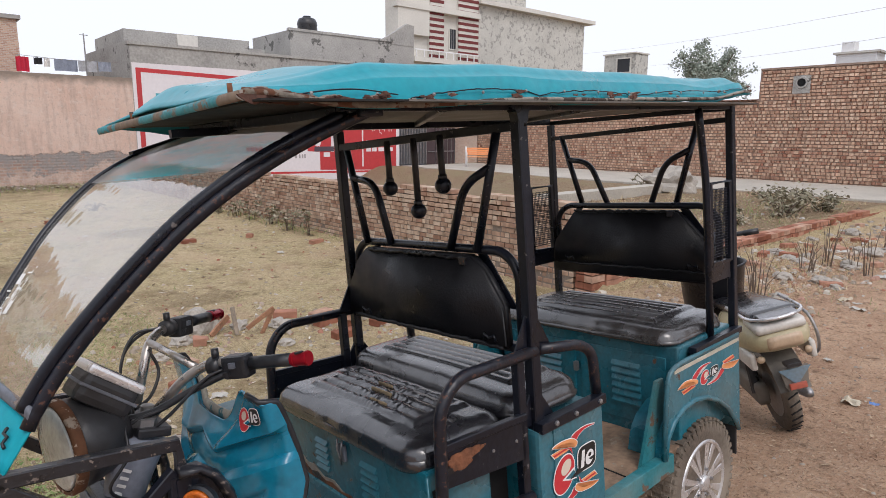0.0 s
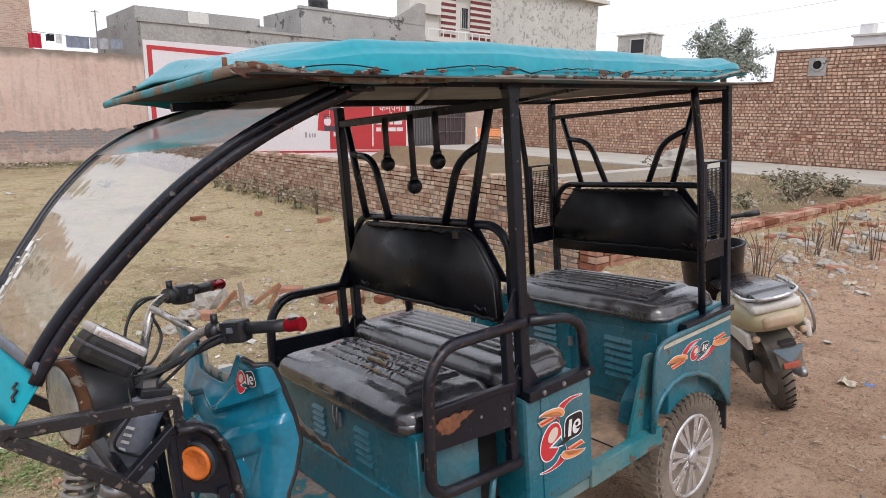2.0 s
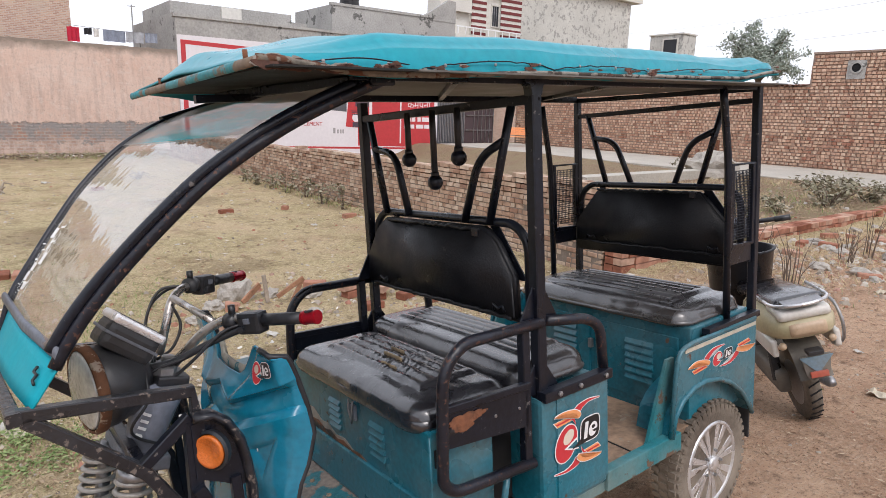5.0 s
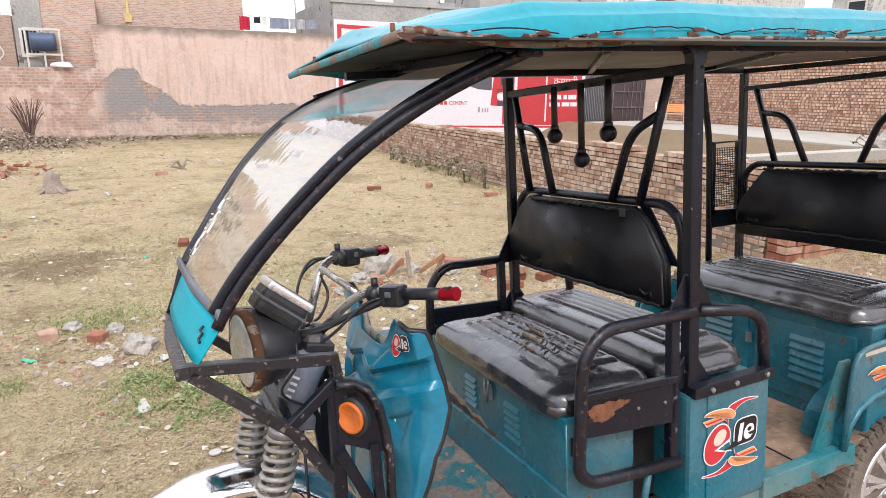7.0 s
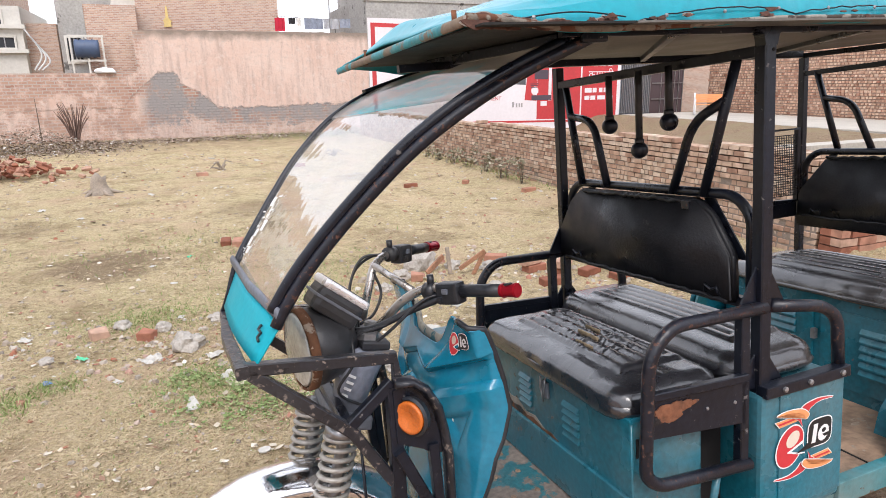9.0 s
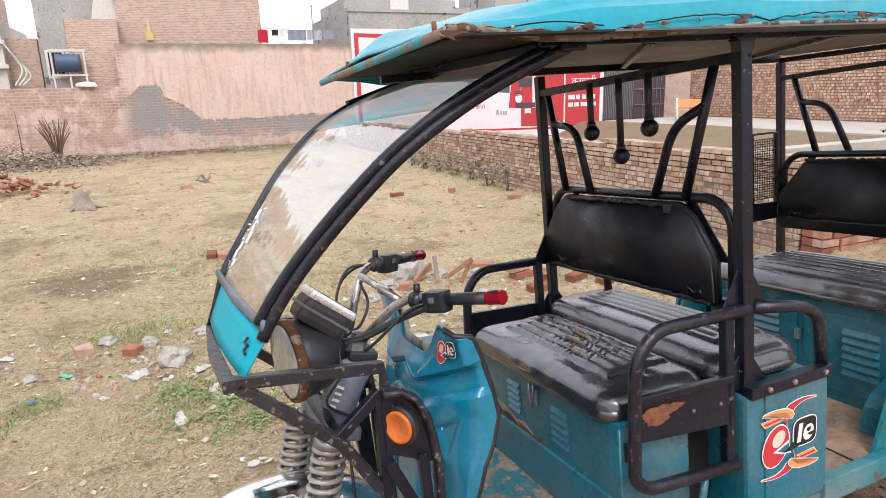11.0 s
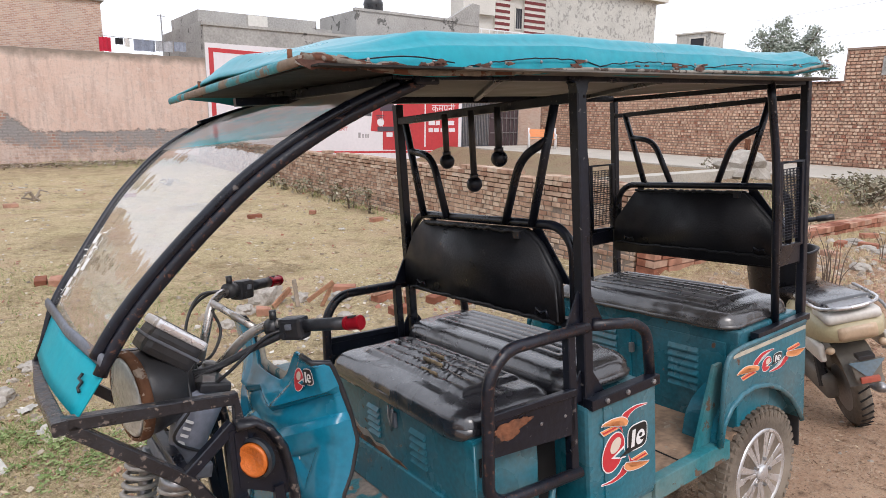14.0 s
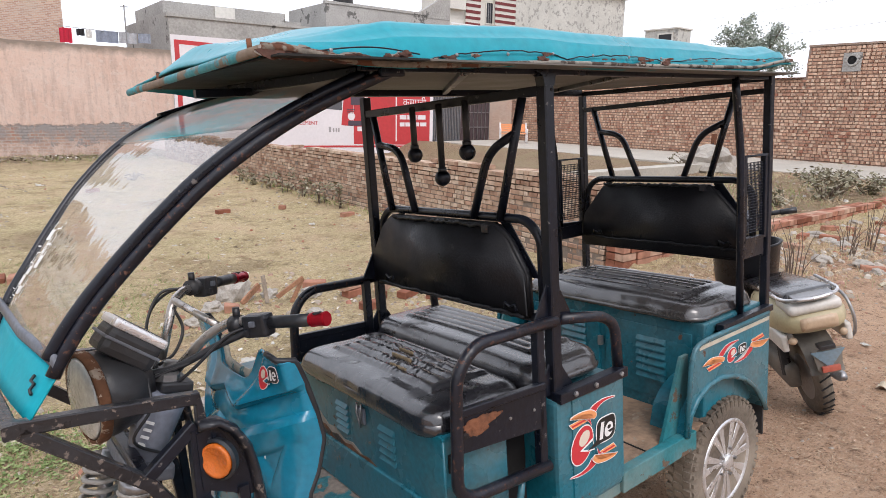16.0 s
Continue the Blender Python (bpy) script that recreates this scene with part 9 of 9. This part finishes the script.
# ---------------------------------------------------------------- the scooter
SC_AT = spot(2.285, 0.19)
scoot = thing("scooter", "dusty cream and white scooter with a black seat", "scooter", Matrix.Translation(SC_AT) @ pose(0, 0, 0, -17, 0, math.degrees(math.atan2(0.70, 0.71))) @ Matrix.Scale(0.93, 4))
# own axes: x forward, y to its left, z up; rear wheel over the origin
CREAM_PAINT = mat("cream_paint", (0.46, 0.40, 0.24), 0.35, var=0.15, scale=5, bump=0.05, dust=0.5)
WHITE_PAINT = mat("white_scooter_paint", (0.66, 0.64, 0.60), 0.35, var=0.12, scale=5, bump=0.05, dust=0.4)
TAN_LENS = mat("faded_tail_lens", (0.50, 0.36, 0.24), 0.3, var=0.15, bump=0.05, dust=0.35)
SC_GREY = mat("scooter_grey_plastic", (0.10, 0.095, 0.085), 0.6, var=0.25, bump=0.15, dust=0.6)


def spart(name, build, material, label="", parent=None, smooth=False):
    bm = bmesh.new()
    build(bm)
    return part(name, bm, material, parent or scoot, label, smooth)


for x in (0.0, 1.22):
    tw = spart("wheel", lambda bm: lathe(bm, [(0.13, -0.034), (0.17, -0.041), (0.205, -0.037), (0.221, -0.018), (0.224, 0.0), (0.221, 0.018), (0.205, 0.037), (0.17, 0.041), (0.13, 0.034)], 36, Matrix.Translation((x, 0, 0.222)) @ pose(0, 0, 0, 90, 0, 0)), RUBBER, "dusty black scooter tyre", smooth=True)
    spart("rim", lambda bm: lathe(bm, [(0.135, -0.035), (0.12, -0.02), (0.03, -0.03), (0.03, 0.03), (0.12, 0.02), (0.135, 0.035)], 24, Matrix.Translation((x, 0, 0.222)) @ pose(0, 0, 0, 90, 0, 0)), STEEL, "", tw)
    for i in range(30):
        a = 2 * math.pi * i / 30
        spart("tread_groove", lambda bm: box(bm, -0.004, 0.004, -0.034, 0.034, 0.2205, 0.2255, m=Matrix.Translation((x, 0, 0.222)) @ Matrix.Rotation(a, 4, "Y") @ pose(0, 0, 0, 0, 0, 24)), VOID, "", tw)


def body(bm):
    # sections along x: (x, half width, z low, z high)
    S = [(-0.285, 0.05, 0.635, 0.67), (-0.27, 0.125, 0.60, 0.695), (-0.20, 0.168, 0.575, 0.725), (-0.05, 0.182, 0.53, 0.735), (0.15, 0.185, 0.44, 0.73), (0.34, 0.16, 0.36, 0.70), (0.46, 0.11, 0.34, 0.66)]
    rings = []
    n = 20
    for x, w, a, b in S:
        c, h = (a + b) / 2, (b - a) / 2
        rings.append([bm.verts.new((x, w * math.copysign(abs(math.cos(t)) ** 0.6, math.cos(t)), c + h * math.copysign(abs(math.sin(t)) ** 0.6, math.sin(t)))) for t in [2 * math.pi * k / n for k in range(n)]])
    for A, B in zip(rings, rings[1:]):
        for k in range(n):
            bm.faces.new((A[k], A[(k + 1) % n], B[(k + 1) % n], B[k]))
    bm.faces.new(rings[0][::-1])
    bm.faces.new(rings[-1])


spart("body_shell", body, CREAM_PAINT, "cream painted rear body", smooth=True)
spart("side_skirt", lambda bm: (box(bm, -0.21, 0.40, -0.180, -0.145, 0.485, 0.585, 0.014), box(bm, -0.21, 0.40, 0.145, 0.180, 0.485, 0.585, 0.014)), WHITE_PAINT, "white lower side skirt", smooth=True)
spart("tail_lens", lambda bm: box(bm, -0.289, -0.20, -0.10, 0.10, 0.608, 0.69, 0.03), TAN_LENS, "faded tan tail lamp lens", smooth=True)
spart("tail_cap", lambda bm: box(bm, -0.268, -0.06, -0.135, 0.135, 0.700, 0.756, 0.024), WHITE_PAINT, "white tail cap", smooth=True)
seat = spart("seat", lambda bm: box(bm, -0.36, 0.36, -0.13, 0.13, -0.033, 0.03, 0.028, m=pose(0.16, 0, 0.728, 0, 9, 0)), VINYL, "black vinyl scooter seat", smooth=True)
rack = spart("grab_rail", lambda bm: tube(bm, rounded([(0.10, -0.155, 0.775), (-0.24, -0.15, 0.79), (-0.30, 0.0, 0.79), (-0.24, 0.15, 0.79), (0.10, 0.155, 0.775)], 0.08), 0.010, 8), ALLOY, "pale grab rail behind the seat", smooth=True)
spart("rack_plate", lambda bm: box(bm, -0.27, -0.12, -0.10, 0.10, 0.785, 0.80, 0.006), STEEL, "", rack)
spart("rear_fender", lambda bm: grid(bm, 14, 6, lambda u, v: (-0.02 - (0.29 - 0.02 * abs(v - 0.5)) * math.cos(radians(22 + 62 * (1 - u)) - 0.0) * 1.0, (v - 0.5) * 0.17, 0.25 + 0.29 * math.sin(radians(22 + 62 * (1 - u))))), SC_GREY, "grey plastic rear mudguard", smooth=True)
plate = spart("number_plate", lambda bm: prism(bm, [(-0.085, 0.0), (0.085, 0.0), (0.012, -0.085), (-0.012, -0.085)], 0.006, Matrix(((0, 0, -1, -0.315), (-1, 0, 0, 0), (0, 1, 0, 0.505), (0, 0, 0, 1)))), mat("blue_grey_plate", (0.10, 0.20, 0.28), 0.6, var=0.3, bump=0.1, dust=0.5), "dusty blue-grey plate")
spart("reflector", lambda bm: box(bm, -0.335, -0.318, -0.045, 0.045, 0.39, 0.422, 0.004), mat("red_reflector", (0.45, 0.08, 0.05), 0.3, var=0.2, bump=0.1, dust=0.3), "dull red reflector")
spart("plate_lamp", lambda bm: box(bm, -0.33, -0.27, -0.04, 0.04, 0.515, 0.54, 0.006), PLASTIC)
spart("mudguard_tail", lambda bm: prism(bm, [(-0.075, 0.51), (0.075, 0.51), (0.06, 0.40), (0.045, 0.375), (-0.045, 0.375), (-0.06, 0.40)], 0.012, Matrix(((0, 0, 1, -0.315), (-1, 0, 0, 0), (0, 1, 0, 0), (0, 0, 0, 1)))), SC_GREY, "grey mudguard extension", smooth=False)
for y in (-0.15, 0.15):
    spart("turn_lamp", lambda bm: lathe(bm, [(0.020, 0), (0.022, 0.012), (0.015, 0.024), (0.003, 0.028)], 14, Matrix.Translation((-0.215, y * 0.85, 0.55)) @ pose(0, 0, 0, 0, -90, 0)), TAN_LENS, "", smooth=True)
spart("engine_case", lambda bm: box(bm, -0.05, 0.40, 0.06, 0.135, 0.18, 0.32, 0.03), SC_GREY, "dusty metal engine case", smooth=True)
spart("silencer", lambda bm: tube(bm, [(-0.16, -0.115, 0.25), (-0.12, -0.115, 0.245), (0.15, -0.11, 0.20), (0.3, -0.1, 0.2)], lambda t: 0.032 if 0.05 < t < 0.75 else 0.02, 14), STEEL, "", smooth=True)
spart("shock_absorber", lambda bm: tube(bm, smooth_line([(0.0, 0.12, 0.25), (0.04, 0.11, 0.36), (0.08, 0.10, 0.47)], 4), 0.03, 10), PLASTIC)
spart("crash_bar", lambda bm: tube(bm, rounded([(0.10, -0.185, 0.72), (-0.16, -0.19, 0.735), (-0.22, -0.198, 0.62), (-0.19, -0.198, 0.50), (-0.05, -0.19, 0.44)], 0.07), 0.009, 9), STEEL, "worn steel side crash bar", smooth=True)
spart("foot_board", lambda bm: box(bm, 0.42, 0.86, -0.16, 0.16, 0.26, 0.32, 0.02), SC_GREY, smooth=True)
spart("front_shield", lambda bm: grid(bm, 10, 10, lambda u, v: (0.84 + 0.16 * v - 0.10 * (2 * u - 1) ** 2 * 0.8, (u - 0.5) * (0.42 - 0.10 * v), 0.26 + 0.66 * v)), CREAM_PAINT, "cream front leg shield", smooth=True)
spart("front_fender", lambda bm: grid(bm, 12, 6, lambda u, v: (1.22 + 0.27 * math.cos(radians(20 + 140 * u)), (v - 0.5) * 0.13, 0.222 + 0.27 * math.sin(radians(20 + 140 * u)))), CREAM_PAINT, smooth=True)
spart("fork", lambda bm: tube(bm, [(0.98, 0.0, 0.9), (1.05, 0, 0.6), (1.22, 0.06, 0.222)], 0.025, 8), STEEL)
hb = spart("handlebar", lambda bm: tube(bm, rounded([(0.82, -0.33, 1.00), (0.90, -0.18, 1.0), (0.95, 0, 0.98), (0.90, 0.18, 1.0), (0.82, 0.33, 1.00)], 0.08), 0.016, 9), PLASTIC, "black scooter handlebar", smooth=True)
spart("head_cowl", lambda bm: box(bm, 0.86, 1.02, -0.14, 0.14, 0.92, 1.04, 0.04), GREY_CAST, "grey handlebar cowl", hb, smooth=True)
for s in (-1, 1):
    spart("grip", lambda bm: tube(bm, [(0.84, s * 0.28, 1.0), (0.80, s * 0.37, 1.0)], 0.021, 10), PLASTIC, "", hb, smooth=True)
    spart("brake_lever", lambda bm: tube(bm, [(0.92, s * 0.2, 1.0), (0.88, s * 0.36, 0.99)], 0.007, 6), STEEL, "", hb)
basin = thing("black_basin", "black rubber basin lying on the scooter footboard", "basin", Matrix.Translation((2.63, 0.78, 0.27)) @ pose(0, 0, 0, -6, -5, 0) @ Matrix.Diagonal((0.84, 0.84, 0.95, 1)))
bm = bmesh.new()
lathe(bm, [(0.02, 0.0), (0.17, 0.0), (0.19, 0.03), (0.235, 0.56), (0.25, 0.58), (0.225, 0.58), (0.18, 0.05), (0.02, 0.03)], 28)
part("basin_shell", bm, mat("black_rubber_basin", (0.008, 0.008, 0.010), 0.30, var=0.3, bump=0.1, spec=0.3), basin, smooth=True)

# ---------------------------------------------------------------- bricks of the walls
UNIT = {}


def unit_brick(l, h, material, d=0.10):
    key = (round(l, 3), round(h, 3), material.name)
    if key not in UNIT:
        bm = bmesh.new()
        box(bm, -l / 2, l / 2, -d / 2, d / 2, -h / 2, h / 2)
        bmesh.ops.bevel(bm, geom=list(bm.edges), offset=0.005, segments=1, affect="EDGES")
        me = bpy.data.meshes.new("brick")
        bm.to_mesh(me)
        bm.free()
        me.materials.append(material)
        UNIT[key] = me
    return UNIT[key]


rr = random.Random(21)
# low wall: the 300 bricks of its nearer end are parts, the rest one mesh; both faces show, so each brick spans the wall
rest, count = [], 0
for u, z, l, h in low_spots:
    x, y = LOW_X + 0.055 + rr.uniform(-0.010, 0.008), LOW_Y0 + u
    if u < 6.6 and count < 300 and z < 0.9:
        ob = new("brick", unit_brick(l, h, BRICK_LOW))
        ob.parent = low
        ob.matrix_local = pose(x, y, z, rr.uniform(-1, 1), rr.uniform(-1.5, 1.5), 90 + rr.uniform(-1.2, 1.2))
        count += 1
    else:
        rest.append(((x, y, z), math.pi / 2, (l, 0.11, h)))
    rest.append(((LOW_X + 0.165, y, z), math.pi / 2, (l, 0.11, h)))
joined_bricks("brick_rest", rest, (0.15, 0.11, 0.05), BRICK_LOW, low, 0.005, 2)
rest = []
for u, z, l, h in ret_spots:
    rest.append(((LOW_X + u, LOW_Y0 - 0.20 + rr.uniform(-0.006, 0.006), z), 0, (l, 0.11, h)))
    rest.append(((LOW_X + u, LOW_Y0 - 0.085, z), 0, (l, 0.11, h)))
joined_bricks("brick_rest", rest, (0.22, 0.11, 0.07), BRICK_LOOSE, ret, 0.006, 4)
def header_wall(parent, y0, length, z1, seed):
    """Courses of pale headers with narrow dark closers between them."""
    rr = random.Random(seed)
    pale, dark = [], []
    z, row, course = -0.1, 0, 0.108
    while z + course < z1:
        u = 0.06 - 0.0715 * (row % 2) + rr.uniform(-0.02, 0.02)
        band = 0.55 < z < 1.0
        step_out = 0.012 if row in (9, 22) else 0.0
        tall = rr.uniform(0.80, 1.06)
        while u < length:
            w = rr.uniform(0.080, 0.122)
            if -0.02 < u < length - 0.02:
                patch = noise.noise((u * 0.55, z * 1.1, seed)) + 0.6 * noise.noise((u * 1.9, z * 2.6, seed + 3))
                share = clamp((0.48 if band else 0.14) + 0.45 * patch, 0.03, 0.85)
                (dark if rr.random() < share else pale).append(((RX - step_out, y0 + u, z + course / 2), math.pi / 2, (w, 0.05, rr.uniform(0.070, 0.090) * tall)))
                dark.append(((RX + 0.008, y0 + u + 0.0715, z + course / 2), math.pi / 2, (0.026, 0.05, 0.072)))
            u += 0.143 * rr.uniform(0.92, 1.09)
        z += course
        row += 1
    joined_bricks("pale_brick_rest", pale, (0.1, 0.05, 0.1), BRICK_RIGHT, parent, 0.006, seed)
    joined_bricks("dark_brick_rest", dark, (0.1, 0.05, 0.1), BRICK_DARK, parent, 0.006, seed)


BRICK_DARK = brick_material("dark_yard_brick", (0.42, 0.235, 0.165), (0.46, 0.28, 0.20), pale=(0.52, 0.36, 0.265), dark=(0.35, 0.16, 0.11))
header_wall(yard, -4, 12.44, 3.72, 6)
header_wall(yard2, 8.45, 13.5, 2.76, 7)
